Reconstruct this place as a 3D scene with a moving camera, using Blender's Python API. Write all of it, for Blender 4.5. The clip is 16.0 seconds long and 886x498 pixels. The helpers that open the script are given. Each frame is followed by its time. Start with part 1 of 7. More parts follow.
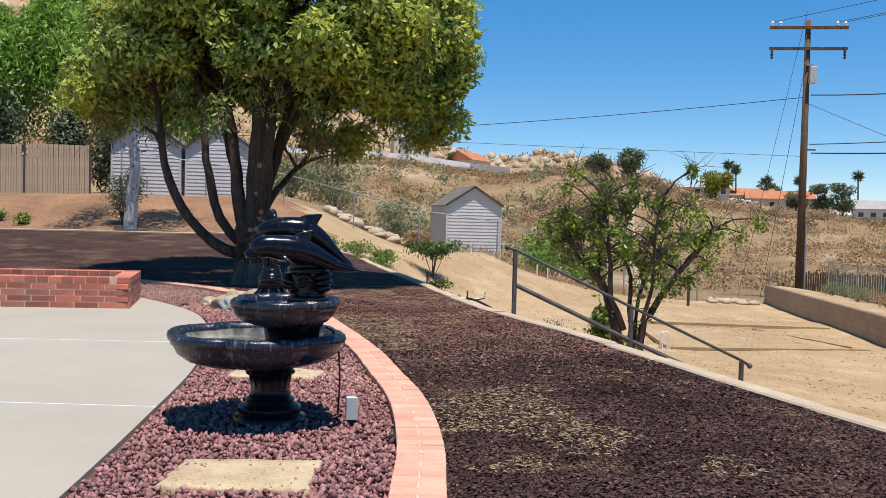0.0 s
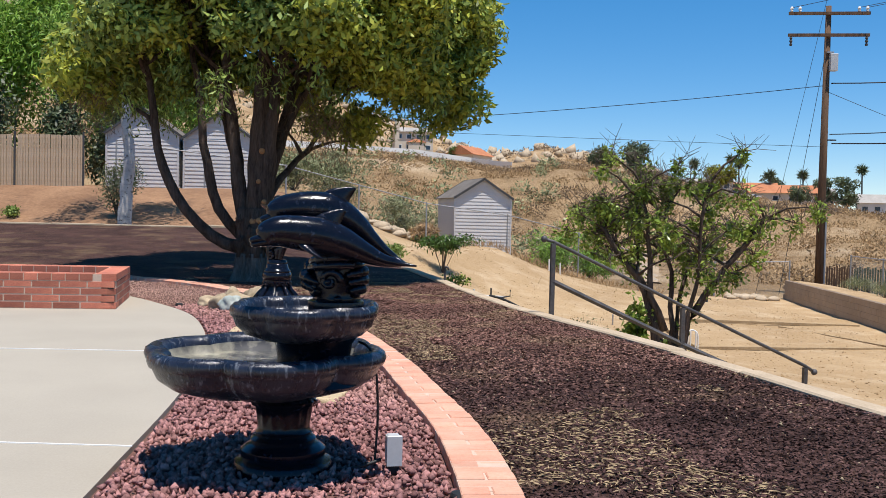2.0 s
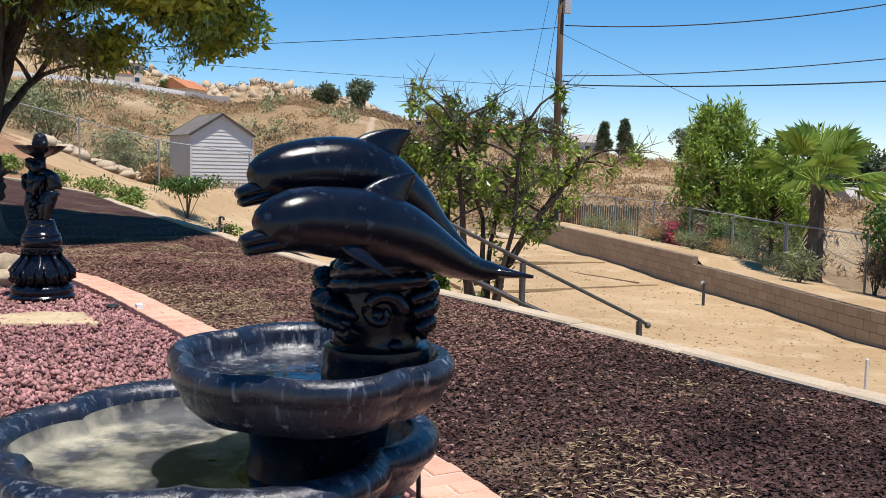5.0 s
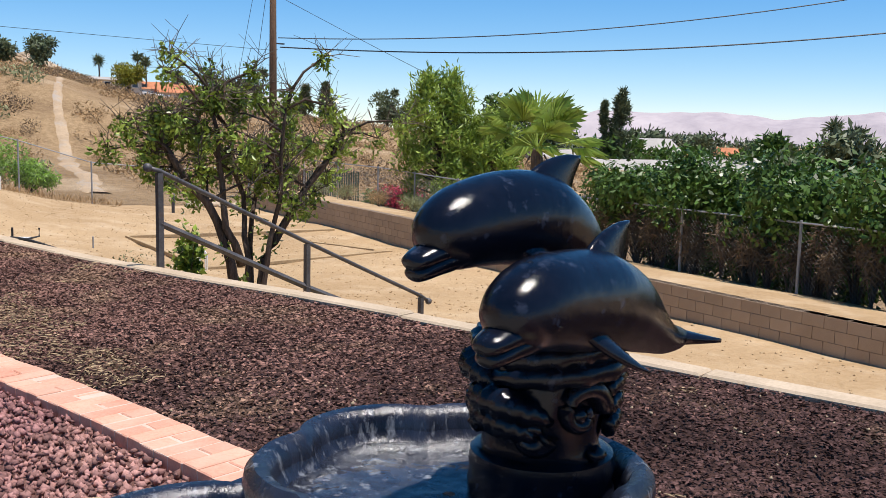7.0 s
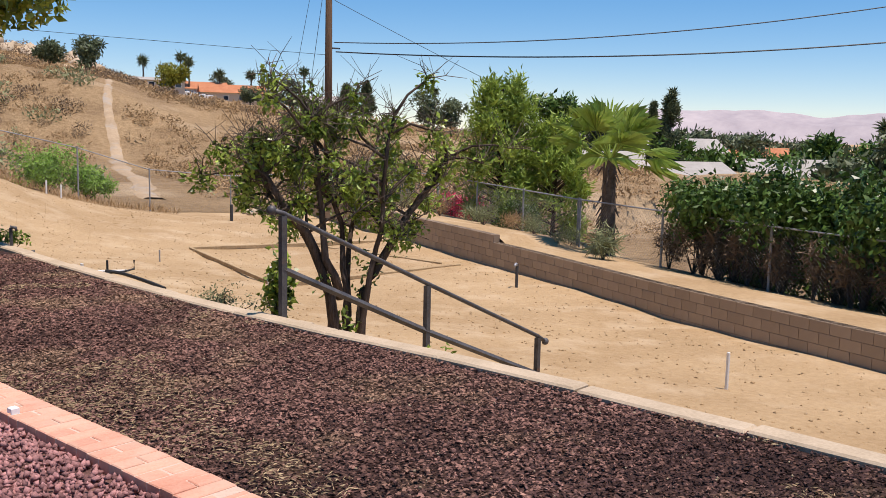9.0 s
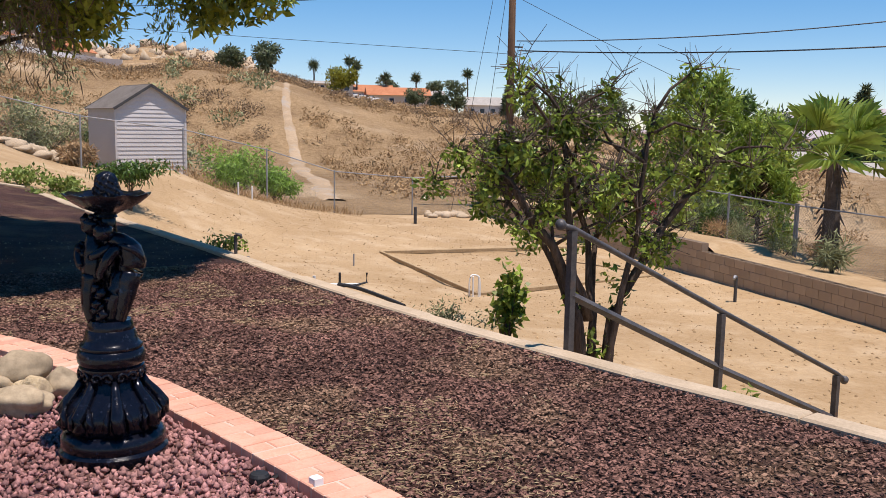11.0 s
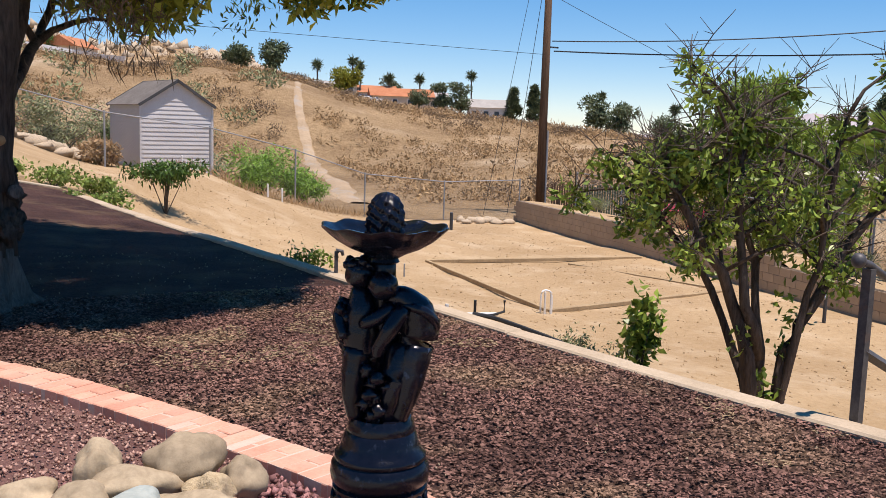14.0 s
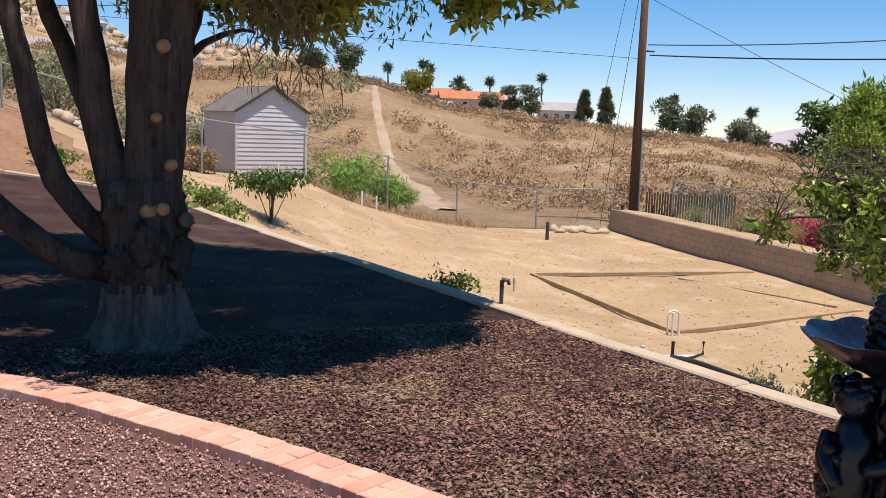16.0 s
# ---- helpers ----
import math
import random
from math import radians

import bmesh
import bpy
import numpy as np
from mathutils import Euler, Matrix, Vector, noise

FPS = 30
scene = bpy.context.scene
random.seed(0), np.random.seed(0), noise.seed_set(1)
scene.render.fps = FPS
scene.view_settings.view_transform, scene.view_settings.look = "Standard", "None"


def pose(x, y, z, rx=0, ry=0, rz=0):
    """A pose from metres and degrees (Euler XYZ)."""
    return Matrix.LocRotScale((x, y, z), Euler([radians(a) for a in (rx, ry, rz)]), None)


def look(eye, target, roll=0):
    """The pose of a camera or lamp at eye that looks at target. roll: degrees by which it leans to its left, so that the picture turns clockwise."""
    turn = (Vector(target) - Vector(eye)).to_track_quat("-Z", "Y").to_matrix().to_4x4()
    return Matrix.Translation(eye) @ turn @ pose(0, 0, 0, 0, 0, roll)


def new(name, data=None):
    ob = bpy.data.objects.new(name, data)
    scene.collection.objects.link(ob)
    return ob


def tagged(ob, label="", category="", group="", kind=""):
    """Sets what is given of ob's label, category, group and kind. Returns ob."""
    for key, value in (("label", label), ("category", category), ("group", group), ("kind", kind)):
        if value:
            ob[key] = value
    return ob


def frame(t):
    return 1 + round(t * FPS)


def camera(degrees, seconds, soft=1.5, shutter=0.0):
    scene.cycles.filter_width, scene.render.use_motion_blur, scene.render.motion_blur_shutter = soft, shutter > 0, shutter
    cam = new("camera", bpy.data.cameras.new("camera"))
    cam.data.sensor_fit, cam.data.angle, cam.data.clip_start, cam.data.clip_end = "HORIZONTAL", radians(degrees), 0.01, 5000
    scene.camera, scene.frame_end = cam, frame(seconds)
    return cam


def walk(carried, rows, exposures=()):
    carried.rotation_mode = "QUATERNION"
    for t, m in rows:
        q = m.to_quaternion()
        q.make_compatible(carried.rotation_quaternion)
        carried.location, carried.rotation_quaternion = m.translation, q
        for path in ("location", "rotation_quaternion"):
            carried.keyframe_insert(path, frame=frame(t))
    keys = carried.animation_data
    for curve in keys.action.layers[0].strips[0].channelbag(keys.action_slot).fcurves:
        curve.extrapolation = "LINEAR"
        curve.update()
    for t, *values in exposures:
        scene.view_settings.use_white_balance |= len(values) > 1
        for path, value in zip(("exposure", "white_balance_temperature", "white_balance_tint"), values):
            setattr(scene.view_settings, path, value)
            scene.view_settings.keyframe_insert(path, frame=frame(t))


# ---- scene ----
cam = camera(50.6, 16.0, soft=0.8)
PATH = [
    (0, (0.048, 0.375, 1.236), (0.08, 2.374, 1.176), 1.4),
    (0.5, (0.006, 0.705, 1.182), (0.034, 2.704, 1.12), 1.4),
    (1, (-0.061, 1.098, 1.172), (-0.036, 3.097, 1.106), 1.4),
    (1.5, (-0.194, 1.474, 1.154), (-0.169, 3.472, 1.085), 1.4),
    (2, (-0.254, 1.829, 1.147), (-0.222, 3.828, 1.077), 1.3),
    (2.5, (-0.369, 2.182, 1.186), (-0.311, 4.18, 1.117), 1.3),
    (3, (-0.559, 2.464, 1.192), (-0.372, 4.454, 1.125), 1.2),
    (3.5, (-0.638, 2.858, 1.137), (-0.424, 4.845, 1.072), 1.3),
    (4, (-0.809, 3.187, 1.123), (-0.552, 5.169, 1.06), 1.3),
    (4.5, (-0.993, 3.451, 1.14), (-0.575, 5.406, 1.08), 1.4),
    (5, (-1.133, 3.746, 1.194), (-0.512, 5.638, 1.005), 1.4),
    (5.2, (-1.227, 3.818, 1.198), (-0.518, 5.675, 0.977), 1.6),
    (7.3, (-1.647, 4.819, 1.307), (-0.453, 6.404, 1.055), 1.0),
    (7.5, (-1.639, 4.937, 1.315), (-0.444, 6.52, 1.062), 0.8),
    (8, (-1.721, 5.158, 1.405), (-0.518, 6.736, 1.152), 1.1),
    (8.5, (-1.899, 5.428, 1.547), (-0.762, 7.053, 1.289), 1.2),
    (9, (-1.947, 5.738, 1.602), (-0.835, 7.38, 1.343), 1.3),
    (9.5, (-1.959, 6.172, 1.589), (-1.024, 7.92, 1.328), 0.8),
    (10, (-2.05, 6.565, 1.577), (-1.224, 8.367, 1.314), 0.7),
    (12.5, (-2.514, 8.232, 1.56), (-1.689, 10.035, 1.297), 1.2),
    (13, (-2.656, 8.502, 1.583), (-1.825, 10.302, 1.321), 1.3),
    (13.5, (-2.733, 8.875, 1.549), (-1.894, 10.672, 1.288), 1.5),
    (14, (-2.86, 9.217, 1.528), (-2.032, 11.019, 1.269), 1.8),
    (14.5, (-2.995, 9.497, 1.507), (-2.241, 11.331, 1.245), 1.7),
    (15, (-3.111, 9.784, 1.546), (-2.391, 11.631, 1.283), 1.8),
    (15.5, (-3.283, 10.072, 1.573), (-2.56, 11.918, 1.313), 1.9),
    (16, (-3.496, 10.289, 1.651), (-2.795, 12.144, 1.392), 1.9),
]
walk(cam, [(t, look(eye, target, roll)) for t, eye, target, roll in PATH],
     ((0, 0.26, 6500, 12), (4, 0.32, 6500, 12), (5, 0.36, 6500, 12), (7.5, 0.36, 6650, 16), (8, 0.34, 6750, 18), (8.5, 0.21, 6850, 19), (10, 0.22, 6850, 19), (13.5, 0.28, 6800, 19), (16, 0.33, 6750, 19)))

# ---- daylight ----
SUN_AZ, SUN_EL = 154.0, 76.0      # clockwise from +y, and height, in degrees
world = bpy.data.worlds.new("world")
scene.world = world
world.use_nodes = True
wn = world.node_tree
sky = wn.nodes.new("ShaderNodeTexSky")
sky.sky_type, sky.sun_disc = "NISHITA", False
sky.sun_elevation, sky.sun_rotation = radians(SUN_EL), radians(SUN_AZ)
sky.altitude, sky.air_density, sky.dust_density, sky.ozone_density = 2600, 1.0, 0.2, 3.6
even = wn.nodes.new("ShaderNodeGamma")
even.inputs["Gamma"].default_value = 0.72
deep = wn.nodes.new("ShaderNodeHueSaturation")
deep.inputs["Saturation"].default_value, deep.inputs["Value"].default_value = 1.6, 1.28
wn.links.new(sky.outputs[0], even.inputs["Color"])
wn.links.new(even.outputs[0], deep.inputs["Color"])
wn.links.new(deep.outputs[0], wn.nodes["Background"].inputs[0])
wn.nodes["Background"].inputs[1].default_value = 0.15
sun = new("sun", bpy.data.lights.new("sun", "SUN"))
sun.data.energy, sun.data.angle, sun.data.color = 4.9, radians(0.53), (1.0, 0.957, 0.895)
sa, se = radians(SUN_AZ), radians(SUN_EL)
sun_dir = Vector((math.sin(sa) * math.cos(se), math.cos(sa) * math.cos(se), math.sin(se)))
sun.matrix_world = look(sun_dir * 60, (0, 0, 0))

# ---- materials ----


def mat(name, low, high, rough=0.8, grain=30.0, broad=1.2, bump=0.3, dist=0.01, metal=0.0, vary=0.0, third=None, third_scale=3.0,
        third_cut=(0.55, 0.7), space="Object", coat=0.0, island=0.0, wood=None, sheen_rough=0.12, spec=None):
    """A surface: low and high colours mixed by fine grain and broad blotches, a third colour in patches, relief from the grain."""
    m = bpy.data.materials.new(name)
    m.use_nodes = True
    nt = m.node_tree
    nd, ln = nt.nodes, nt.links
    b = nd["Principled BSDF"]
    tc = nd.new("ShaderNodeTexCoord")
    src = tc.outputs["Object"]
    if space == "World":
        src = nd.new("ShaderNodeNewGeometry").outputs["Position"]
    if wood:
        mp = nd.new("ShaderNodeMapping")
        mp.inputs["Scale"].default_value = wood
        ln.new(src, mp.inputs[0])
        src = mp.outputs[0]

    def noise_node(scale, detail, r=0.6):
        n = nd.new("ShaderNodeTexNoise")
        n.inputs["Scale"].default_value, n.inputs["Detail"].default_value, n.inputs["Roughness"].default_value = scale, detail, r
        ln.new(src, n.inputs["Vector"])
        return n.outputs[0]

    fine, wide = noise_node(grain, 6, 0.7), noise_node(broad, 4)
    add = nd.new("ShaderNodeMath")
    add.operation = "ADD"
    ln.new(fine, add.inputs[0])
    ln.new(wide, add.inputs[1])
    rng = nd.new("ShaderNodeMapRange")
    rng.inputs[1].default_value, rng.inputs[2].default_value = 0.7, 1.3
    ln.new(add.outputs[0], rng.inputs[0])
    mix = nd.new("ShaderNodeMix")
    mix.data_type = "RGBA"
    mix.inputs[6].default_value, mix.inputs[7].default_value = (*low, 1), (*high, 1)
    ln.new(rng.outputs[0], mix.inputs[0])
    out = mix.outputs[2]
    if third:
        t = noise_node(third_scale, 5)
        tr = nd.new("ShaderNodeMapRange")
        tr.inputs[1].default_value, tr.inputs[2].default_value = third_cut
        ln.new(t, tr.inputs[0])
        tm = nd.new("ShaderNodeMix")
        tm.data_type = "RGBA"
        tm.inputs[7].default_value = (*third, 1)
        ln.new(out, tm.inputs[6])
        ln.new(tr.outputs[0], tm.inputs[0])
        out = tm.outputs[2]
    if vary or island:
        rnd = nd.new("ShaderNodeObjectInfo").outputs["Random"] if vary else nd.new("ShaderNodeNewGeometry").outputs["Random Per Island"]
        vr = nd.new("ShaderNodeMapRange")
        v = vary or island
        vr.inputs[3].default_value, vr.inputs[4].default_value = 1 - v, 1 + v
        ln.new(rnd, vr.inputs[0])
        hs = nd.new("ShaderNodeHueSaturation")
        ln.new(vr.outputs[0], hs.inputs["Value"])
        ln.new(out, hs.inputs["Color"])
        out = hs.outputs[0]
    ln.new(out, b.inputs["Base Color"])
    rr = nd.new("ShaderNodeMapRange")
    rr.inputs[3].default_value, rr.inputs[4].default_value = max(0.02, rough - sheen_rough), min(1, rough + sheen_rough)
    ln.new(wide, rr.inputs[0])
    ln.new(rr.outputs[0], b.inputs["Roughness"])
    b.inputs["Metallic"].default_value, b.inputs["Coat Weight"].default_value = metal, coat
    b.inputs["Specular IOR Level"].default_value = spec if spec is not None else 0.12 if rough >= 0.9 else 0.5
    if bump:
        bp = nd.new("ShaderNodeBump")
        bp.inputs["Strength"].default_value, bp.inputs["Distance"].default_value = bump, dist
        ln.new(fine, bp.inputs["Height"])
        ln.new(bp.outputs[0], b.inputs["Normal"])
    return m


def leaf_mat(name, low, high, island=0.35, glow=0.25, rough=0.5):
    m = mat(name, low, high, rough, 3.0, 0.5, 0.0, island=island, spec=0.3)
    nt = m.node_tree
    b = nt.nodes["Principled BSDF"]
    src = b.inputs["Base Color"].links[0].from_socket
    tr = nt.nodes.new("ShaderNodeBsdfTranslucent")
    nt.links.new(src, tr.inputs[0])
    mx = nt.nodes.new("ShaderNodeMixShader")
    mx.inputs[0].default_value = glow
    nt.links.new(b.outputs[0], mx.inputs[1])
    nt.links.new(tr.outputs[0], mx.inputs[2])
    nt.links.new(mx.outputs[0], nt.nodes["Material Output"].inputs[0])
    return m


M_SOIL = mat("dark_mulch", (0.026, 0.0145, 0.012), (0.105, 0.056, 0.045), 0.95, 28, 1.3, 1.0, 0.035, space="World", third=(0.20, 0.13, 0.075), third_scale=1.1, third_cut=(0.52, 0.82))
M_LAVA_BED = mat("lava_bed", (0.12, 0.062, 0.054), (0.29, 0.155, 0.128), 0.95, 60, 2, 1.0, 0.02, space="World")
M_LAVA = mat("lava_rock", (0.20, 0.095, 0.088), (0.44, 0.225, 0.205), 0.95, 70, 0.9, 0.8, 0.006, space="World", island=0.5, third=(0.36, 0.22, 0.155), third_scale=0.22, third_cut=(0.5, 0.75))
M_GRAVEL = mat("brown_gravel", (0.28, 0.155, 0.12), (0.52, 0.33, 0.255), 0.95, 60, 0.9, 0.7, 0.006, space="World", island=0.5)
M_BORDER = mat("weathered_border", (0.26, 0.18, 0.10), (0.48, 0.35, 0.20), 0.95, 20, 2, 0.5, 0.01, space="World")
M_DIRT = mat("sandy_dirt", (0.325, 0.213, 0.108), (0.47, 0.33, 0.185), 0.95, 10, 0.35, 0.8, 0.05, space="World", third=(0.53, 0.40, 0.255), third_scale=0.9, third_cut=(0.5, 0.8))
M_CONC = mat("patio_concrete", (0.335, 0.295, 0.232), (0.405, 0.36, 0.285), 0.85, 90, 0.8, 0.12, 0.003, space="World")
M_KERB = mat("kerb_concrete", (0.35, 0.27, 0.18), (0.54, 0.43, 0.305), 0.9, 50, 2.0, 0.5, 0.005, space="World")
M_BRICK = mat("red_brick", (0.34, 0.095, 0.058), (0.54, 0.19, 0.115), 0.85, 60, 6, 0.4, 0.004, vary=0.35)
M_PAVER = mat("paver_brick", (0.54, 0.25, 0.165), (0.70, 0.37, 0.26), 0.9, 60, 4, 0.35, 0.004, vary=0.12, third=(0.54, 0.37, 0.27), third_scale=5.0, third_cut=(0.46, 0.78), space="World")
M_MORTAR = mat("mortar", (0.50, 0.36, 0.27), (0.62, 0.47, 0.37), 0.95, 80, 6, 0.5, 0.004)
M_BLACK = mat("black_gloss_paint", (0.0025, 0.003, 0.006), (0.007, 0.008, 0.014), 0.15, 45, 6.0, 0.30, 0.004, third=(0.03, 0.036, 0.055), third_scale=34, third_cut=(0.60, 0.74), sheen_rough=0.05, spec=0.3)
M_BOWL = mat("weathered_black_resin", (0.005, 0.0065, 0.012), (0.022, 0.026, 0.042), 0.26, 14, 2.5, 0.45, 0.008, third=(0.24, 0.255, 0.28), third_scale=16, third_cut=(0.56, 0.80), sheen_rough=0.18, wood=(3.0, 3.0, 0.5))
# pale limescale, with shade and dark water painted in as dark patches
M_SCALE = mat("limescale_shade_bowl", (0.16, 0.15, 0.12), (0.42, 0.385, 0.28), 0.6, 14, 4.0, 0.3, 0.006, third=(0.02, 0.021, 0.026), third_scale=4, third_cut=(0.40, 0.54))
M_SHED = mat("painted_siding", (0.50, 0.48, 0.47), (0.62, 0.60, 0.585), 0.8, 20, 1.0, 0.2, 0.004)
M_SHINGLE = mat("grey_shingle", (0.12, 0.105, 0.09), (0.22, 0.195, 0.17), 0.9, 14, 2, 0.5, 0.01)
M_TRIM = mat("dark_trim", (0.03, 0.03, 0.032), (0.07, 0.07, 0.07), 0.7, 30, 2, 0.2, 0.003)
M_STEEL = mat("galvanised_steel", (0.22, 0.225, 0.23), (0.36, 0.365, 0.37), 0.55, 40, 3, 0.2, 0.002, metal=0.3)
M_WIRE = mat("dull_fence_wire", (0.16, 0.16, 0.15), (0.26, 0.26, 0.25), 0.7, 40, 3, 0.0)
M_RAIL = mat("worn_iron", (0.045, 0.042, 0.042), (0.13, 0.12, 0.115), 0.55, 40, 6, 0.3, 0.002, metal=0.3, third=(0.16, 0.085, 0.05), third_scale=8, third_cut=(0.58, 0.75))
M_BLOCK = mat("tan_block", (0.33, 0.245, 0.165), (0.44, 0.335, 0.235), 0.95, 60, 1.5, 0.5, 0.005, vary=0.10)
M_BLOCK_J = mat("block_joint", (0.22, 0.165, 0.12), (0.29, 0.22, 0.16), 0.95, 60, 2, 0.4, 0.004)
M_BARK = mat("shaggy_bark", (0.028, 0.020, 0.015), (0.15, 0.112, 0.088), 0.95, 9, 2.0, 1.0, 0.03, wood=(5, 5, 0.7))
M_BARK_PALE = mat("pale_root_bark", (0.055, 0.044, 0.036), (0.22, 0.18, 0.148), 0.95, 12, 2.0, 1.0, 0.02, wood=(5, 5, 0.8))
M_BIRCH = mat("white_bark", (0.42, 0.38, 0.34), (0.66, 0.61, 0.56), 0.9, 7, 2.0, 0.4, 0.01, third=(0.10, 0.085, 0.075), third_scale=6, third_cut=(0.58, 0.66), wood=(1, 1, 2.2))
M_CUT = mat("sawn_wood", (0.26, 0.13, 0.05), (0.46, 0.26, 0.11), 0.85, 30, 6, 0.3, 0.004)
M_TWIG = mat("dry_twig", (0.06, 0.045, 0.035), (0.16, 0.125, 0.10), 0.95, 12, 2, 0.5, 0.004)
M_POLE = mat("creosoted_pole", (0.06, 0.035, 0.022), (0.20, 0.125, 0.08), 0.95, 10, 1.2, 0.7, 0.01, wood=(6, 6, 0.4))
M_ROCK = mat("river_rock", (0.25, 0.185, 0.11), (0.48, 0.375, 0.24), 0.85, 25, 4, 0.4, 0.01, vary=0.18)
M_ROCK_B = mat("blue_grey_rock", (0.26, 0.30, 0.27), (0.46, 0.48, 0.42), 0.85, 25, 5, 0.4, 0.01)
M_STONE = mat("tan_stepping_stone", (0.40, 0.295, 0.165), (0.66, 0.52, 0.33), 0.95, 55, 5, 0.9, 0.012)
M_PVC = mat("white_pvc", (0.68, 0.66, 0.60), (0.78, 0.76, 0.72), 0.5, 40, 4, 0.0)
M_CABLE = mat("black_cable", (0.008, 0.008, 0.008), (0.02, 0.02, 0.02), 0.6, 40, 4, 0.0)
M_BOXGREY = mat("grey_outlet_box", (0.40, 0.41, 0.41), (0.50, 0.51, 0.51), 0.5, 40, 4, 0.05, 0.001)
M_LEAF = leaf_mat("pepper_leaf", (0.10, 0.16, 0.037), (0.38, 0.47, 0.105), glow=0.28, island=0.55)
# brighter copy of the crown leaf, with sunlight painted into its colour
M_LEAF_Y = leaf_mat("sunlit_painted_leaf", (0.30, 0.34, 0.04), (0.52, 0.54, 0.085), glow=0.3)
M_CITRUS = leaf_mat("citrus_leaf", (0.10, 0.16, 0.02), (0.36, 0.45, 0.08), glow=0.22, rough=0.35, island=0.55)
M_WILLOW = leaf_mat("drooping_leaf", (0.16, 0.30, 0.045), (0.36, 0.54, 0.10), glow=0.4)
M_PINE = leaf_mat("pine_needle", (0.14, 0.22, 0.03), (0.36, 0.46, 0.08), glow=0.25)
M_HEDGE = leaf_mat("hedge_leaf", (0.03, 0.068, 0.011), (0.11, 0.19, 0.035), glow=0.18, rough=0.4, island=0.5)
M_FARTREE = leaf_mat("far_tree_leaf", (0.06, 0.085, 0.04), (0.15, 0.18, 0.09), glow=0.15)
M_FARLIME = leaf_mat("far_lime_leaf", (0.16, 0.17, 0.02), (0.28, 0.27, 0.03), glow=0.2)
M_PALM = leaf_mat("palm_frond", (0.22, 0.32, 0.05), (0.46, 0.55, 0.14), glow=0.3)
M_BLOOM = leaf_mat("pink_bract", (0.40, 0.03, 0.07), (0.58, 0.08, 0.13), glow=0.25)
M_SAGE = leaf_mat("grey_green_shrub", (0.17, 0.19, 0.09), (0.33, 0.35, 0.18), glow=0.15, rough=0.8)
M_DRY = leaf_mat("dry_scrub", (0.29, 0.185, 0.092), (0.52, 0.355, 0.185), glow=0.25, rough=0.9, island=0.25)
M_DRYDARK = leaf_mat("dark_scrub", (0.12, 0.08, 0.05), (0.27, 0.19, 0.115), glow=0.15, rough=0.9, island=0.15)
M_STRAW = leaf_mat("straw_bits", (0.26, 0.18, 0.10), (0.48, 0.35, 0.20), glow=0.05, rough=0.95)
M_CHIP = mat("mulch_chips", (0.06, 0.031, 0.024), (0.27, 0.143, 0.11), 0.95, 30, 0.9, 0.0, space="World", island=0.6, third=(0.29, 0.19, 0.115), third_scale=1.1, third_cut=(0.50, 0.78))
M_CHIP_DARK = mat("dark_mulch_chips", (0.014, 0.008, 0.0075), (0.13, 0.070, 0.060), 0.95, 30, 0.9, 0.0, space="World", island=0.7, third=(0.22, 0.145, 0.088), third_scale=1.1, third_cut=(0.56, 0.82))
M_HILL = mat("dry_hill", (0.25, 0.158, 0.08), (0.52, 0.355, 0.19), 0.95, 2.6, 0.16, 1.0, 0.5, space="World", third=(0.58, 0.43, 0.27), third_scale=0.10, third_cut=(0.53, 0.68))
M_TRAIL = mat("worn_trail", (0.30, 0.215, 0.13), (0.46, 0.34, 0.22), 0.95, 6, 0.6, 0.5, 0.05, space="World", third=(0.34, 0.30, 0.25), third_scale=0.8, third_cut=(0.52, 0.7))
M_BANK = mat("earth_bank", (0.17, 0.09, 0.05), (0.35, 0.205, 0.115), 0.95, 9, 0.6, 0.8, 0.03, space="World", third=(0.10, 0.06, 0.04), third_scale=0.8, third_cut=(0.55, 0.75))
M_STUCCO = mat("cream_stucco", (0.58, 0.49, 0.38), (0.66, 0.57, 0.45), 0.9, 3, 0.3, 0.1, 0.01)
M_WHITE = mat("white_paint", (0.70, 0.69, 0.66), (0.80, 0.79, 0.76), 0.8, 3, 0.3, 0.0)
M_TILE = mat("clay_tile_roof", (0.36, 0.13, 0.06), (0.52, 0.23, 0.12), 0.9, 2, 0.4, 0.3, 0.05)
M_GREYROOF = mat("grey_roof", (0.30, 0.28, 0.25), (0.42, 0.39, 0.35), 0.9, 2, 0.4, 0.2, 0.03)
M_GLASS = mat("window_glass", (0.02, 0.03, 0.05), (0.05, 0.07, 0.10), 0.1, 3, 0.5, 0.0)
M_SLAT = mat("tan_fence_slat", (0.42, 0.30, 0.19), (0.60, 0.46, 0.32), 0.85, 8, 1.0, 0.2, 0.004)
M_GREENSLAT = mat("green_screen", (0.012, 0.035, 0.016), (0.04, 0.075, 0.035), 0.8, 8, 1.5, 0.3, 0.004)
# distance haze is painted into this pale mauve base colour
M_MOUNT = mat("hazed_mountain", (0.30, 0.265, 0.28), (0.46, 0.405, 0.40), 1.0, 0.012, 0.002, 0.0, space="World")
M_GRASSY = leaf_mat("low_greens", (0.12, 0.18, 0.03), (0.26, 0.33, 0.08), glow=0.25)

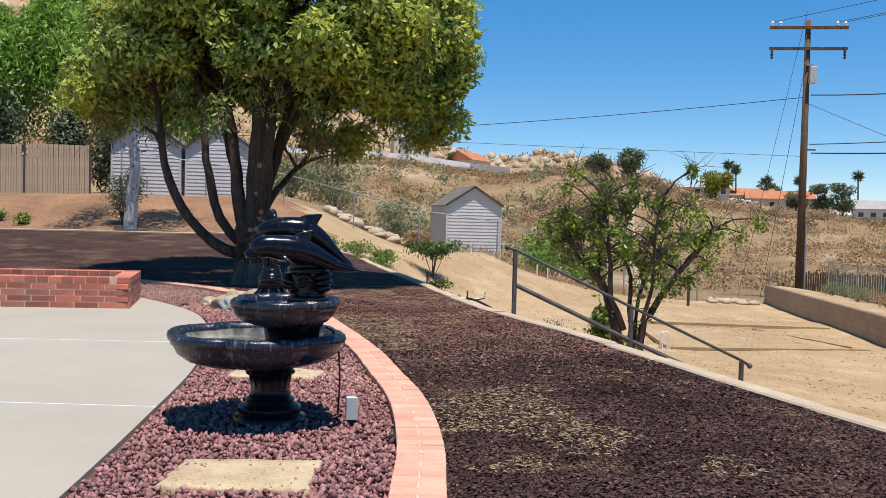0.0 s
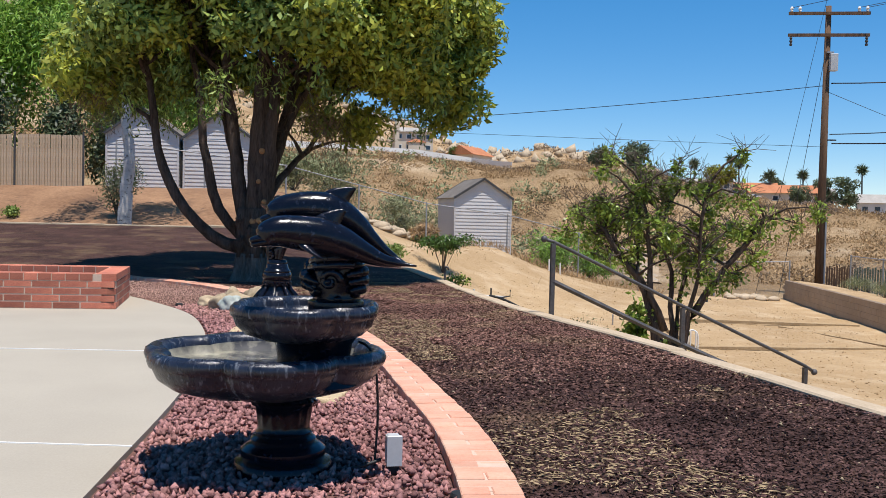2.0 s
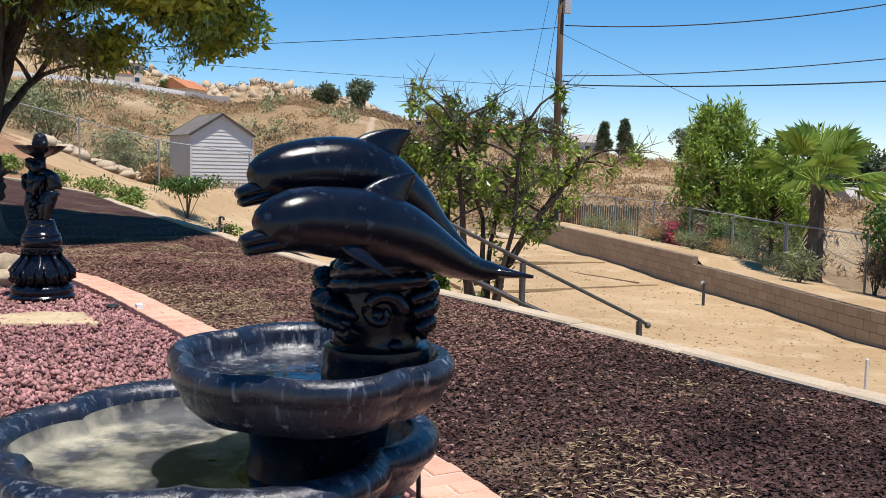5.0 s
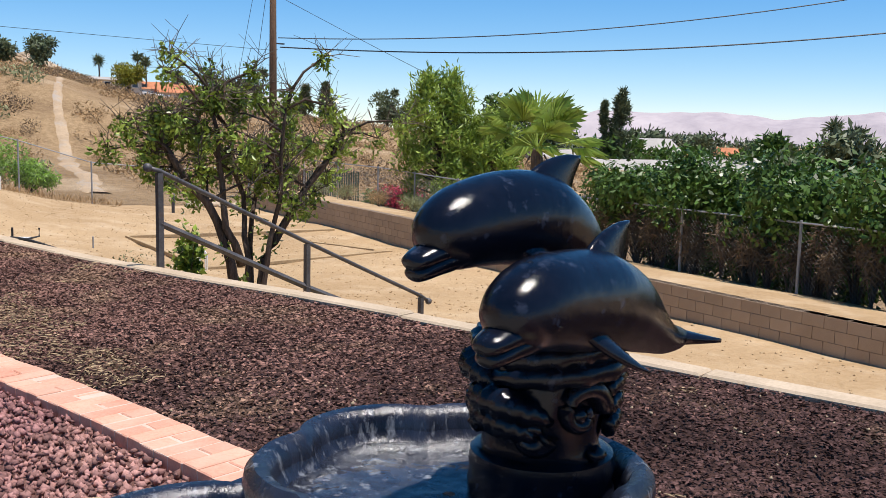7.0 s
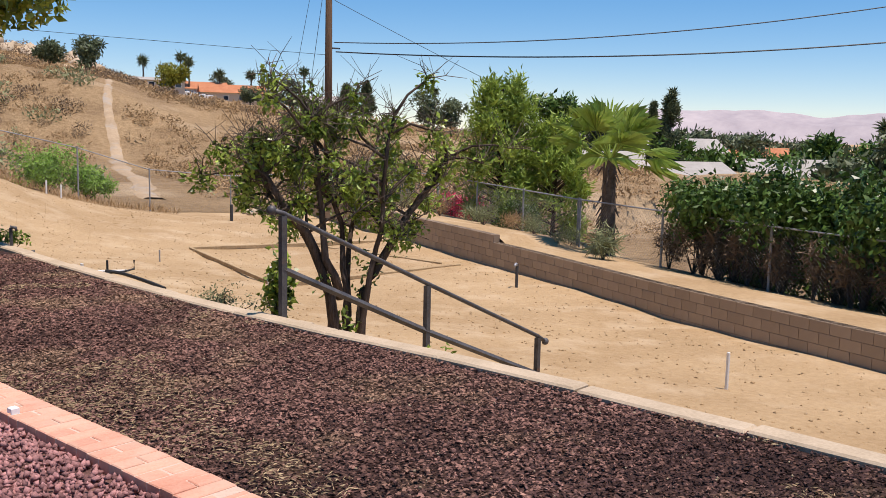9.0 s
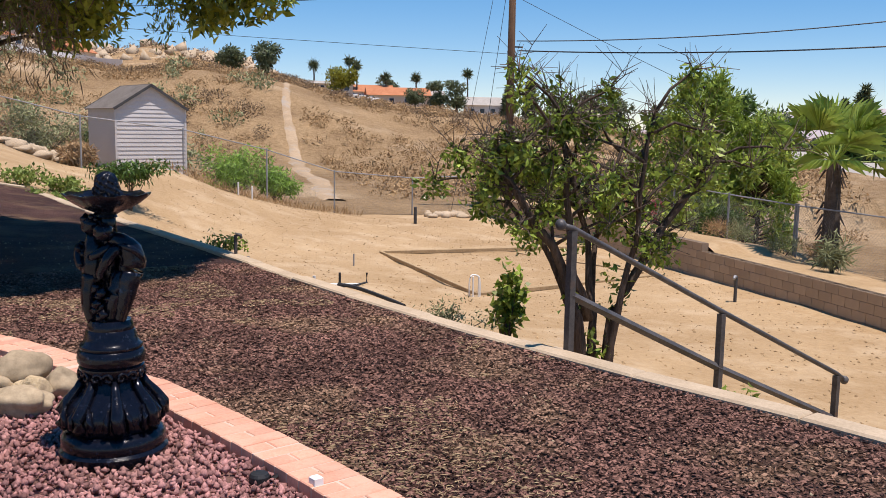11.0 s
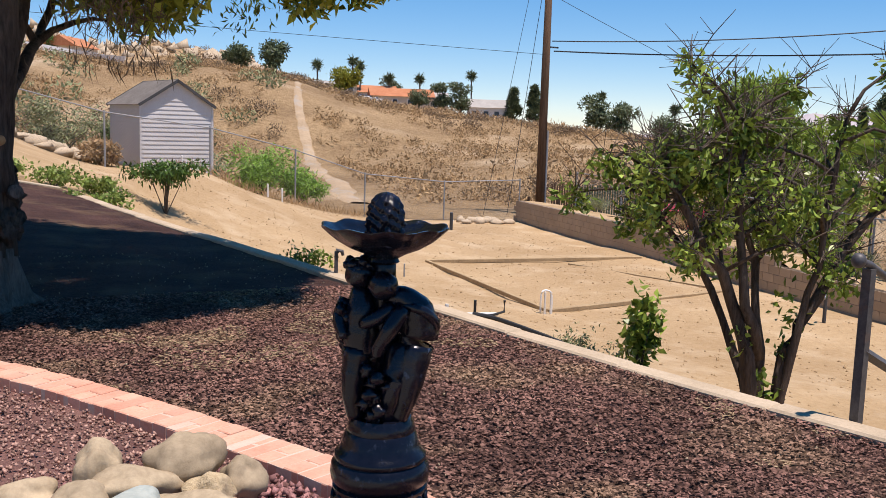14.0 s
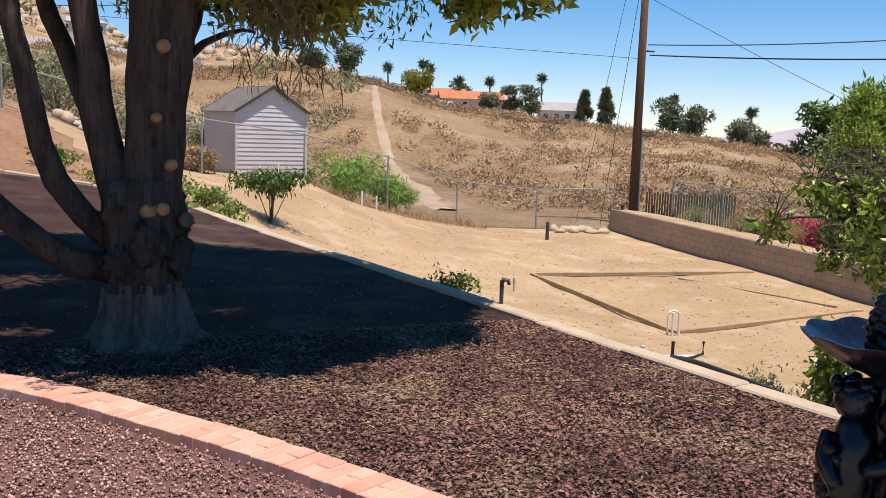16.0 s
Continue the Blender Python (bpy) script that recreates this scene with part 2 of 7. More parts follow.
M_WATER = bpy.data.materials.new("still_water")
M_WATER.use_nodes = True
wb = M_WATER.node_tree.nodes["Principled BSDF"]
wb.inputs["Base Color"].default_value = (0.9, 0.95, 0.95, 1)
wb.inputs["Roughness"].default_value, wb.inputs["IOR"].default_value, wb.inputs["Transmission Weight"].default_value = 0.02, 1.33, 1.0
wnz = M_WATER.node_tree.nodes.new("ShaderNodeTexNoise")
wnz.inputs["Scale"].default_value = 9
wbp = M_WATER.node_tree.nodes.new("ShaderNodeBump")
wbp.inputs["Strength"].default_value, wbp.inputs["Distance"].default_value = 0.25, 0.02
M_WATER.node_tree.links.new(wnz.outputs[0], wbp.inputs["Height"])
M_WATER.node_tree.links.new(wbp.outputs[0], wb.inputs["Normal"])

# ---- geometry helpers ----


class Geo:
    """Vertices and faces of one mesh."""

    def __init__(self):
        self.v, self.f = [], []

    def add(self, v, f):
        k = len(self.v)
        self.v += [tuple(p) for p in v]
        self.f += [tuple(i + k for i in q) for q in f]
        return self

    def box(self, c, s, rz=0.0, m=None, bevel=0.0):
        """A box round c with the sizes s; bevel chamfers its upper rim."""
        hx, hy, hz = s[0] / 2, s[1] / 2, s[2] / 2
        lv = [(-hz, 0.0), (hz - bevel, 0.0), (hz, bevel)] if bevel else [(-hz, 0.0), (hz, 0.0)]
        pts = []
        for z, i in lv:
            pts += [(-hx + i, -hy + i, z), (hx - i, -hy + i, z), (hx - i, hy - i, z), (-hx + i, hy - i, z)]
        t = Matrix.Translation(c) @ Matrix.Rotation(rz, 4, "Z") if m is None else m
        n = len(lv)
        faces = [(3, 2, 1, 0), tuple(4 * (n - 1) + i for i in range(4))]
        for k in range(n - 1):
            faces += [(4 * k + i, 4 * k + (i + 1) % 4, 4 * k + 4 + (i + 1) % 4, 4 * k + 4 + i) for i in range(4)]
        return self.add([t @ Vector(p) for p in pts], faces)

    def tube(self, pts, radii, n=8, flat=1.0, up=(0, 0, 1), cap=True, rough=0.0, rng=None):
        """A tube along pts; flat squashes it along the up side."""
        pts = [Vector(p) for p in pts]
        if not hasattr(radii, "__len__"):
            radii = [radii] * len(pts)
        k = len(self.v)
        up = Vector(up)
        for i, p in enumerate(pts):
            d = (pts[min(i + 1, len(pts) - 1)] - pts[max(i - 1, 0)]).normalized()
            u = up if abs(d.dot(up)) < 0.95 else Vector((1, 0, 0))
            a = d.cross(u).normalized()
            b = a.cross(d).normalized()
            for j in range(n):
                q = 2 * math.pi * j / n
                r = radii[i] * (1 + (rng.uniform(-rough, rough) if rng else 0))
                self.v.append(tuple(p + a * math.cos(q) * r + b * math.sin(q) * r * flat))
        for i in range(len(pts) - 1):
            for j in range(n):
                self.f.append((k + i * n + j, k + i * n + (j + 1) % n, k + (i + 1) * n + (j + 1) % n, k + (i + 1) * n + j))
        if cap:
            self.f.append(tuple(k + j for j in reversed(range(n))))
            self.f.append(tuple(k + (len(pts) - 1) * n + j for j in range(n)))
        return self

    def lathe(self, prof, c=(0, 0, 0), n=32, lobes=None, closed=False):
        """Turns (radius, height) pairs about the upright through c; lobes(angle, k) scales the radius."""
        k = len(self.v)
        for i, (r, z) in enumerate(prof):
            for j in range(n):
                a = 2 * math.pi * j / n
                s = lobes(a, i / max(1, len(prof) - 1), r) if lobes else 1.0
                self.v.append((c[0] + r * s * math.cos(a), c[1] + r * s * math.sin(a), c[2] + z))
        for i in range(len(prof) - 1):
            for j in range(n):
                self.f.append((k + i * n + j, k + i * n + (j + 1) % n, k + (i + 1) * n + (j + 1) % n, k + (i + 1) * n + j))
        self.f.append(tuple(k + j for j in reversed(range(n))))
        self.f.append(tuple(k + (len(prof) - 1) * n + j for j in range(n)))
        return self

    def blob(self, c, s, rng, rough=0.12, seg=9, rings=6, rz=0.0, freq=2.0):
        """An uneven rounded lump."""
        k = len(self.v)
        off = Vector((rng.uniform(0, 90), rng.uniform(0, 90), rng.uniform(0, 90)))
        cr, sr = math.cos(rz), math.sin(rz)
        for i in range(rings + 1):
            th = math.pi * i / rings
            for j in range(seg):
                ph = 2 * math.pi * j / seg
                d = Vector((math.sin(th) * math.cos(ph), math.sin(th) * math.sin(ph), math.cos(th)))
                q = 1 + rough * 2 * noise.noise(d * freq + off)
                x, y, z = d.x * s[0] * q, d.y * s[1] * q, d.z * s[2] * q
                self.v.append((c[0] + x * cr - y * sr, c[1] + x * sr + y * cr, c[2] + z))
        for i in range(rings):
            for j in range(seg):
                self.f.append((k + i * seg + j, k + (i + 1) * seg + j, k + (i + 1) * seg + (j + 1) % seg, k + i * seg + (j + 1) % seg))
        return self

    def mesh(self, name, material, smooth=False, angle=None):
        me = bpy.data.meshes.new(name)
        me.from_pydata(self.v, [], self.f)
        me.materials.append(material)
        if smooth:
            me.shade_smooth()
            if angle:
                me.set_sharp_from_angle(angle=radians(angle))
        return me


def quads(name, v, material):
    """A mesh of loose four-cornered pieces; v is an array (n, 4, 3)."""
    n = len(v)
    me = bpy.data.meshes.new(name)
    me.vertices.add(4 * n)
    me.vertices.foreach_set("co", np.asarray(v, np.float32).ravel())
    me.loops.add(4 * n)
    me.loops.foreach_set("vertex_index", np.arange(4 * n, dtype=np.int32))
    me.polygons.add(n)
    me.polygons.foreach_set("loop_start", np.arange(0, 4 * n, 4, dtype=np.int32))
    me.update(calc_edges=True)
    me.materials.append(material)
    return me


def leaves(pts, rs, length, width, droop=0.0, outward=None):
    """Leaf blades at pts, as an array (n, 4, 3)."""
    pts = np.asarray(pts, float)
    n = len(pts)
    d = rs.normal(size=(n, 3))
    o = rs.normal(size=(n, 3))
    if outward is not None:
        face = outward / (np.linalg.norm(outward, axis=1, keepdims=True) + 1e-9)
        d -= face * (0.6 * (d * face).sum(1, keepdims=True) - 0.25)
        o = face + o * 0.38
    d[:, 2] -= droop
    d /= np.linalg.norm(d, axis=1, keepdims=True) + 1e-9
    w = np.cross(d, o)
    w /= np.linalg.norm(w, axis=1, keepdims=True) + 1e-9
    ln_ = length * rs.uniform(0.6, 1.3, (n, 1))
    wd = width * rs.uniform(0.6, 1.3, (n, 1)) / 2
    bend = np.cross(d, w) * ln_ * 0.15
    return np.stack([pts, pts + d * ln_ * 0.5 + w * wd + bend, pts + d * ln_, pts + d * ln_ * 0.5 - w * wd + bend], 1)


def ball_points(rs, n, c, r, shell=0.55):
    d = rs.normal(size=(n, 3))
    d /= np.linalg.norm(d, axis=1, keepdims=True)
    q = shell + (1 - shell) * rs.uniform(0, 1, (n, 1))
    return np.asarray(c) + d * q * np.asarray(r), d


def part(name, geo, material, parent=None, label="", smooth=False, angle=None):
    """Links geo (a Geo or a mesh) as one mesh object under parent."""
    me = geo.mesh(name, material, smooth, angle) if isinstance(geo, Geo) else geo
    ob = new(name, me)
    if parent is not None:
        ob.parent = parent
    return tagged(ob, label)


def thing(name, m, label, category, group=""):
    ob = new(name)
    ob.empty_display_size = 0.1
    ob.matrix_world = m if isinstance(m, Matrix) else Matrix.Translation(m)
    return tagged(ob, label, category, group)


def structure(ob, label="", category=""):
    return tagged(ob, label, category, kind="structure")


def smooth01(a, b, x):
    t = min(1.0, max(0.0, (x - a) / (b - a)))
    return t * t * (3 - 2 * t)


def along(poly, key, q):
    """Linear value of poly's pairs (key, value)."""
    return float(np.interp(q, [p[0] for p in poly], [p[1] for p in poly]))


def curve_points(ctrl, step):
    """Even points along a smooth curve through ctrl, each with its direction."""
    c = [Vector((*p, 0)) if len(p) == 2 else Vector(p) for p in ctrl]
    dense = []
    for i in range(len(c) - 1):
        p0, p1, p2, p3 = c[max(i - 1, 0)], c[i], c[i + 1], c[min(i + 2, len(c) - 1)]
        for k in range(24):
            t = k / 24
            dense.append(0.5 * ((2 * p1) + (p2 - p0) * t + (2 * p0 - 5 * p1 + 4 * p2 - p3) * t * t + (3 * p1 - p0 - 3 * p2 + p3) * t ** 3))
    dense.append(c[-1])
    out, left = [dense[0]], step
    for a, b in zip(dense, dense[1:]):
        seg = (b - a).length
        while seg >= left and seg > 0:
            a = a + (b - a) * (left / seg)
            out.append(a.copy())
            seg -= left
            left = step
        left -= seg
    return [(p, (out[min(i + 1, len(out) - 1)] - out[max(i - 1, 0)]).normalized()) for i, p in enumerate(out)]


def inside(poly, x, y):
    hit = False
    for (x1, y1), (x2, y2) in zip(poly, poly[1:] + poly[:1]):
        if (y1 > y) != (y2 > y) and x < (x2 - x1) * (y - y1) / (y2 - y1) + x1:
            hit = not hit
    return hit


# ---- plan ----
KERB = [(5.2, -4.0), (4.6, -0.5), (3.75, 3.0), (2.92, 6.0), (2.36, 8.0), (2.02, 9.5), (1.60, 11.0), (1.06, 12.7), (0.64, 14.5), (0.27, 16.3), (0.0, 18.0), (-0.52, 20.8), (-1.42, 25.0), (-2.0, 27.6)]
EDGE = [(0.05, -3.0), (0.08, 0.0), (0.15, 3.0), (0.16, 4.5), (0.16, 5.4), (0.06, 6.65), (-0.15, 7.8), (-0.38, 9.0), (-0.66, 10.1), (-1.10, 11.7), (-1.50, 12.9), (-2.03, 13.9), (-2.58, 14.8), (-3.46, 15.95), (-4.05, 16.55), (-5.6, 17.7), (-8.0, 18.7), (-12.0, 19.4), (-20.0, 19.6)]
PATIO = [(-1.35, -3.0), (-1.38, 0.0), (-1.42, 3.0), (-1.5, 4.4), (-1.62, 6.0), (-1.79, 7.8), (-2.12, 9.75), (-2.45, 11.0), (-2.86, 12.1), (-3.45, 13.1), (-4.1, 14.0), (-4.7, 14.5)]
FAR_KERB_Y = 27.8
WALL = [(11.2, 6.0), (11.6, 12.0), (12.1, 18.2), (13.15, 25.5), (14.9, 41.0)]
FIELD_TOP = [(-90, 4.6), (-60, 4.5), (-25, 4.2), (-7, 3.5), (-2, 3.45), (4.6, 2.7), (8.3, 3.2), (13.7, 2.5), (17.5, 1.35), (21.7, 0.85), (28, 0.15), (35, -0.5), (41, -1.7), (55, -2.3), (90, -2.6)]
RIDGE = [(-90, 15), (-40, 15), (-25, 13.5), (-15, 10.5), (-8, 8.0), (-3.2, 6.0), (0, 4.9), (3.2, 3.9), (7, 4.1), (9.5, 4.0), (13.5, 3.0), (16.5, 1.2), (25, 0.0), (40, -1.4), (90, -1.5)]


def kerb_x(y):
    return along([(b, a) for a, b in KERB] + [(40.0, -4.4)], 0, y)


def wall_x(y):
    return along([(b, a) for a, b in WALL], 0, y)


def soil_z(x, y):
    return 0.072 * max(0.0, y - 18.0) * smooth01(-0.2, -6.0, x) + 0.012 * noise.noise((x * 1.3, y * 1.3, 0))


def hill_z(x, y):
    """The land beyond the fences: field, hill and rocky ridge."""
    r, az = math.hypot(x, y - 5), math.degrees(math.atan2(x, y - 5))
    az = max(-90, min(90, az))
    a, b = math.tan(radians(along(FIELD_TOP, 0, az))), math.tan(radians(along(RIDGE, 0, az)))
    z1 = 1.2 + 112 * a
    rough = noise.noise((x * 0.05, y * 0.05, 3)) * 1.6 + noise.noise((x * 0.16, y * 0.16, 7)) * 0.5
    if r < 112:
        return z1 * smooth01(46, 112, r) - 1.9 * (1 - smooth01(46, 100, r)) + rough * smooth01(50, 70, r) * (1 - 0.7 * smooth01(85, 112, r))
    z2 = 1.2 + 270 * math.tan(radians(along(FIELD_TOP, 0, az) + 0.14 + 0.1 * smooth01(0, -10, az)))
    if r < 270:
        return z1 + (z2 - z1) * smooth01(112, 270, r) + rough * 0.6
    z3 = 1.2 + 430 * b
    if r < 430:
        return z2 + (z3 - z2) * ((r - 270) / 160) ** 0.9 + rough * 2.2 * smooth01(290, 330, r) * (1 - 0.8 * smooth01(390, 430, r)) * (0.3 + smooth01(30, 0, az))
    return z3 + (-30 - z3) * smooth01(430, 1100, r)


def dirt_z(x, y):
    d = x - kerb_x(y) - 6.7 * smooth01(27.0, 40.0, y)
    z = -0.06 - 2.0 * math.tanh(max(0.0, d) * 0.42 / 2.0)
    z += 0.035 * noise.noise((x * 0.9, y * 0.9, 5)) + 0.06 * noise.noise((x * 0.25, y * 0.25, 9)) * smooth01(1, 4, d)
    return z


def ground_z(x, y):
    z = dirt_z(x, y)
    if y > 26.5:
        left = smooth01(0.3, -7.0, x)
        bank = 0.66 + 1.2 * smooth01(27.5, 33.5, y) + 0.03 * max(0, y - 33.5) + 0.08 * noise.noise((x * 0.5, y * 0.5, 2))
        z = z + (bank - z) * left * smooth01(26.5, 28.5, y)
    r = math.hypot(x, y - 5)
    if r > 40:
        z = z + (hill_z(x, y) - z) * smooth01(40, 58, r)
    if x > wall_x(y) + 0.3 and y < 42:
        z = min(z, -2.3) - 1.5 * smooth01(4, 9, x - wall_x(y))
        if r > 40:
            z = z + (hill_z(x, y) - z) * smooth01(44, 75, r)
    if y < FAR_KERB_Y - 0.2 and x < kerb_x(y) - 0.05:
        z = soil_z(x, y) - 0.18
    return z


# ---- ground sheet to the horizon ----
def axis(mid):
    fine = [i * 0.45 for i in range(-90, 91)]
    step, q, more = 0.45, fine[-1], []
    while q < 4600:
        step *= 1.055
        q += step
        more.append(q)
    return [mid - m for m in reversed(more)] + [mid + f for f in fine] + [mid + m for m in more]


def ground_kind(x, y):
    if math.hypot(x, y - 5) > 47 or (y > 42.2 - 0.1 * x and x > -1) or (y > 40 and x <= -1) or x > wall_x(y) + 6:
        return 1
    return 2 if y > 27 and x < -3.2 - 0.25 * max(0, y - 29) + noise.noise((x, y, 0)) else 0


gx, gy = axis(2.0), axis(22.0)
gv = [(x, y, ground_z(x, y)) for y in gy for x in gx]
nx = len(gx)
gf = [(j * nx + i, j * nx + i + 1, (j + 1) * nx + i + 1, (j + 1) * nx + i) for j in range(len(gy) - 1) for i in range(nx - 1)]
ground_mesh = bpy.data.meshes.new("ground")
ground_mesh.from_pydata(gv, [], gf)
ground_mesh.materials.append(M_DIRT)
ground_mesh.materials.append(M_HILL)
ground_mesh.materials.append(M_BANK)
ground_mesh.polygons.foreach_set("material_index", [ground_kind(*gv[f[0]][:2]) for f in gf])
ground_mesh.shade_smooth()
structure(new("ground", ground_mesh), "sandy dirt yard running into dry grassy hills", "ground")

edge_pts = curve_points(EDGE, 0.102)
edge_line = [(p.x, p.y) for p, d in edge_pts]
kerb_pts = curve_points(KERB, 0.25)
kerb_line = [(p.x, p.y) for p, d in kerb_pts]
patio_line = [(p.x, p.y) for p, d in curve_points(PATIO, 0.2)]
mid_edge = [(p.x - d.y * 0.13, p.y + d.x * 0.13) for p, d in edge_pts[::4]]
soil_poly = mid_edge + [(-26, 19.6), (-26, FAR_KERB_Y), (kerb_x(FAR_KERB_Y), FAR_KERB_Y)] + kerb_line[::-1][::2]
lava_poly = mid_edge + [(-20, 14.5), (-4.7, 14.5)] + [(x - 0.2, y) for x, y in patio_line[::-1]]


def sheet(name, poly, x0, x1, y0, y1, step, zf, material):
    """A fine sheet over the cells of a grid that lie in poly."""
    xs, ys = np.arange(x0, x1, step), np.arange(y0, y1, step)
    ok = [[inside(poly, x + step / 2, y + step / 2) for x in xs] for y in ys]
    g, ids = Geo(), {}
    for j in range(len(ys)):
        for i in range(len(xs)):
            if not ok[j][i]:
                continue
            q = []
            for a, b in ((i, j), (i + 1, j), (i + 1, j + 1), (i, j + 1)):
                if (a, b) not in ids:
                    px, py = x0 + a * step, y0 + b * step
                    ids[(a, b)] = len(g.v)
                    g.v.append((px, py, zf(px, py)))
                q.append(ids[(a, b)])
            g.f.append(tuple(q))
    return new(name, g.mesh(name, material, True))


structure(sheet("soil", soil_poly, -26, 5.4, -4, 28, 0.14, lambda x, y: soil_z(x, y) + 0.012 * noise.noise((x * 6, y * 6, 1)), M_SOIL), "dark brown mulch soil bed with straw patches", "soil")
structure(sheet("lava_bed", lava_poly, -12, 0.3, -3, 19.5, 0.16, lambda x, y: -0.012, M_LAVA_BED), "dark bed under red lava gravel", "gravel bed")

# patio slab with two joints
pg = Geo()
ring = [(-26.0, -3.0), (-26.0, 14.5)] + [(x, y) for x, y in patio_line[::-1]]
n = len(ring)
pg.add([(x, y, 0.02) for x, y in ring] + [(x, y, -0.12) for x, y in ring], [tuple(reversed(range(n)))] + [(i, (i + 1) % n, n + (i + 1) % n, n + i) for i in range(n)])
patio = structure(new("patio", pg.mesh("patio", M_CONC)), "smooth pale tan concrete patio with curved edge", "patio")
for ax, ay, bx, by in ((-26, 7.2, -1.64, 6.27), (-26, 9.0, -2.04, 9.3)):
    dv = Vector((bx - ax, by - ay, 0))
    part("joint", Geo().box(((ax + bx) / 2, (ay + by) / 2, 0.0215), (dv.length, 0.012, 0.006), math.atan2(dv.y, dv.x)), M_WHITE, patio, "pale control joint")

# ---- kerb stones ----
kerb = structure(thing("kerb", (0, 0, 0), "weathered concrete kerb along the soil bed", "kerb"))


def kerb_run(line, zf, length):
    pts = curve_points(line, length)
    rng = random.Random(3)
    for (p, d), (q, e) in zip(pts, pts[1:]):
        c, v = (p + q) / 2, q - p
        z = zf(c.x, c.y) + rng.uniform(-0.008, 0.008)
        tilt = math.atan2(zf(q.x, q.y) - zf(p.x, p.y), v.length)
        m = Matrix.Translation((c.x, c.y, z - 0.09)) @ Matrix.Rotation(math.atan2(v.y, v.x) + rng.uniform(-0.01, 0.01), 4, "Z") @ Matrix.Rotation(-tilt, 4, "Y")
        part("kerb_stone", Geo().box((0, 0, 0), (v.length - 0.012, 0.17, 0.25), 0, m, 0.014), M_KERB, kerb)


kerb_run([(x + 0.02, y) for x, y in KERB], lambda x, y: soil_z(x, y) * 0.8, 1.1)
kerb_run([(-2.1, FAR_KERB_Y), (-6, FAR_KERB_Y - 0.1), (-12, FAR_KERB_Y - 0.3), (-26, FAR_KERB_Y - 0.5)], lambda x, y: soil_z(x, y), 1.4)

# ---- retaining wall of blocks, in courses ----
wall_pts = curve_points(WALL, 0.4)
block_wall = structure(thing("wall_east", (0, 0, 0), "tan concrete block retaining wall in level courses", "retaining wall"))
jg, far_blocks = Geo(), Geo()
shared = {}
for c in range(6):
    top = -1.22 - 0.2 * c
    for i in range(len(wall_pts) - 1):
        (p, d), (q, e) = wall_pts[i], wall_pts[i + 1]
        if c == 0 and p.y < 25.4:
            continue
        if c % 2:
            p = (p + q) / 2
            q = p + (q - wall_pts[i][0])
        mid, v = (p + q) / 2, q - p
        ang = math.atan2(v.y, v.x)
        if c < 4 and 13 < mid.y < 29:
            if "block" not in shared:
                shared["block"] = Geo().box((0, 0, 0), (0.388, 0.2, 0.19), 0, None, 0.004).mesh("block", M_BLOCK)
            ob = part("block", shared["block"], M_BLOCK, block_wall)
            ob.matrix_local = Matrix.Translation((mid.x, mid.y, top - 0.1)) @ Matrix.Rotation(ang, 4, "Z")
        else:
            far_blocks.box((mid.x, mid.y, top - 0.1), (0.388, 0.2, 0.19), ang)
for (p, d), (q, e) in zip(wall_pts, wall_pts[1:]):
    v = q - p
    h = -1.225 if p.y > 25.4 else -1.425
    jg.box(((p.x + q.x) / 2, (p.y + q.y) / 2, (h - 2.5) / 2), (v.length + 0.02, 0.184, h + 2.5), math.atan2(v.y, v.x))
part("joints", jg, M_BLOCK_J, block_wall)
tagged(part("blocks", far_blocks, M_BLOCK, block_wall), kind="stuff")
# upper terrace behind the wall
ug = Geo()
rows_y = np.arange(5.6, 41.6, 0.5)
prof = [(0.09, 0.0), (0.6, 0.02), (1.5, -0.08), (2.8, -0.28), (4.0, -0.5), (6.5, -1.6), (9.0, -3.2)]
for y in rows_y:
    base = -1.27 if y > 25.4 else -1.46
    for o, dz in prof:
        ug.v.append((wall_x(y) + o, y, base + dz + 0.03 * noise.noise((o, y * 0.7, 4))))
k = len(prof)
for j in range(len(rows_y) - 1):
    for i in range(k - 1):
        ug.f.append((j * k + i, j * k + i + 1, (j + 1) * k + i + 1, (j + 1) * k + i))
structure(new("terrace", ug.mesh("terrace", M_DIRT, True)), "sandy strip of ground behind the block wall", "ground")


def terrace_z(x, y):
    o = x - wall_x(y)
    return (-1.27 if y > 25.4 else -1.46) + along(prof, 0, o)


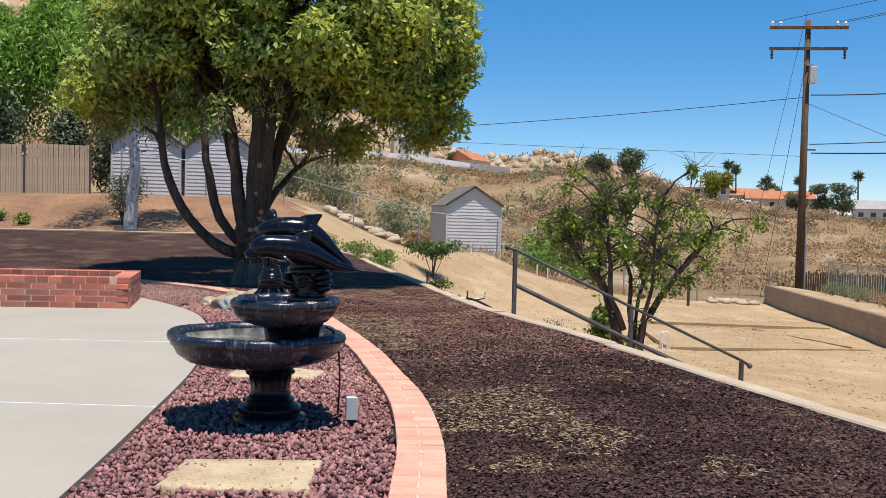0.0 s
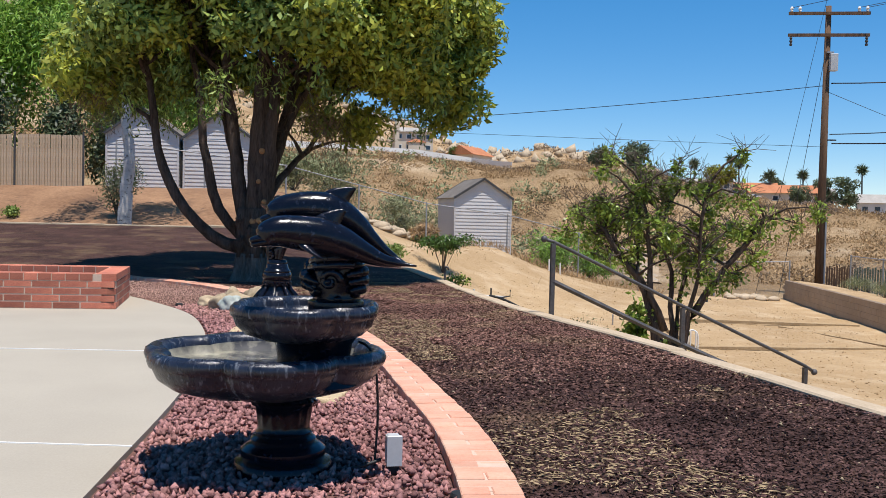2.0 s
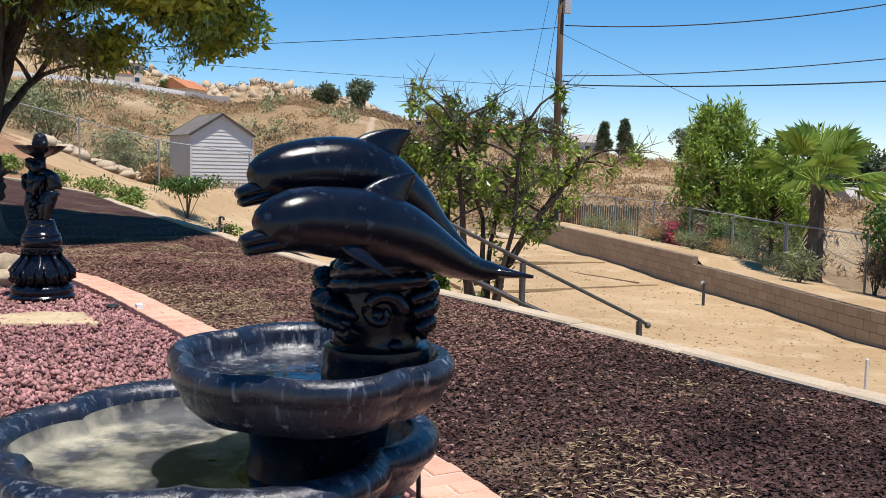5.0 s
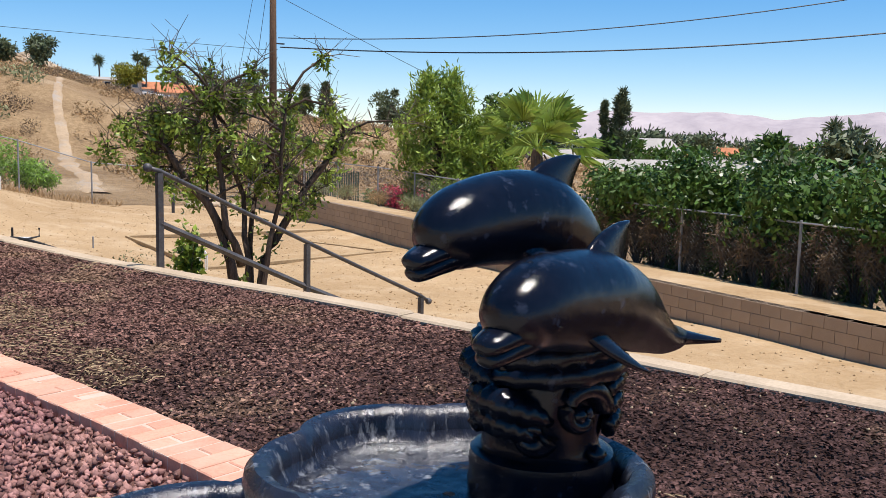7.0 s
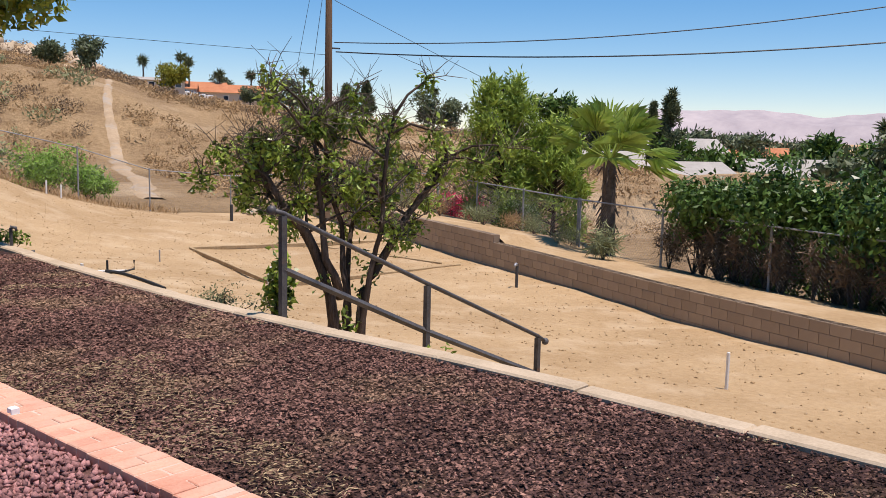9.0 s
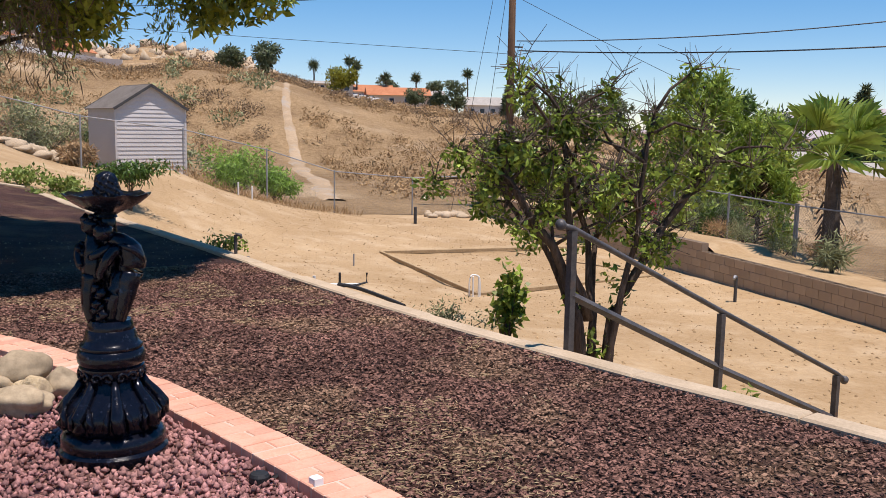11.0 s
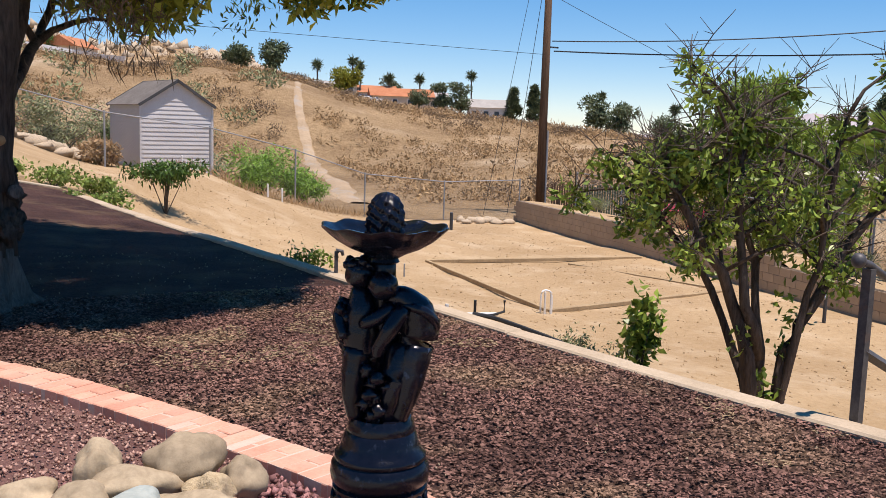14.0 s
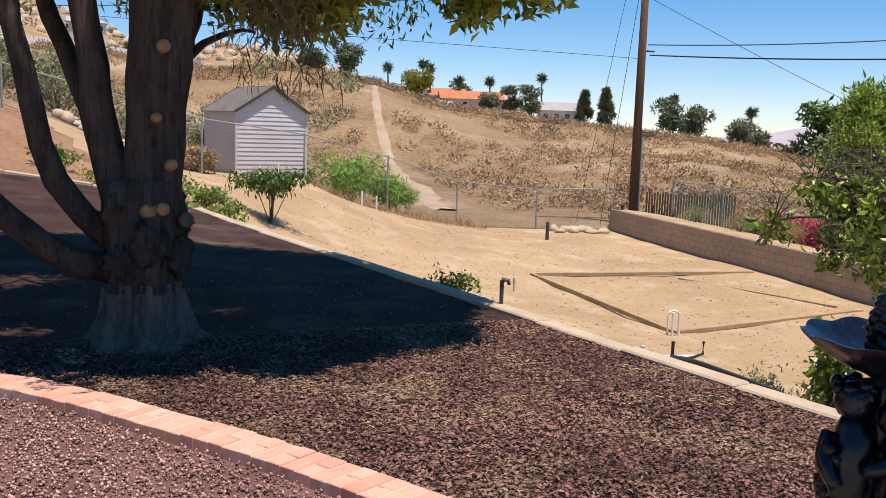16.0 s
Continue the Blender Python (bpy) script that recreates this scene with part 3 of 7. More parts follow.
# ---- chain-link fences ----
def chain_fence(name, line, height, label, gap=0.10, post_gap=3.0, rail=True):
    """Posts, a top rail and diagonal wires along line, (x, y, z) triples at the foot."""
    f = thing(name, (0, 0, 0), label, "fence")
    wires = Geo()
    for (ax, ay, az), (bx, by, bz) in zip(line, line[1:]):
        a, b = Vector((ax, ay, az)), Vector((bx, by, bz))
        n = max(1, round((b - a).length / post_gap))
        for i in range(n + 1):
            if i == n and (bx, by, bz) != tuple(line[-1]):
                continue
            p = a.lerp(b, i / n)
            part("post", Geo().tube([p - Vector((0, 0, 0.3)), p + Vector((0, 0, height + 0.05))], 0.03, 8), M_STEEL, f)
        if rail:
            part("top_rail", Geo().tube([a + Vector((0, 0, height)), b + Vector((0, 0, height))], 0.021, 6), M_STEEL, f)
        u = (b - a).normalized()
        nrm = Vector((u.y, -u.x, 0)).normalized() * 0.0016
        ln = (b - a).length
        steps = int((ln + height) / gap)
        for s in (0, 1):
            for i in range(steps):
                t0, t1 = i * gap - height, i * gap
                z0, z1 = 0.0, height
                if t0 < 0:
                    z0, t0 = -t0, 0.0
                if t1 > ln:
                    z1, t1 = height - (t1 - ln), ln
                if t1 <= t0:
                    continue
                if s:
                    z0, z1 = height - z0, height - z1
                p0, p1 = a + u * t0 + Vector((0, 0, z0)), a + u * t1 + Vector((0, 0, z1))
                w = Vector((0, 0, 0.0016))
                wires.add([p0 + nrm, p0 - nrm + w, p0 - nrm - w, p1 + nrm, p1 - nrm + w, p1 - nrm - w], [(0, 1, 4, 3), (1, 2, 5, 4), (2, 0, 3, 5)])
    tagged(part("mesh_wire", wires, M_WIRE, f), kind="stuff")
    return f


chain_fence("chain_link_fence", [(-11.0, 34.2, 1.9), (-5.6, 36.9, 1.35), (-0.35, 39.5, 0.1), (3.0, 40.5, -0.3), (6.1, 41.3, -1.0), (8.65, 41.2, -1.8), (12.0, 41.6, -2.1), (15.1, 41.3, -2.0)], 1.55, "grey chain-link fence with steel posts across the yard")
chain_fence("chain_link_fence", [(wall_x(y) + 2.8, y, terrace_z(wall_x(y) + 2.8, y)) for y in (41.3, 34, 25.4)] + [(wall_x(y) + 2.8, y, terrace_z(wall_x(y) + 2.8, y)) for y in (25.3, 18.2, 12.0, 6.5)], 1.4, "rusty grey chain-link fence behind the block wall")

# ---- brick planter ----
planter = structure(thing("planter", (0, 0, 0), "red brick planter box with a brick-on-edge top", "planter"))
P0 = Vector((-3.74, 12.36, 0.0))
PU, PV = Vector((-0.9965, -0.08, 0)).normalized(), Vector((-0.21, 0.978, 0)).normalized()
LEN, DEP, BL, CH = 4.6, 1.58, 0.30, 0.079
pu_ang, pv_ang = math.atan2(PU.y, PU.x), math.atan2(PV.y, PV.x)
core = Geo()
for a, b, ang in ((P0 + PU * 0.14 + PV * 0.11, P0 + PU * LEN + PV * 0.11, pu_ang), (P0 + PU * 0.14 + PV * (DEP - 0.11), P0 + PU * LEN + PV * (DEP - 0.11), pu_ang), (P0 + PU * 0.11 + PV * 0.03, P0 + PU * 0.11 + PV * (DEP - 0.02), pv_ang)):
    c = (a + b) / 2
    core.box((c.x, c.y, 0.206), ((b - a).length - 0.01, 0.212, 0.408), ang)
part("mortar", core, M_MORTAR, planter)
brick_mesh = {}


def lay(key, size, at, ang):
    if key not in brick_mesh:
        brick_mesh[key] = Geo().box((0, 0, 0), size, 0, None, 0.004).mesh("brick", M_BRICK)
    ob = part("brick", brick_mesh[key], M_BRICK, planter)
    ob.matrix_local = Matrix.Translation(at) @ Matrix.Rotation(ang, 4, "Z")


for c in range(4):
    z = 0.02 + CH * (c + 0.5)
    for k in range(int(LEN / BL)):
        s = BL * (k + (0.25 if c % 2 else 0.5)) + 0.08
        lay("stretcher", (BL - 0.016, 0.10, CH - 0.014), P0 + PU * s + PV * 0.05 + Vector((0, 0, z)), pu_ang)
        lay("stretcher", (BL - 0.016, 0.10, CH - 0.014), P0 + PU * s + PV * (DEP - 0.16) + Vector((0, 0, z)), pu_ang)
    for k in range(5):
        s = 0.3 * (k + 0.5) + (0.1 if c % 2 else 0.0)
        lay("stretcher", (BL - 0.016, 0.10, CH - 0.014), P0 + PV * s + PU * 0.05 + Vector((0, 0, z)), pv_ang)
for k in range(int(LEN / 0.15) - 1):
    s = 0.31 + 0.15 * k
    for v in (0.11, DEP - 0.11):
        lay("rowlock", (0.139, 0.222, 0.078), P0 + PU * s + PV * v + Vector((0, 0, 0.376)), pu_ang)
for k in range(5):
    lay("cap", (0.30, 0.222, 0.078), P0 + PV * (0.17 + 0.31 * k) + PU * 0.11 + Vector((0, 0, 0.377)), pv_ang)
tagged(part("fill", Geo().box((P0 + PU * LEN / 2 + PV * DEP / 2 + Vector((0, 0, 0.12))), (LEN - 0.3, DEP - 0.4, 0.24), pu_ang), M_SOIL, planter), "dark soil fill")

# ---- brick edging ----
edging = structure(thing("brick_edging", (0, 0, 0), "curved edging of pale red paver bricks", "edging"))
bed = Geo()
paver = {"full": Geo().box((0, 0, 0), (0.252, 0.092, 0.09), 0, None, 0.005).mesh("brick", M_PAVER), "half": Geo().box((0, 0, 0), (0.121, 0.092, 0.09), 0, None, 0.005).mesh("brick", M_PAVER)}
rng = random.Random(11)
pick = [(i, p, d) for i, (p, d) in enumerate(edge_pts) if 3.2 < p.y < 17.8]
for i, p, d in pick:
    nrm = Vector((-d.y, d.x, 0))
    ang = math.atan2(nrm.y, nrm.x)
    mid = p + nrm * 0.13
    z = 0.004 + rng.uniform(-0.004, 0.004)
    for off, kind in ((0.0, "full"),) if i % 2 else ((-0.066, "half"), (0.066, "half")):
        q = mid + nrm * off
        ob = part("brick", paver[kind], M_PAVER, edging)
        ob.matrix_local = Matrix.Translation((q.x, q.y, z + soil_z(q.x, q.y))) @ Matrix.Rotation(ang + rng.uniform(-0.015, 0.015), 4, "Z")
for (p, d), (q, e) in zip(edge_pts[::2], edge_pts[2::2]):
    nrm = Vector((-d.y, d.x, 0))
    c = (p + q) / 2 + nrm * 0.13
    bed.box((c.x, c.y, -0.03 + soil_z(c.x, c.y)), ((q - p).length + 0.02, 0.25, 0.149), math.atan2(d.y, d.x))
part("mortar", bed, M_MORTAR, edging, "tan mortar bed")

# ---- loose gravel and mulch ----
rs = np.random.RandomState(5)


def scatter(poly, n, x0, x1, y0, y1):
    """Points in poly, thinned with distance from the walked side."""
    pts = np.column_stack([rs.uniform(x0, x1, n), rs.uniform(y0, y1, n)])
    px, py = pts[:, 0], pts[:, 1]
    hit = np.zeros(n, bool)
    for (x1_, y1_), (x2_, y2_) in zip(poly, poly[1:] + poly[:1]):
        if y1_ == y2_:
            continue
        c = ((y1_ > py) != (y2_ > py)) & (px < (x2_ - x1_) * (py - y1_) / (y2_ - y1_) + x1_)
        hit ^= c
    return pts[hit]


def stones(name, pts, size, material, z0):
    """Small angular stones, eight-sided, uneven, in one mesh."""
    n = len(pts)
    o = np.array([(1, 0, 0), (0, 1, 0), (-1, 0, 0), (0, -1, 0), (0, 0, 1), (0, 0, -1)], float)
    s = size * rs.uniform(0.5, 1.35, (n, 1, 1)) * rs.uniform(0.65, 1.2, (n, 1, 3))
    v = o[None] * s * 0.5 * rs.uniform(0.8, 1.25, (n, 6, 1))
    v += rs.normal(size=(n, 6, 3)) * size * 0.1
    a = rs.uniform(0, 6.28, n)
    b = rs.uniform(-0.7, 0.7, n)
    ca, sa_, cb, sb = np.cos(a), np.sin(a), np.cos(b), np.sin(b)
    x, y, z = v[..., 0], v[..., 1], v[..., 2]
    y, z = y * cb[:, None] - z * sb[:, None], y * sb[:, None] + z * cb[:, None]
    x, y = x * ca[:, None] - y * sa_[:, None], x * sa_[:, None] + y * ca[:, None]
    v = np.stack([x + pts[:, 0, None], y + pts[:, 1, None], z + z0[:, None]], -1)
    tri = np.array([(0, 1, 4), (1, 2, 4), (2, 3, 4), (3, 0, 4), (1, 0, 5), (2, 1, 5), (3, 2, 5), (0, 3, 5)])
    f = (tri[None] + 6 * np.arange(n)[:, None, None]).reshape(-1, 3)
    me = bpy.data.meshes.new(name)
    me.vertices.add(6 * n)
    me.vertices.foreach_set("co", v.astype(np.float32).ravel())
    me.loops.add(len(f) * 3)
    me.loops.foreach_set("vertex_index", f.astype(np.int32).ravel())
    me.polygons.add(len(f))
    me.polygons.foreach_set("loop_start", np.arange(0, 3 * len(f), 3, dtype=np.int32))
    me.update(calc_edges=True)
    me.materials.append(material)
    return new(name, me)


inner = [(p.x - d.y * 0.27, p.y + d.x * 0.27) for p, d in edge_pts[::3]]
gravel_poly = inner + [(-20, 14.6), (-4.8, 14.6)] + [(x + 0.03, y) for x, y in patio_line[::-1]]
near = scatter(gravel_poly, 90000, -3.2, 0.1, 2.2, 13.2)
far = scatter(gravel_poly, 72000, -9.5, -1.4, 12.9, 18.6)
far = far[far[:, 1] >= 13.2]
tagged(stones("lava_gravel", near, 0.034, M_LAVA, rs.uniform(-0.02, 0.02, len(near))), "loose purple-red lava rock gravel", "gravel", kind="stuff")
tagged(stones("brown_gravel", far, 0.019, M_GRAVEL, rs.uniform(-0.008, 0.02, len(far))), "fine reddish-brown gravel beside the edging", "gravel", kind="stuff")

mid_soil = scatter(soil_poly, 620000, -4.2, 3.6, 4.0, 17.5)
dens = np.array([noise.noise((x * 0.55, y * 0.55, 21)) + 0.5 * noise.noise((x * 2.1, y * 2.1, 4)) for x, y in mid_soil[:70000]])
straw_pts = mid_soil[:70000][dens > 0.28]
chip_pts = mid_soil[70000:]


def ground_bits(pts, length, width, lift):
    """Small flat slivers lying about on the soil."""
    n = len(pts)
    a = rs.uniform(0, 6.28, n)
    d = np.stack([np.cos(a), np.sin(a), rs.uniform(-0.25, 0.25, n)], 1)
    w = np.stack([-np.sin(a), np.cos(a), rs.uniform(-0.6, 0.6, n)], 1)
    z = np.array([soil_z(x, y) for x, y in pts]) + lift
    c = np.column_stack([pts, z])
    l_, w_ = length * rs.uniform(0.4, 1.3, (n, 1)) / 2, width * rs.uniform(0.5, 1.4, (n, 1)) / 2
    return np.stack([c - d * l_, c + w * w_ + [0, 0, 0.004], c + d * l_, c - w * w_], 1)


nearer = chip_pts[:, 1] + rs.normal(size=len(chip_pts)) * 1.0 < 9.0      # darker chips at the near end, paler brown beyond
for pick_pts, chip_m, words in ((chip_pts[nearer], M_CHIP_DARK, "darker brown"), (chip_pts[~nearer], M_CHIP, "dry brown")):
    k = len(pick_pts) // 5
    lump_pts = pick_pts[:k]
    tagged(stones("mulch_lumps", lump_pts, 0.014, chip_m, np.array([soil_z(x, y) for x, y in lump_pts]) + rs.uniform(-0.004, 0.012, k)), words + " crumbly mulch lumps on the soil", "mulch", kind="stuff")
    tagged(new("mulch_chips", quads("mulch_chips", ground_bits(pick_pts[k:], 0.032, 0.013, 0.016), chip_m)), words + " shredded mulch chips on the soil", "mulch", kind="stuff")
tagged(new("dry_straw", quads("dry_straw", ground_bits(straw_pts, 0.042, 0.0036, 0.02), M_STRAW)), "dry straw and grass bits on the soil", "straw", kind="stuff")
peb = scatter(soil_poly, 3600, -4.5, 4.0, 3.5, 20.0)
tagged(stones("pebbles", peb, 0.016, M_ROCK, np.array([soil_z(x, y) for x, y in peb]) + 0.014), "small pale pebbles scattered on the soil", "pebbles", kind="stuff")
dp = np.column_stack([rs.uniform(-1, 13, 5200), rs.uniform(8, 40, 5200)])
dp = np.array([(x, y) for x, y in dp if kerb_x(y) + 0.3 < x < wall_x(y) - 0.3])
tagged(stones("dirt_clods", dp, 0.05, M_DIRT, np.array([ground_z(x, y) for x, y in dp])), "small clods of sandy dirt", "clods", kind="stuff")


# ---- trees ----
def limb(g, rng, pts, r0, r1, n=8, wob=0.05):
    """A tapering, slightly crooked limb through pts."""
    c = [p for p, d in curve_points(pts, 0.28)] + [Vector(pts[-1])]
    k = len(c)
    for i in range(1, k - 1):
        c[i] = c[i] + Vector((rng.uniform(-wob, wob), rng.uniform(-wob, wob), rng.uniform(-wob, wob)))
    g.tube(c, [r0 + (r1 - r0) * (i / (k - 1)) ** 0.8 for i in range(k)], n, rough=0.09, rng=rng)
    return c


def big_tree():
    rng = random.Random(21)
    r = np.random.RandomState(21)
    t = thing("shade_tree", (-3.15, 17.42, 0.0), "large multi-stemmed shade tree with a dense round crown", "tree")
    lobes = lambda a, k, q: 1 + 0.20 * math.sin(5 * a + 1.3) * (1 - 0.6 * k) + 0.09 * math.sin(11 * a + 5 * k) + 0.05 * math.sin(23 * a - 3 * k)
    part("root_flare", Geo().lathe([(0.50, -0.08), (0.40, 0.0), (0.34, 0.08), (0.30, 0.2), (0.275, 0.34), (0.262, 0.46)], n=72, lobes=lobes), M_BARK_PALE, t, "grey fluted root flare", True)
    ridges = lambda a, k, q: 1 + 0.10 * math.sin(5 * a + 1.3) + 0.07 * math.sin(11 * a + 3 + 2 * k) + 0.05 * math.sin(23 * a - 3 * k)
    part("trunk", Geo().lathe([(0.27, 0.40), (0.255, 0.6), (0.265, 0.8), (0.27, 1.0), (0.24, 1.2)], n=72, lobes=ridges), M_BARK, t, "dark ridged trunk", True)
    stems = [[(0.02, 0, 0.8), (0.06, 0.02, 1.8), (0.1, 0.05, 3.2), (0.2, 0.4, 5.0)],
             [(0.14, 0.0, 0.9), (0.2, 0.0, 1.9), (0.3, 0.05, 3.1), (0.6, 0.4, 5.0)],
             [(-0.12, 0.05, 0.9), (-0.32, 0.1, 1.9), (-0.5, 0.2, 3.2), (-0.7, 0.5, 5.0)],
             [(-0.2, 0.0, 0.75), (-0.58, -0.05, 1.2), (-0.78, -0.1, 2.0), (-0.95, 0.0, 3.2), (-1.3, 0.3, 4.6)],
             [(-0.18, -0.05, 0.55), (-0.65, -0.1, 0.72), (-1.15, -0.2, 1.25), (-1.5, -0.2, 2.0), (-1.7, -0.1, 3.1), (-2.1, 0.2, 4.4)],
             [(0.1, 0.1, 1.1), (0.22, 0.7, 1.6), (0.45, 1.7, 2.1), (0.62, 2.6, 2.5), (0.9, 3.2, 3.4)],
             [(0.05, 0.2, 1.0), (0.2, 0.6, 2.0), (0.45, 1.2, 3.4), (0.9, 1.8, 5.0)],
             [(-0.1, 0.2, 1.0), (-0.5, 0.8, 2.1), (-1.0, 1.6, 3.4), (-1.5, 2.4, 4.6)],
             [(0.15, 0.15, 1.2), (0.35, 0.5, 2.3), (0.8, 0.8, 3.4), (1.7, 0.9, 4.3)]]
    rad = [0.21, 0.17, 0.14, 0.10, 0.11, 0.085, 0.12, 0.10, 0.09]
    for s, q in zip(stems, rad):
        g = Geo()
        c = limb(g, rng, s, q, q * 0.35, 10, 0.02)
        for _ in range(5):
            p = c[rng.randrange(len(c) // 2, len(c))]
            e = p + Vector((rng.uniform(-1.2, 1.2), rng.uniform(-1.2, 1.2), rng.uniform(0.3, 1.2)))
            limb(g, rng, [p, (p + e) / 2 + Vector((0, 0, 0.12)), e], 0.045, 0.012, 6, 0.04)
        part("stem", g, M_BARK, t, "", True)
    g = Geo()
    for k in range(13):
        a = rng.uniform(-2.6, 0.6)
        g.blob((math.cos(a) * 0.25, math.sin(a) * 0.25, rng.uniform(0.62, 1.1)), (0.09, 0.09, 0.12), rng, 0.45, 14, 10, 0, 3.0)
    part("burl", g, M_BARK, t, "knobbly burls above the trunk base", True)
    cuts = [(0.04, -0.29, 1.0, 0.055), (0.13, -0.28, 1.01, 0.05), (0.20, -0.21, 1.32, 0.042), (0.10, -0.19, 1.65, 0.038), (0.15, -0.19, 2.15, 0.05), (0.30, -0.17, 0.92, 0.06)]
    for x, y, z, q in cuts:
        m = Matrix.Translation((x, y, z)) @ Vector((0.25, -1, 0.15)).to_track_quat("Z", "Y").to_matrix().to_4x4()
        g = Geo().lathe([(q * 1.0, -0.12), (q * 0.95, -0.01), (q * 0.8, 0.0), (q * 0.3, 0.012)], n=14)
        g.v = [tuple(m @ Vector(v)) for v in g.v]
        part("pruning_cut", g, M_CUT if z > 0.95 else M_BARK_PALE, t, "round sawn pruning scar")
    # crown: clumps spread over a broad dome
    blobs = []
    for i in range(300):
        u, a = rng.uniform(-0.42, 1.0), rng.uniform(0, 6.28)
        q = math.sqrt(max(0.02, 1 - u * u)) * rng.uniform(0.72, 1.0)
        blobs.append((Vector((0.42 + 3.45 * q * math.cos(a), 0.95 + 2.9 * q * math.sin(a), 4.4 + 2.45 * u * (1.0 if u > 0 else 0.85))), rng.uniform(0.3, 0.68)))
    for x, y, z, q in ((2.3, 0.4, 3.35, 0.5), (2.8, 1.1, 3.4, 0.55), (1.7, 1.3, 2.8, 0.45), (3.3, 0.4, 3.55, 0.55), (2.3, -0.6, 3.4, 0.45), (-2.6, 0.1, 3.2, 0.5), (-3.0, 1.2, 3.3, 0.6), (1.2, -1.0, 3.4, 0.5), (2.9, -0.2, 3.35, 0.35), (1.5, 2.1, 2.7, 0.45), (0.4, -1.7, 3.5, 0.5), (-1.2, -1.6, 3.6, 0.5), (0.9, 1.6, 2.8, 0.4), (3.5, 0.9, 3.1, 0.5), (3.1, 1.4, 2.9, 0.4), (3.75, 1.0, 4.3, 0.5), (-2.9, -0.4, 3.3, 0.5), (-3.2, 0.5, 3.7, 0.55)):
        blobs.append((Vector((x, y, z)), q))
    blobs = [b for b in blobs if not (b[0].y < 0.2 and b[0].z < 3.75 and abs(b[0].x) < 1.9)]      # stems stay bare in front
    dark, bright = [], []
    for c, q in blobs:
        n = int(1750 * q * q) + 110
        pts, d = ball_points(r, n, c, (q, q, q * 0.85), 0.35)
        lv = leaves(pts, r, 0.16, 0.07, 0.1, d * 0.9)
        # share of leaves painted as sunlit, higher in the lower right clumps
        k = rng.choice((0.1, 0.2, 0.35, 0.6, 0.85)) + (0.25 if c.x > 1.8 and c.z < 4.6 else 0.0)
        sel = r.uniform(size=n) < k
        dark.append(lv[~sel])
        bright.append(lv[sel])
    for _ in range(70):      # hanging sprays at the rim
        a, q = rng.uniform(0, 6.28), rng.uniform(2.2, 3.5)
        top = Vector((0.2 + q * math.cos(a), 0.95 + 0.85 * q * math.sin(a), rng.uniform(3.1, 3.6)))
        n = 60
        h = r.uniform(0, 1, (n, 1))
        pts = np.array(top) + np.hstack([r.normal(size=(n, 2)) * 0.10, -h * rng.uniform(0.3, 0.8)])
        dark.append(leaves(pts, r, 0.13, 0.03, 1.2))
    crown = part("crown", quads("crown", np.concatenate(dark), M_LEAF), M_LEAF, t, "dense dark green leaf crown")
    part("new_growth", quads("new_growth", np.concatenate(bright), M_LEAF_Y), M_LEAF_Y, t, "leaves painted yellow-green as sunlit clumps")
    dry = []
    for x, y, z in ((1.2, 0.6, 2.9), (0.9, 0.2, 3.2), (-2.6, -0.3, 3.3)):
        n = 320
        pts = np.array((x, y, z)) + np.column_stack([r.normal(size=(n, 2)) * 0.22, -r.uniform(0, 0.9, n)])
        dry.append(leaves(pts, r, 0.22, 0.012, 1.6))
    part("dead_foliage", quads("dead_foliage", np.concatenate(dry), M_DRYDARK), M_DRYDARK, t, "hanging dead grey-brown foliage")


big_tree()


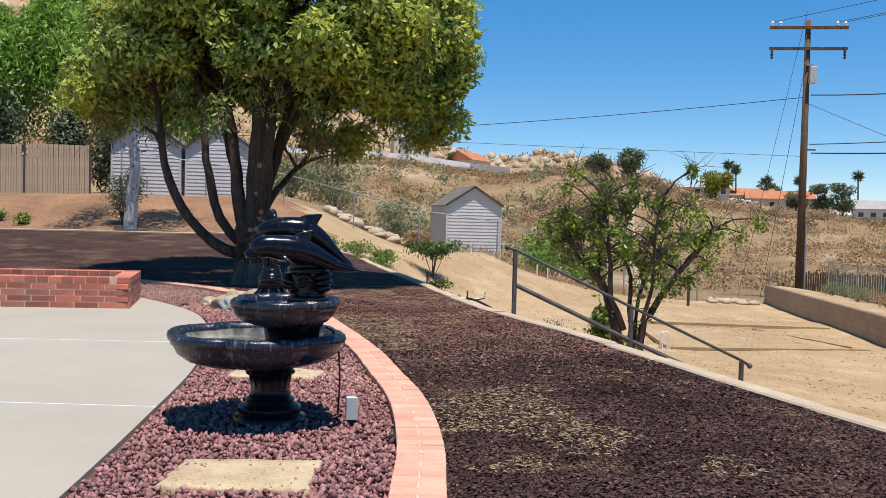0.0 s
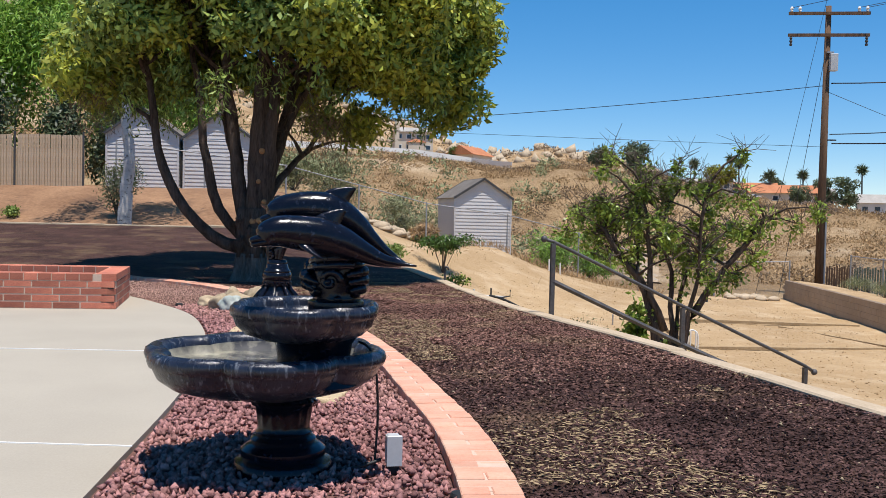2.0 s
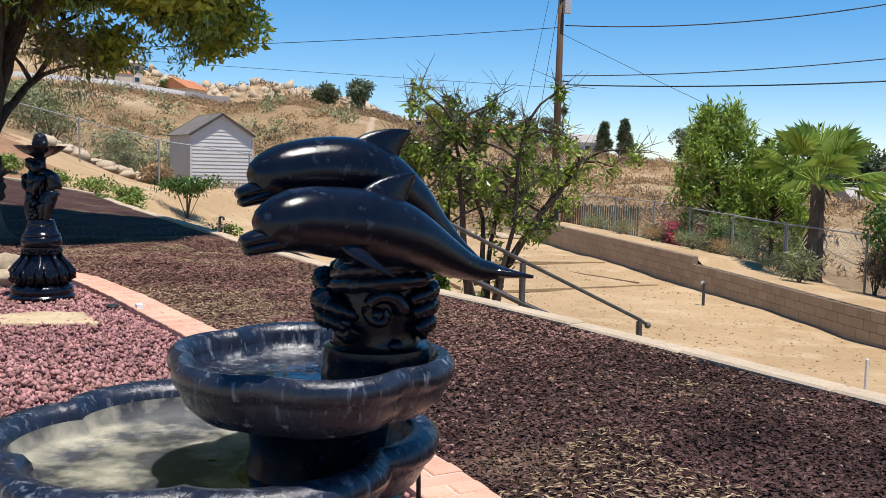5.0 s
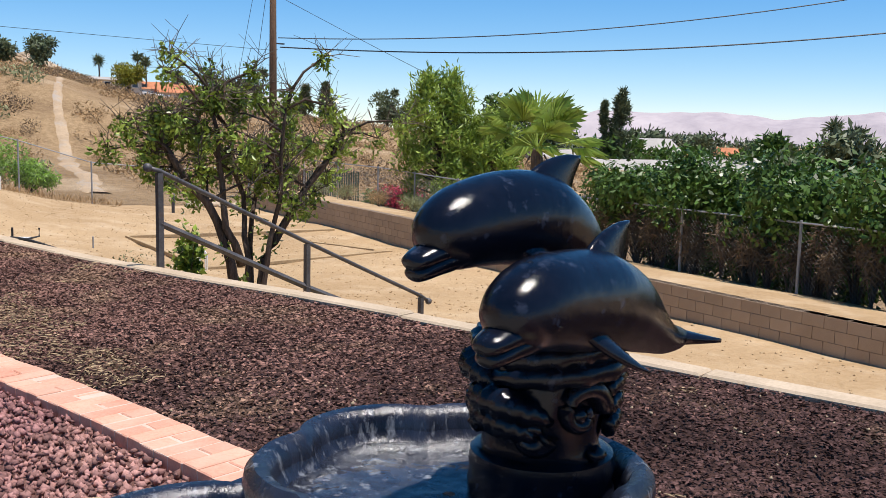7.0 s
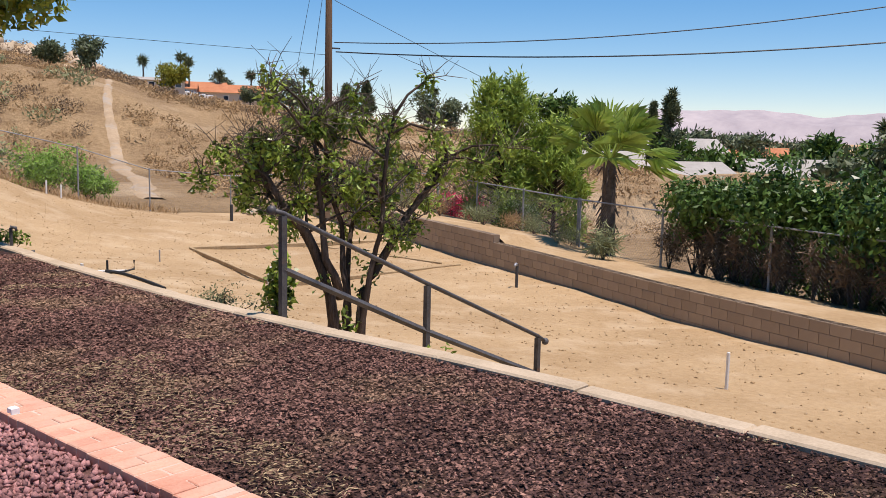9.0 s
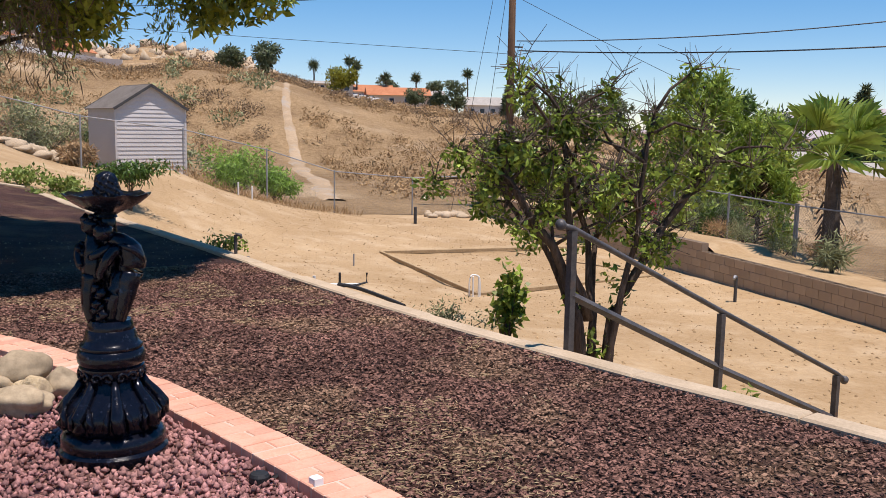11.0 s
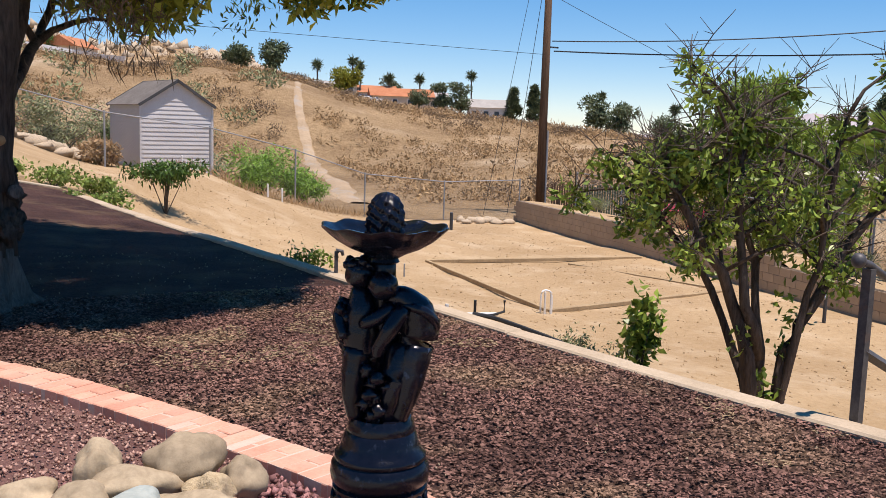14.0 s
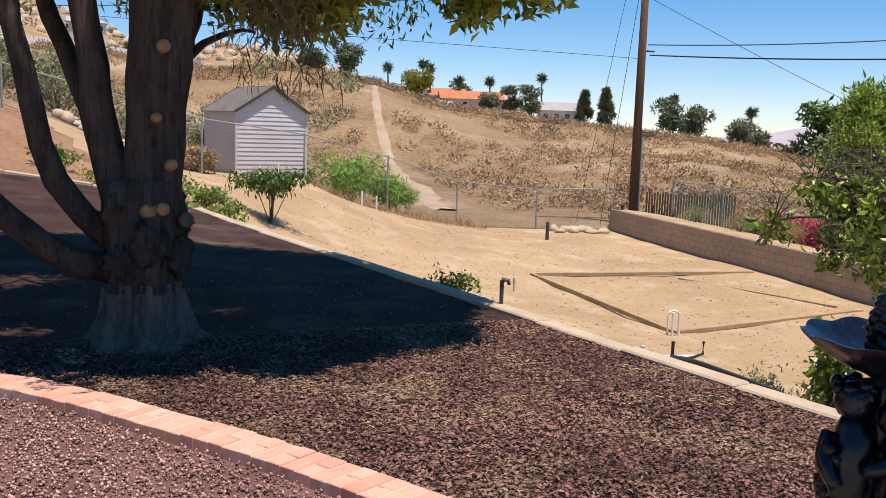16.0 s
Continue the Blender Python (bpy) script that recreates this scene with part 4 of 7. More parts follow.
def citrus():
    rng = random.Random(8)
    r = np.random.RandomState(8)
    bx, by = 3.40, 15.6
    bz = ground_z(bx, by)
    t = thing("citrus_tree", (bx, by, bz), "sparse citrus tree with several dark stems and bare twigs", "tree")
    # right and ahead as the path sees it
    ends = []
    stems = [[(-0.15, 0, -0.1), (-0.32, 0.0, 0.75), (-0.42, 0.1, 1.35), (-0.85, 0.1, 1.85), (-1.15, 0.2, 2.5)],
             [(-0.13, 0, 0.7), (-0.36, 0, 1.3), (-0.38, 0.1, 1.9), (-0.5, 0, 2.8)],
             [(-0.02, 0.1, -0.1), (0.0, 0.1, 0.6), (0.02, 0.3, 1.4), (-0.05, 0.5, 2.2), (0.1, 0.6, 2.9)],
             [(0.12, 0.0, -0.1), (0.2, 0, 0.7), (0.45, -0.1, 1.3), (0.8, -0.1, 1.75), (1.3, -0.15, 2.4)],
             [(0.1, 0.0, -0.1), (0.15, -0.1, 0.8), (0.3, -0.2, 1.6), (0.3, -0.3, 2.3), (0.4, -0.3, 2.9)],
             [(0.05, 0.15, -0.1), (0.1, 0.3, 0.7), (0.3, 0.6, 1.5), (0.7, 0.8, 2.2), (0.9, 0.9, 2.7)],
             [(-0.1, 0.1, 0.2), (-0.25, 0.5, 1.2), (-0.7, 0.8, 1.9), (-0.9, 0.9, 2.5)]]
    for s, q in zip(stems, (0.085, 0.06, 0.055, 0.08, 0.05, 0.05, 0.05)):
        g = Geo()
        c = limb(g, rng, s, q, q * 0.35, 8, 0.03)
        for _ in range(11):
            p = c[rng.randrange(len(c) // 2, len(c))]
            e = p + Vector((rng.uniform(-0.7, 0.7), rng.uniform(-0.6, 0.6), rng.uniform(-0.1, 0.5)))
            limb(g, rng, [p, (p + e) / 2 + Vector((0, 0, 0.08)), e], 0.022, 0.008, 5, 0.03)
            ends.append(e)
        ends.append(c[-1])
        part("stem", g, M_BARK, t, "", True)
    tw = Geo()
    for e in ends:
        for _ in range(7):
            d = Vector((rng.uniform(-0.5, 0.5), rng.uniform(-0.5, 0.5), rng.uniform(-0.15, 0.5))) * rng.uniform(0.4, 0.9)
            a, b = e + d * 0.5 + Vector((rng.uniform(-0.05, 0.05), 0, 0.03)), e + d
            tw.tube([e, a, b], [0.007, 0.005, 0.003], 4)
            for _ in range(2):
                f = a + Vector((rng.uniform(-0.25, 0.25), rng.uniform(-0.25, 0.25), rng.uniform(-0.05, 0.3)))
                tw.tube([a, f], [0.004, 0.0025], 3)
    tagged(part("twig_tangle", tw, M_TWIG, t, "bare dry twigs"), kind="stuff")
    lv = []
    for e in ends:
        if rng.random() < 0.9:
            q = rng.uniform(0.13, 0.27)
            n = int(135 * rng.uniform(0.4, 1.2))
            pts, d = ball_points(r, n, e + Vector((0, 0, -0.05)), (q, q, q), 0.2)
            lv.append(leaves(pts, r, 0.092, 0.042, 0.3))
    for x, z in ((-0.1, 0.5), (0.15, 0.8), (0.05, 0.35), (0.3, 1.0), (-0.35, 0.9), (0.1, 1.2)):
        pts, d = ball_points(r, 22, (x, 0, z), (0.12, 0.12, 0.2), 0.2)
        lv.append(leaves(pts, r, 0.10, 0.045, 0.3))
    part("foliage", quads("foliage", np.concatenate(lv), M_CITRUS), M_CITRUS, t, "glossy mid-green leaf clusters")


citrus()


def bush(name, at, size, material, label, category, n=900, leaf=(0.09, 0.035), seed=1, stem=None, lumps=9, droop=0.2, top=0.0, group=""):
    """A shrub: a few stems and an uneven heap of leaves."""
    rng = random.Random(seed)
    r = np.random.RandomState(seed)
    t = thing(name, at, label, category, group)
    lv, g = [], Geo()
    for i in range(lumps):
        a, q = rng.uniform(0, 6.28), rng.uniform(0, 0.62)
        c = Vector((size[0] * q * math.cos(a), size[1] * q * math.sin(a), top + size[2] * rng.uniform(0.3, 0.78)))
        w = rng.uniform(0.3, 0.5)
        pts, d = ball_points(r, max(8, n // lumps), c, (size[0] * w, size[1] * w, size[2] * w * 0.8), 0.3)
        pts = pts[pts[:, 2] > 0.01]
        lv.append(leaves(pts, r, leaf[0], leaf[1], droop, d[: len(pts)] * 0.5))
        g.tube([(rng.uniform(-0.03, 0.03), 0, -0.05), c * 0.5 + Vector((0, 0, top * 0.3)), c], [0.012 * max(1, size[2]), 0.008 * max(1, size[2]), 0.004], 5)
    part("branchwork", g, stem or M_TWIG, t)
    part("foliage", quads("foliage", np.concatenate(lv), material), material, t)
    return t


def on(x, y):
    return (x, y, ground_z(x, y))


# small plants of the yard
bush("small_tree", on(0.24, 31.0), (1.15, 0.85, 0.62), M_HEDGE, "small green sapling with a drooping crown on bare dirt", "sapling", 1700, (0.14, 0.05), 31, top=0.62, lumps=15, droop=1.0)
bush("climbing_plant", on(3.2, 17.3), (0.32, 0.3, 1.25), M_CITRUS, "tall leafy green plant growing in the dirt", "plant", 420, (0.13, 0.075), 32, lumps=12)
bush("low_shrub", on(2.45, 17.2), (0.65, 0.45, 0.48), M_SAGE, "low grey-green shrub beside the kerb", "shrub", 700, (0.06, 0.02), 33)
bush("weed_clump", on(2.75, 12.75), (0.25, 0.2, 0.35), M_CITRUS, "bright green weed clump near the stair rail", "weed", 200, (0.07, 0.03), 34)
bush("weed_clump", on(4.7, 12.6), (0.3, 0.2, 0.2), M_GRASSY, "small green weed clump on dirt", "weed", 120, (0.06, 0.025), 35)
bush("weed_clump", on(0.3, 19.9), (0.42, 0.35, 0.4), M_CITRUS, "green weed clump beside the kerb", "weed", 300, (0.07, 0.035), 36)
for i, (x, y, w) in enumerate(((-1.5, 26.8, 0.7), (-2.2, 28.6, 0.9), (-3.0, 29.0, 0.9), (-1.3, 29.2, 0.6), (-4.2, 29.4, 0.8))):
    bush("ground_cover_plant", on(x, y), (w, w * 0.8, 0.45), M_GRASSY, "low green leafy plant along the far kerb", "plant", 700, (0.09, 0.05), 40 + i, group="plants along the far kerb")
bush("round_shrub", on(-9.3, 29.2), (0.95, 0.8, 1.75), M_SAGE, "grey-green upright shrub by the pale trunk", "shrub", 2200, (0.10, 0.035), 50, lumps=14)
for i, (x, y, w, h) in enumerate(((-14.6, 29.0, 0.9, 0.5), (-16.6, 28.8, 1.2, 0.7), (-13.2, 29.2, 0.6, 0.35), (-12.2, 28.9, 0.4, 0.3))):
    bush("low_green_plant", on(x, y), (w, 0.6, h), M_GRASSY, "low green plant on the earth bank", "plant", 500, (0.09, 0.05), 60 + i, group="plants on the bank")
bush("tall_shrub", on(-15.9, 29.5), (0.9, 0.8, 2.2), M_FARTREE, "tall dark green leafy shrub on the bank", "shrub", 1600, (0.13, 0.06), 66, lumps=14)


def pale_tree():
    x, y = -8.75, 28.2
    t = thing("pale_trunk_tree", on(x, y), "tree with a whitewashed pale trunk on the bank", "tree")
    rng = random.Random(4)
    g = Geo()
    limb(g, rng, [(0, 0, -0.15), (0.02, 0, 0.9), (0.1, 0, 2.0), (-0.05, 0.05, 3.4), (0.15, 0.1, 4.8)], 0.21, 0.09, 12, 0.015)
    part("trunk", g, M_BIRCH, t, "pale flaking trunk", True)
    r = np.random.RandomState(4)
    lv = []
    for i in range(22):
        c = Vector((rng.uniform(-1.6, 1.6), rng.uniform(-1.3, 1.3), rng.uniform(4.2, 6.6)))
        g = Geo()
        limb(g, rng, [(0.1, 0.08, 3.9), (c + Vector((0, 0, 4))) / 2 * 1.0, c], 0.05, 0.012, 6, 0.03)
        if i < 6:
            part("branch", g, M_BIRCH, t, "", True)
        pts, d = ball_points(r, 240, c, (0.8, 0.8, 0.6), 0.3)
        lv.append(leaves(pts, r, 0.18, 0.05, 0.8))
    part("crown", quads("crown", np.concatenate(lv), M_WILLOW), M_WILLOW, t)


pale_tree()


def weeping_tree(at, w, h, seed, label):
    """A tall drooping tree: strings of narrow leaves from a domed crown."""
    rng = random.Random(seed)
    r = np.random.RandomState(seed)
    t = thing("weeping_tree", at, label, "tree", "weeping trees behind the fence")
    g = Geo()
    limb(g, rng, [(0, 0, -0.3), (0.1, 0, h * 0.3), (-0.1, 0.1, h * 0.65)], 0.28, 0.12, 9, 0.05)
    for i in range(7):
        a = 0.9 * i
        limb(g, rng, [(0, 0, h * 0.35), (w * 0.4 * math.cos(a), w * 0.4 * math.sin(a), h * 0.65), (w * 0.7 * math.cos(a), w * 0.7 * math.sin(a), h * 0.85)], 0.10, 0.03, 6, 0.05)
    part("trunk", g, M_BARK, t, "", True)
    lv = []
    for i in range(260):
        a, q = rng.uniform(0, 6.28), math.sqrt(rng.random())
        top = Vector((w * q * math.cos(a), w * q * math.sin(a), h * (0.62 + 0.38 * math.sqrt(1 - q * q)) + rng.uniform(-0.3, 0.3)))
        n = 120
        drop = rng.uniform(0.15, 0.55) * h * (0.5 + 0.5 * q)
        s = r.uniform(0, 1, n)
        pts = np.array(top) + np.column_stack([r.normal(size=(n, 2)) * (0.18 + 0.12 * s[:, None]), -s * drop])
        lv.append(leaves(pts, r, 0.30, 0.08, 1.0))
    part("foliage", quads("foliage", np.concatenate(lv), M_WILLOW), M_WILLOW, t, "bright green hanging leaves")


for i, (x, y, w, h) in enumerate(((-19.5, 40.0, 2.6, 8.6), (-15.6, 41.5, 2.3, 9.2), (-12.2, 42.5, 2.2, 7.2), (-23.5, 38.5, 2.6, 7.5))):
    weeping_tree((x, y, 1.8), w, h, 70 + i, "tall bright green weeping tree behind the slat fence")
for i, (x, y, h) in enumerate(((-17.5, 38.5, 4.6), (-14.6, 39.0, 4.2), (-20.5, 37.5, 4.6), (-12.6, 39.6, 3.8))):
    bush("dark_shrub", (x, y, 1.8), (1.6, 1.2, h), M_FARTREE, "dark shrub behind the slat fence", "shrub", 3200, (0.26, 0.10), 80 + i, lumps=14, group="shrubs behind the slat fence")


# ---- sheds ----
def shed(at, rz, w, d, h, ridge, label):
    """Gabled shed with lapped boards, shingle roof and dark barge trim; its gable faces -y."""
    t = thing("garden_shed", pose(*at, 0, 0, rz), label, "shed", "garden sheds")
    lap = 0.14

    def boards(u0, u1, fixed, axis_, z0, z1, out, gable=False):
        z = z0
        while z < z1 - 0.01:
            za = min(z + lap, z1)
            k0 = k1 = 1.0
            if gable:
                k0, k1 = 1 - (z - z0) / (z1 - z0), 1 - (za - z0) / (z1 - z0)
            m = (u0 + u1) / 2
            pts = [(m + (u0 - m) * k0, 0.022, z), (m + (u1 - m) * k0, 0.022, z), (m + (u1 - m) * k1, 0.004, za), (m + (u0 - m) * k1, 0.004, za),
                   (m + (u0 - m) * k0, 0, z), (m + (u1 - m) * k0, 0, z), (m + (u1 - m) * k1, 0, za), (m + (u0 - m) * k1, 0, za)]
            v = [(p[0], fixed + out * p[1], p[2]) if axis_ == "x" else (fixed + out * p[1], p[0], p[2]) for p in pts]
            part("board", Geo().add(v, [(0, 1, 2, 3), (4, 5, 1, 0), (7, 6, 2, 3), (0, 3, 7, 4), (1, 2, 6, 5)]), M_SHED, t)
            z = za

    part("core", Geo().box((0, d / 2, h / 2), (w - 0.02, d - 0.02, h)), M_SHED, t)
    for y, o in ((0, -1), (d, 1)):
        boards(-w / 2, w / 2, y, "x", 0, h, o)
        boards(-w / 2, w / 2, y, "x", h, ridge, o, True)
        g = Geo().add([(-w / 2, y - o * 0.004, h), (w / 2, y - o * 0.004, h), (0, y - o * 0.004, ridge)], [(0, 1, 2)])
        part("gable", g, M_SHED, t)
    for x, o in ((-w / 2, -1), (w / 2, 1)):
        boards(0, d, x, "y", 0, h, o)
    for s in (-1, 1):
        a = math.atan2(ridge - h, w / 2)
        ln = math.hypot(w / 2, ridge - h) + 0.12
        m = Matrix.Translation((s * (w / 4 + 0.03), d / 2, (h + ridge) / 2 + 0.01)) @ Matrix.Rotation(s * a, 4, "Y")
        rows = 9
        for k in range(rows):
            mm = m @ Matrix.Translation((ln * ((k + 0.5) / rows - 0.5), 0, 0.02)) @ Matrix.Rotation(s * 0.06, 4, "Y")
            part("shingle_course", Geo().box((0, 0, 0), (ln / rows + 0.02, d + 0.24, 0.02), 0, mm), M_SHINGLE, t, "grey shingle course")
        for y in (-0.125, d + 0.125):
            part("barge_board", Geo().box((0, 0, 0), (ln, 0.025, 0.09), 0, m @ Matrix.Translation((0, y - d / 2, 0.0))), M_TRIM, t, "dark barge trim")
    for x in (-w / 2, w / 2):
        part("corner_trim", Geo().box((x, -0.02, h / 2), (0.07, 0.03, h)), M_SHED, t)
    return t


shed((2.0, 40.85, -0.45), 13, 2.42, 2.9, 2.38, 3.15, "weathered grey lap-sided garden shed beyond the fence")
SHED_A = shed((-10.75, 36.3, 1.55), 4, 2.55, 2.6, 2.35, 3.25, "pale grey lap-sided shed behind the slat fence")
shed((-8.05, 36.6, 1.5), 3, 2.5, 2.6, 2.3, 3.2, "pale grey lap-sided shed beside its twin")

# ---- slat fence ----
slat_fence = thing("slat_fence", (0, 0, 0), "tan slat-filled fence on the earth bank", "fence")
slat_mesh = Geo().box((0, 0, 0.88), (0.075, 0.02, 1.76), 0, None, 0.003).mesh("slat", M_SLAT)
for i in range(118):
    x = -12.1 - i * 0.092
    y = 34.0 + (x + 12) * 0.02
    if abs(x + 14.35) < 0.07:
        continue
    ob = part("slat", slat_mesh, M_SLAT, slat_fence)
    ob.matrix_local = Matrix.Translation((x, y + 0.02 * (i % 2), ground_z(x, y) - 0.02))
for x in (-12.05, -14.35, -16.8, -19.3, -21.8):
    y = 34.0 + (x + 12) * 0.02
    part("post", Geo().tube([(x, y, ground_z(x, y) - 0.2), (x, y, ground_z(x, y) + 1.85)], 0.035, 8), M_TRIM, slat_fence)
part("backing", Geo().box((-17, 34.02, 2.4), (9.9, 0.02, 1.55), 0.02), M_SLAT, slat_fence)

# ---- utility pole ----
pole = thing("utility_pole", (17.2, 43.3, -2.0), "tall brown timber utility pole with two crossarms", "utility pole")
part("shaft", Geo().tube([(0, 0, -0.4), (0, 0, 6), (0, 0, 12.8)], [0.19, 0.165, 0.12], 14), M_POLE, pole, "", True)
part("conduit", Geo().tube([(0.19, -0.1, -0.2), (0.18, -0.1, 3.5)], 0.05, 8), M_STEEL, pole, "grey riser conduit")
arm_m = Matrix.Rotation(radians(-8), 4, "Z")
for z, half in ((12.45, 1.72), (11.5, 1.72)):
    part("crossarm", Geo().box((0, 0, 0), (half * 2, 0.11, 0.13), 0, arm_m @ Matrix.Translation((0, -0.16, z))), M_POLE, pole)
    for x in (-1.6, -1.25, 1.25, 1.6):
        g = Geo()
        if z > 12:
            g.lathe([(0.03, 0), (0.07, 0.05), (0.05, 0.1), (0.08, 0.15), (0.04, 0.24)], tuple(arm_m @ Vector((x, -0.16, z + 0.06))), 10)
            part("insulator", g, M_WHITE, pole, "white ceramic insulator")
        elif abs(x) > 1.3:
            g.lathe([(0.05, -0.42), (0.07, -0.36), (0.035, -0.3), (0.075, -0.22), (0.04, -0.14), (0.07, -0.08), (0.03, 0)], tuple(arm_m @ Vector((x, -0.16, z - 0.05))), 10)
            part("insulator", g, M_TRIM, pole, "dark hanging insulator")
part("equipment_box", Geo().box((0.2, -0.2, 10.3), (0.32, 0.3, 0.75), 0, None, 0.02), M_BOXGREY, pole, "pale grey equipment box")
part("box_bracket", Geo().box((0.08, -0.1, 10.75), (0.3, 0.2, 0.06)), M_STEEL, pole)
part("line_bracket", Geo().box((0.25, -0.1, 6.9), (0.5, 0.06, 0.06)), M_TRIM, pole)


def wire(a, b, sag, r, label):
    a, b = Vector(a), Vector(b)
    pts = [a.lerp(b, i / 40) - Vector((0, 0, sag * 4 * (i / 40) * (1 - i / 40))) for i in range(41)]
    tagged(part("power_line", Geo().tube(pts, r, 5), M_CABLE), label, "power line", "overhead lines")


wire((17.4, 43.2, 7.4), (52, 6, 22.9), 5.0, 0.026, "black overhead cable running from the pole")
wire((17.4, 43.2, 5.15), (52, 6, 13.9), 2.5, 0.022, "thin black overhead cable running from the pole")
wire((17.5, 43.2, 4.75), (52, 6, 10.0), 1.9, 0.028, "black overhead telephone cable from the pole")
wire((17.1, 43.3, 7.3), (-60, 70, 8.5), 2.2, 0.016, "thin overhead wire crossing the sky")
wire((17.1, 43.3, 4.6), (-60, 74, 9.0), 0.2, 0.010, "thin overhead wire above the hills")
wire((17.1, 43.2, 8.8), (14.9, 41.9, -1.9), 0.0, 0.012, "thin steel guy wire beside the pole")
wire((17.1, 43.2, 11.2), (14.0, 42.2, -1.9), 0.0, 0.010, "thin steel guy wire beside the pole")
wire((17.3, 43.2, 7.0), (40, 40, -1.5), 0.3, 0.012, "thin slack drop wire from the pole")
for x, s in ((-1.6, 0.4), (1.6, 0.4), (1.25, 0.2)):
    p = arm_m @ Vector((x, -0.16, 12.7))
    wire((17.2 + p.x, 43.3 + p.y, -2.0 + p.z), (48 + x, 14, 17.0), 0.8, 0.013, "thin overhead conductor from the crossarm")

# ---- stair rail ----
rail = thing("stair_rail", (0, 0, 0), "worn dark iron handrail with three posts descending from the kerb", "handrail")
RP = [Vector((1.20, 12.70, 0.86)), Vector((2.83, 13.04, 0.11)), Vector((4.46, 13.34, -0.63))]
u = (RP[2] - RP[0]).normalized()
for p in RP:
    foot = min(0.0 if p.x < 2 else 9, ground_z(p.x, p.y)) - 0.1
    part("post", Geo().box((p.x, p.y, (p.z + foot) / 2), (0.05, 0.05, p.z - foot), 0.2), M_RAIL, rail)
ends = [RP[0] - u * 0.12, RP[2] + u * 0.14]
part("handrail", Geo().tube([ends[0], RP[0] + Vector((0, 0, 0.02)), RP[1] + Vector((0, 0, 0.02)), RP[2] + Vector((0, 0, 0.02)), ends[1]], 0.021, 10), M_RAIL, rail, "round iron top rail", True)
for e in ends:
    part("end_cap", Geo().blob(e, (0.04, 0.04, 0.04), random.Random(2), 0.03, 10, 7), M_RAIL, rail, "", True)
low = [p - Vector((0, 0, 0.44 if i < 2 else 0.40)) for i, p in enumerate(RP)]
part("lower_bar", Geo().tube([low[0], low[1], low[2] + u * 0.02], 0.03, 4, 1.0), M_RAIL, rail, "flat lower bar")
for i in range(7):
    f = i / 6
    p = RP[0].lerp(RP[2], f) + Vector((-0.1, 0.75, 0))
    tagged(part("stair_step", Geo().box((p.x, p.y, ground_z(p.x, p.y) - 0.02), (0.5, 1.3, 0.1), 0.2, None, 0.012), M_KERB), "low concrete step set in the dirt slope", "step", "garden steps")

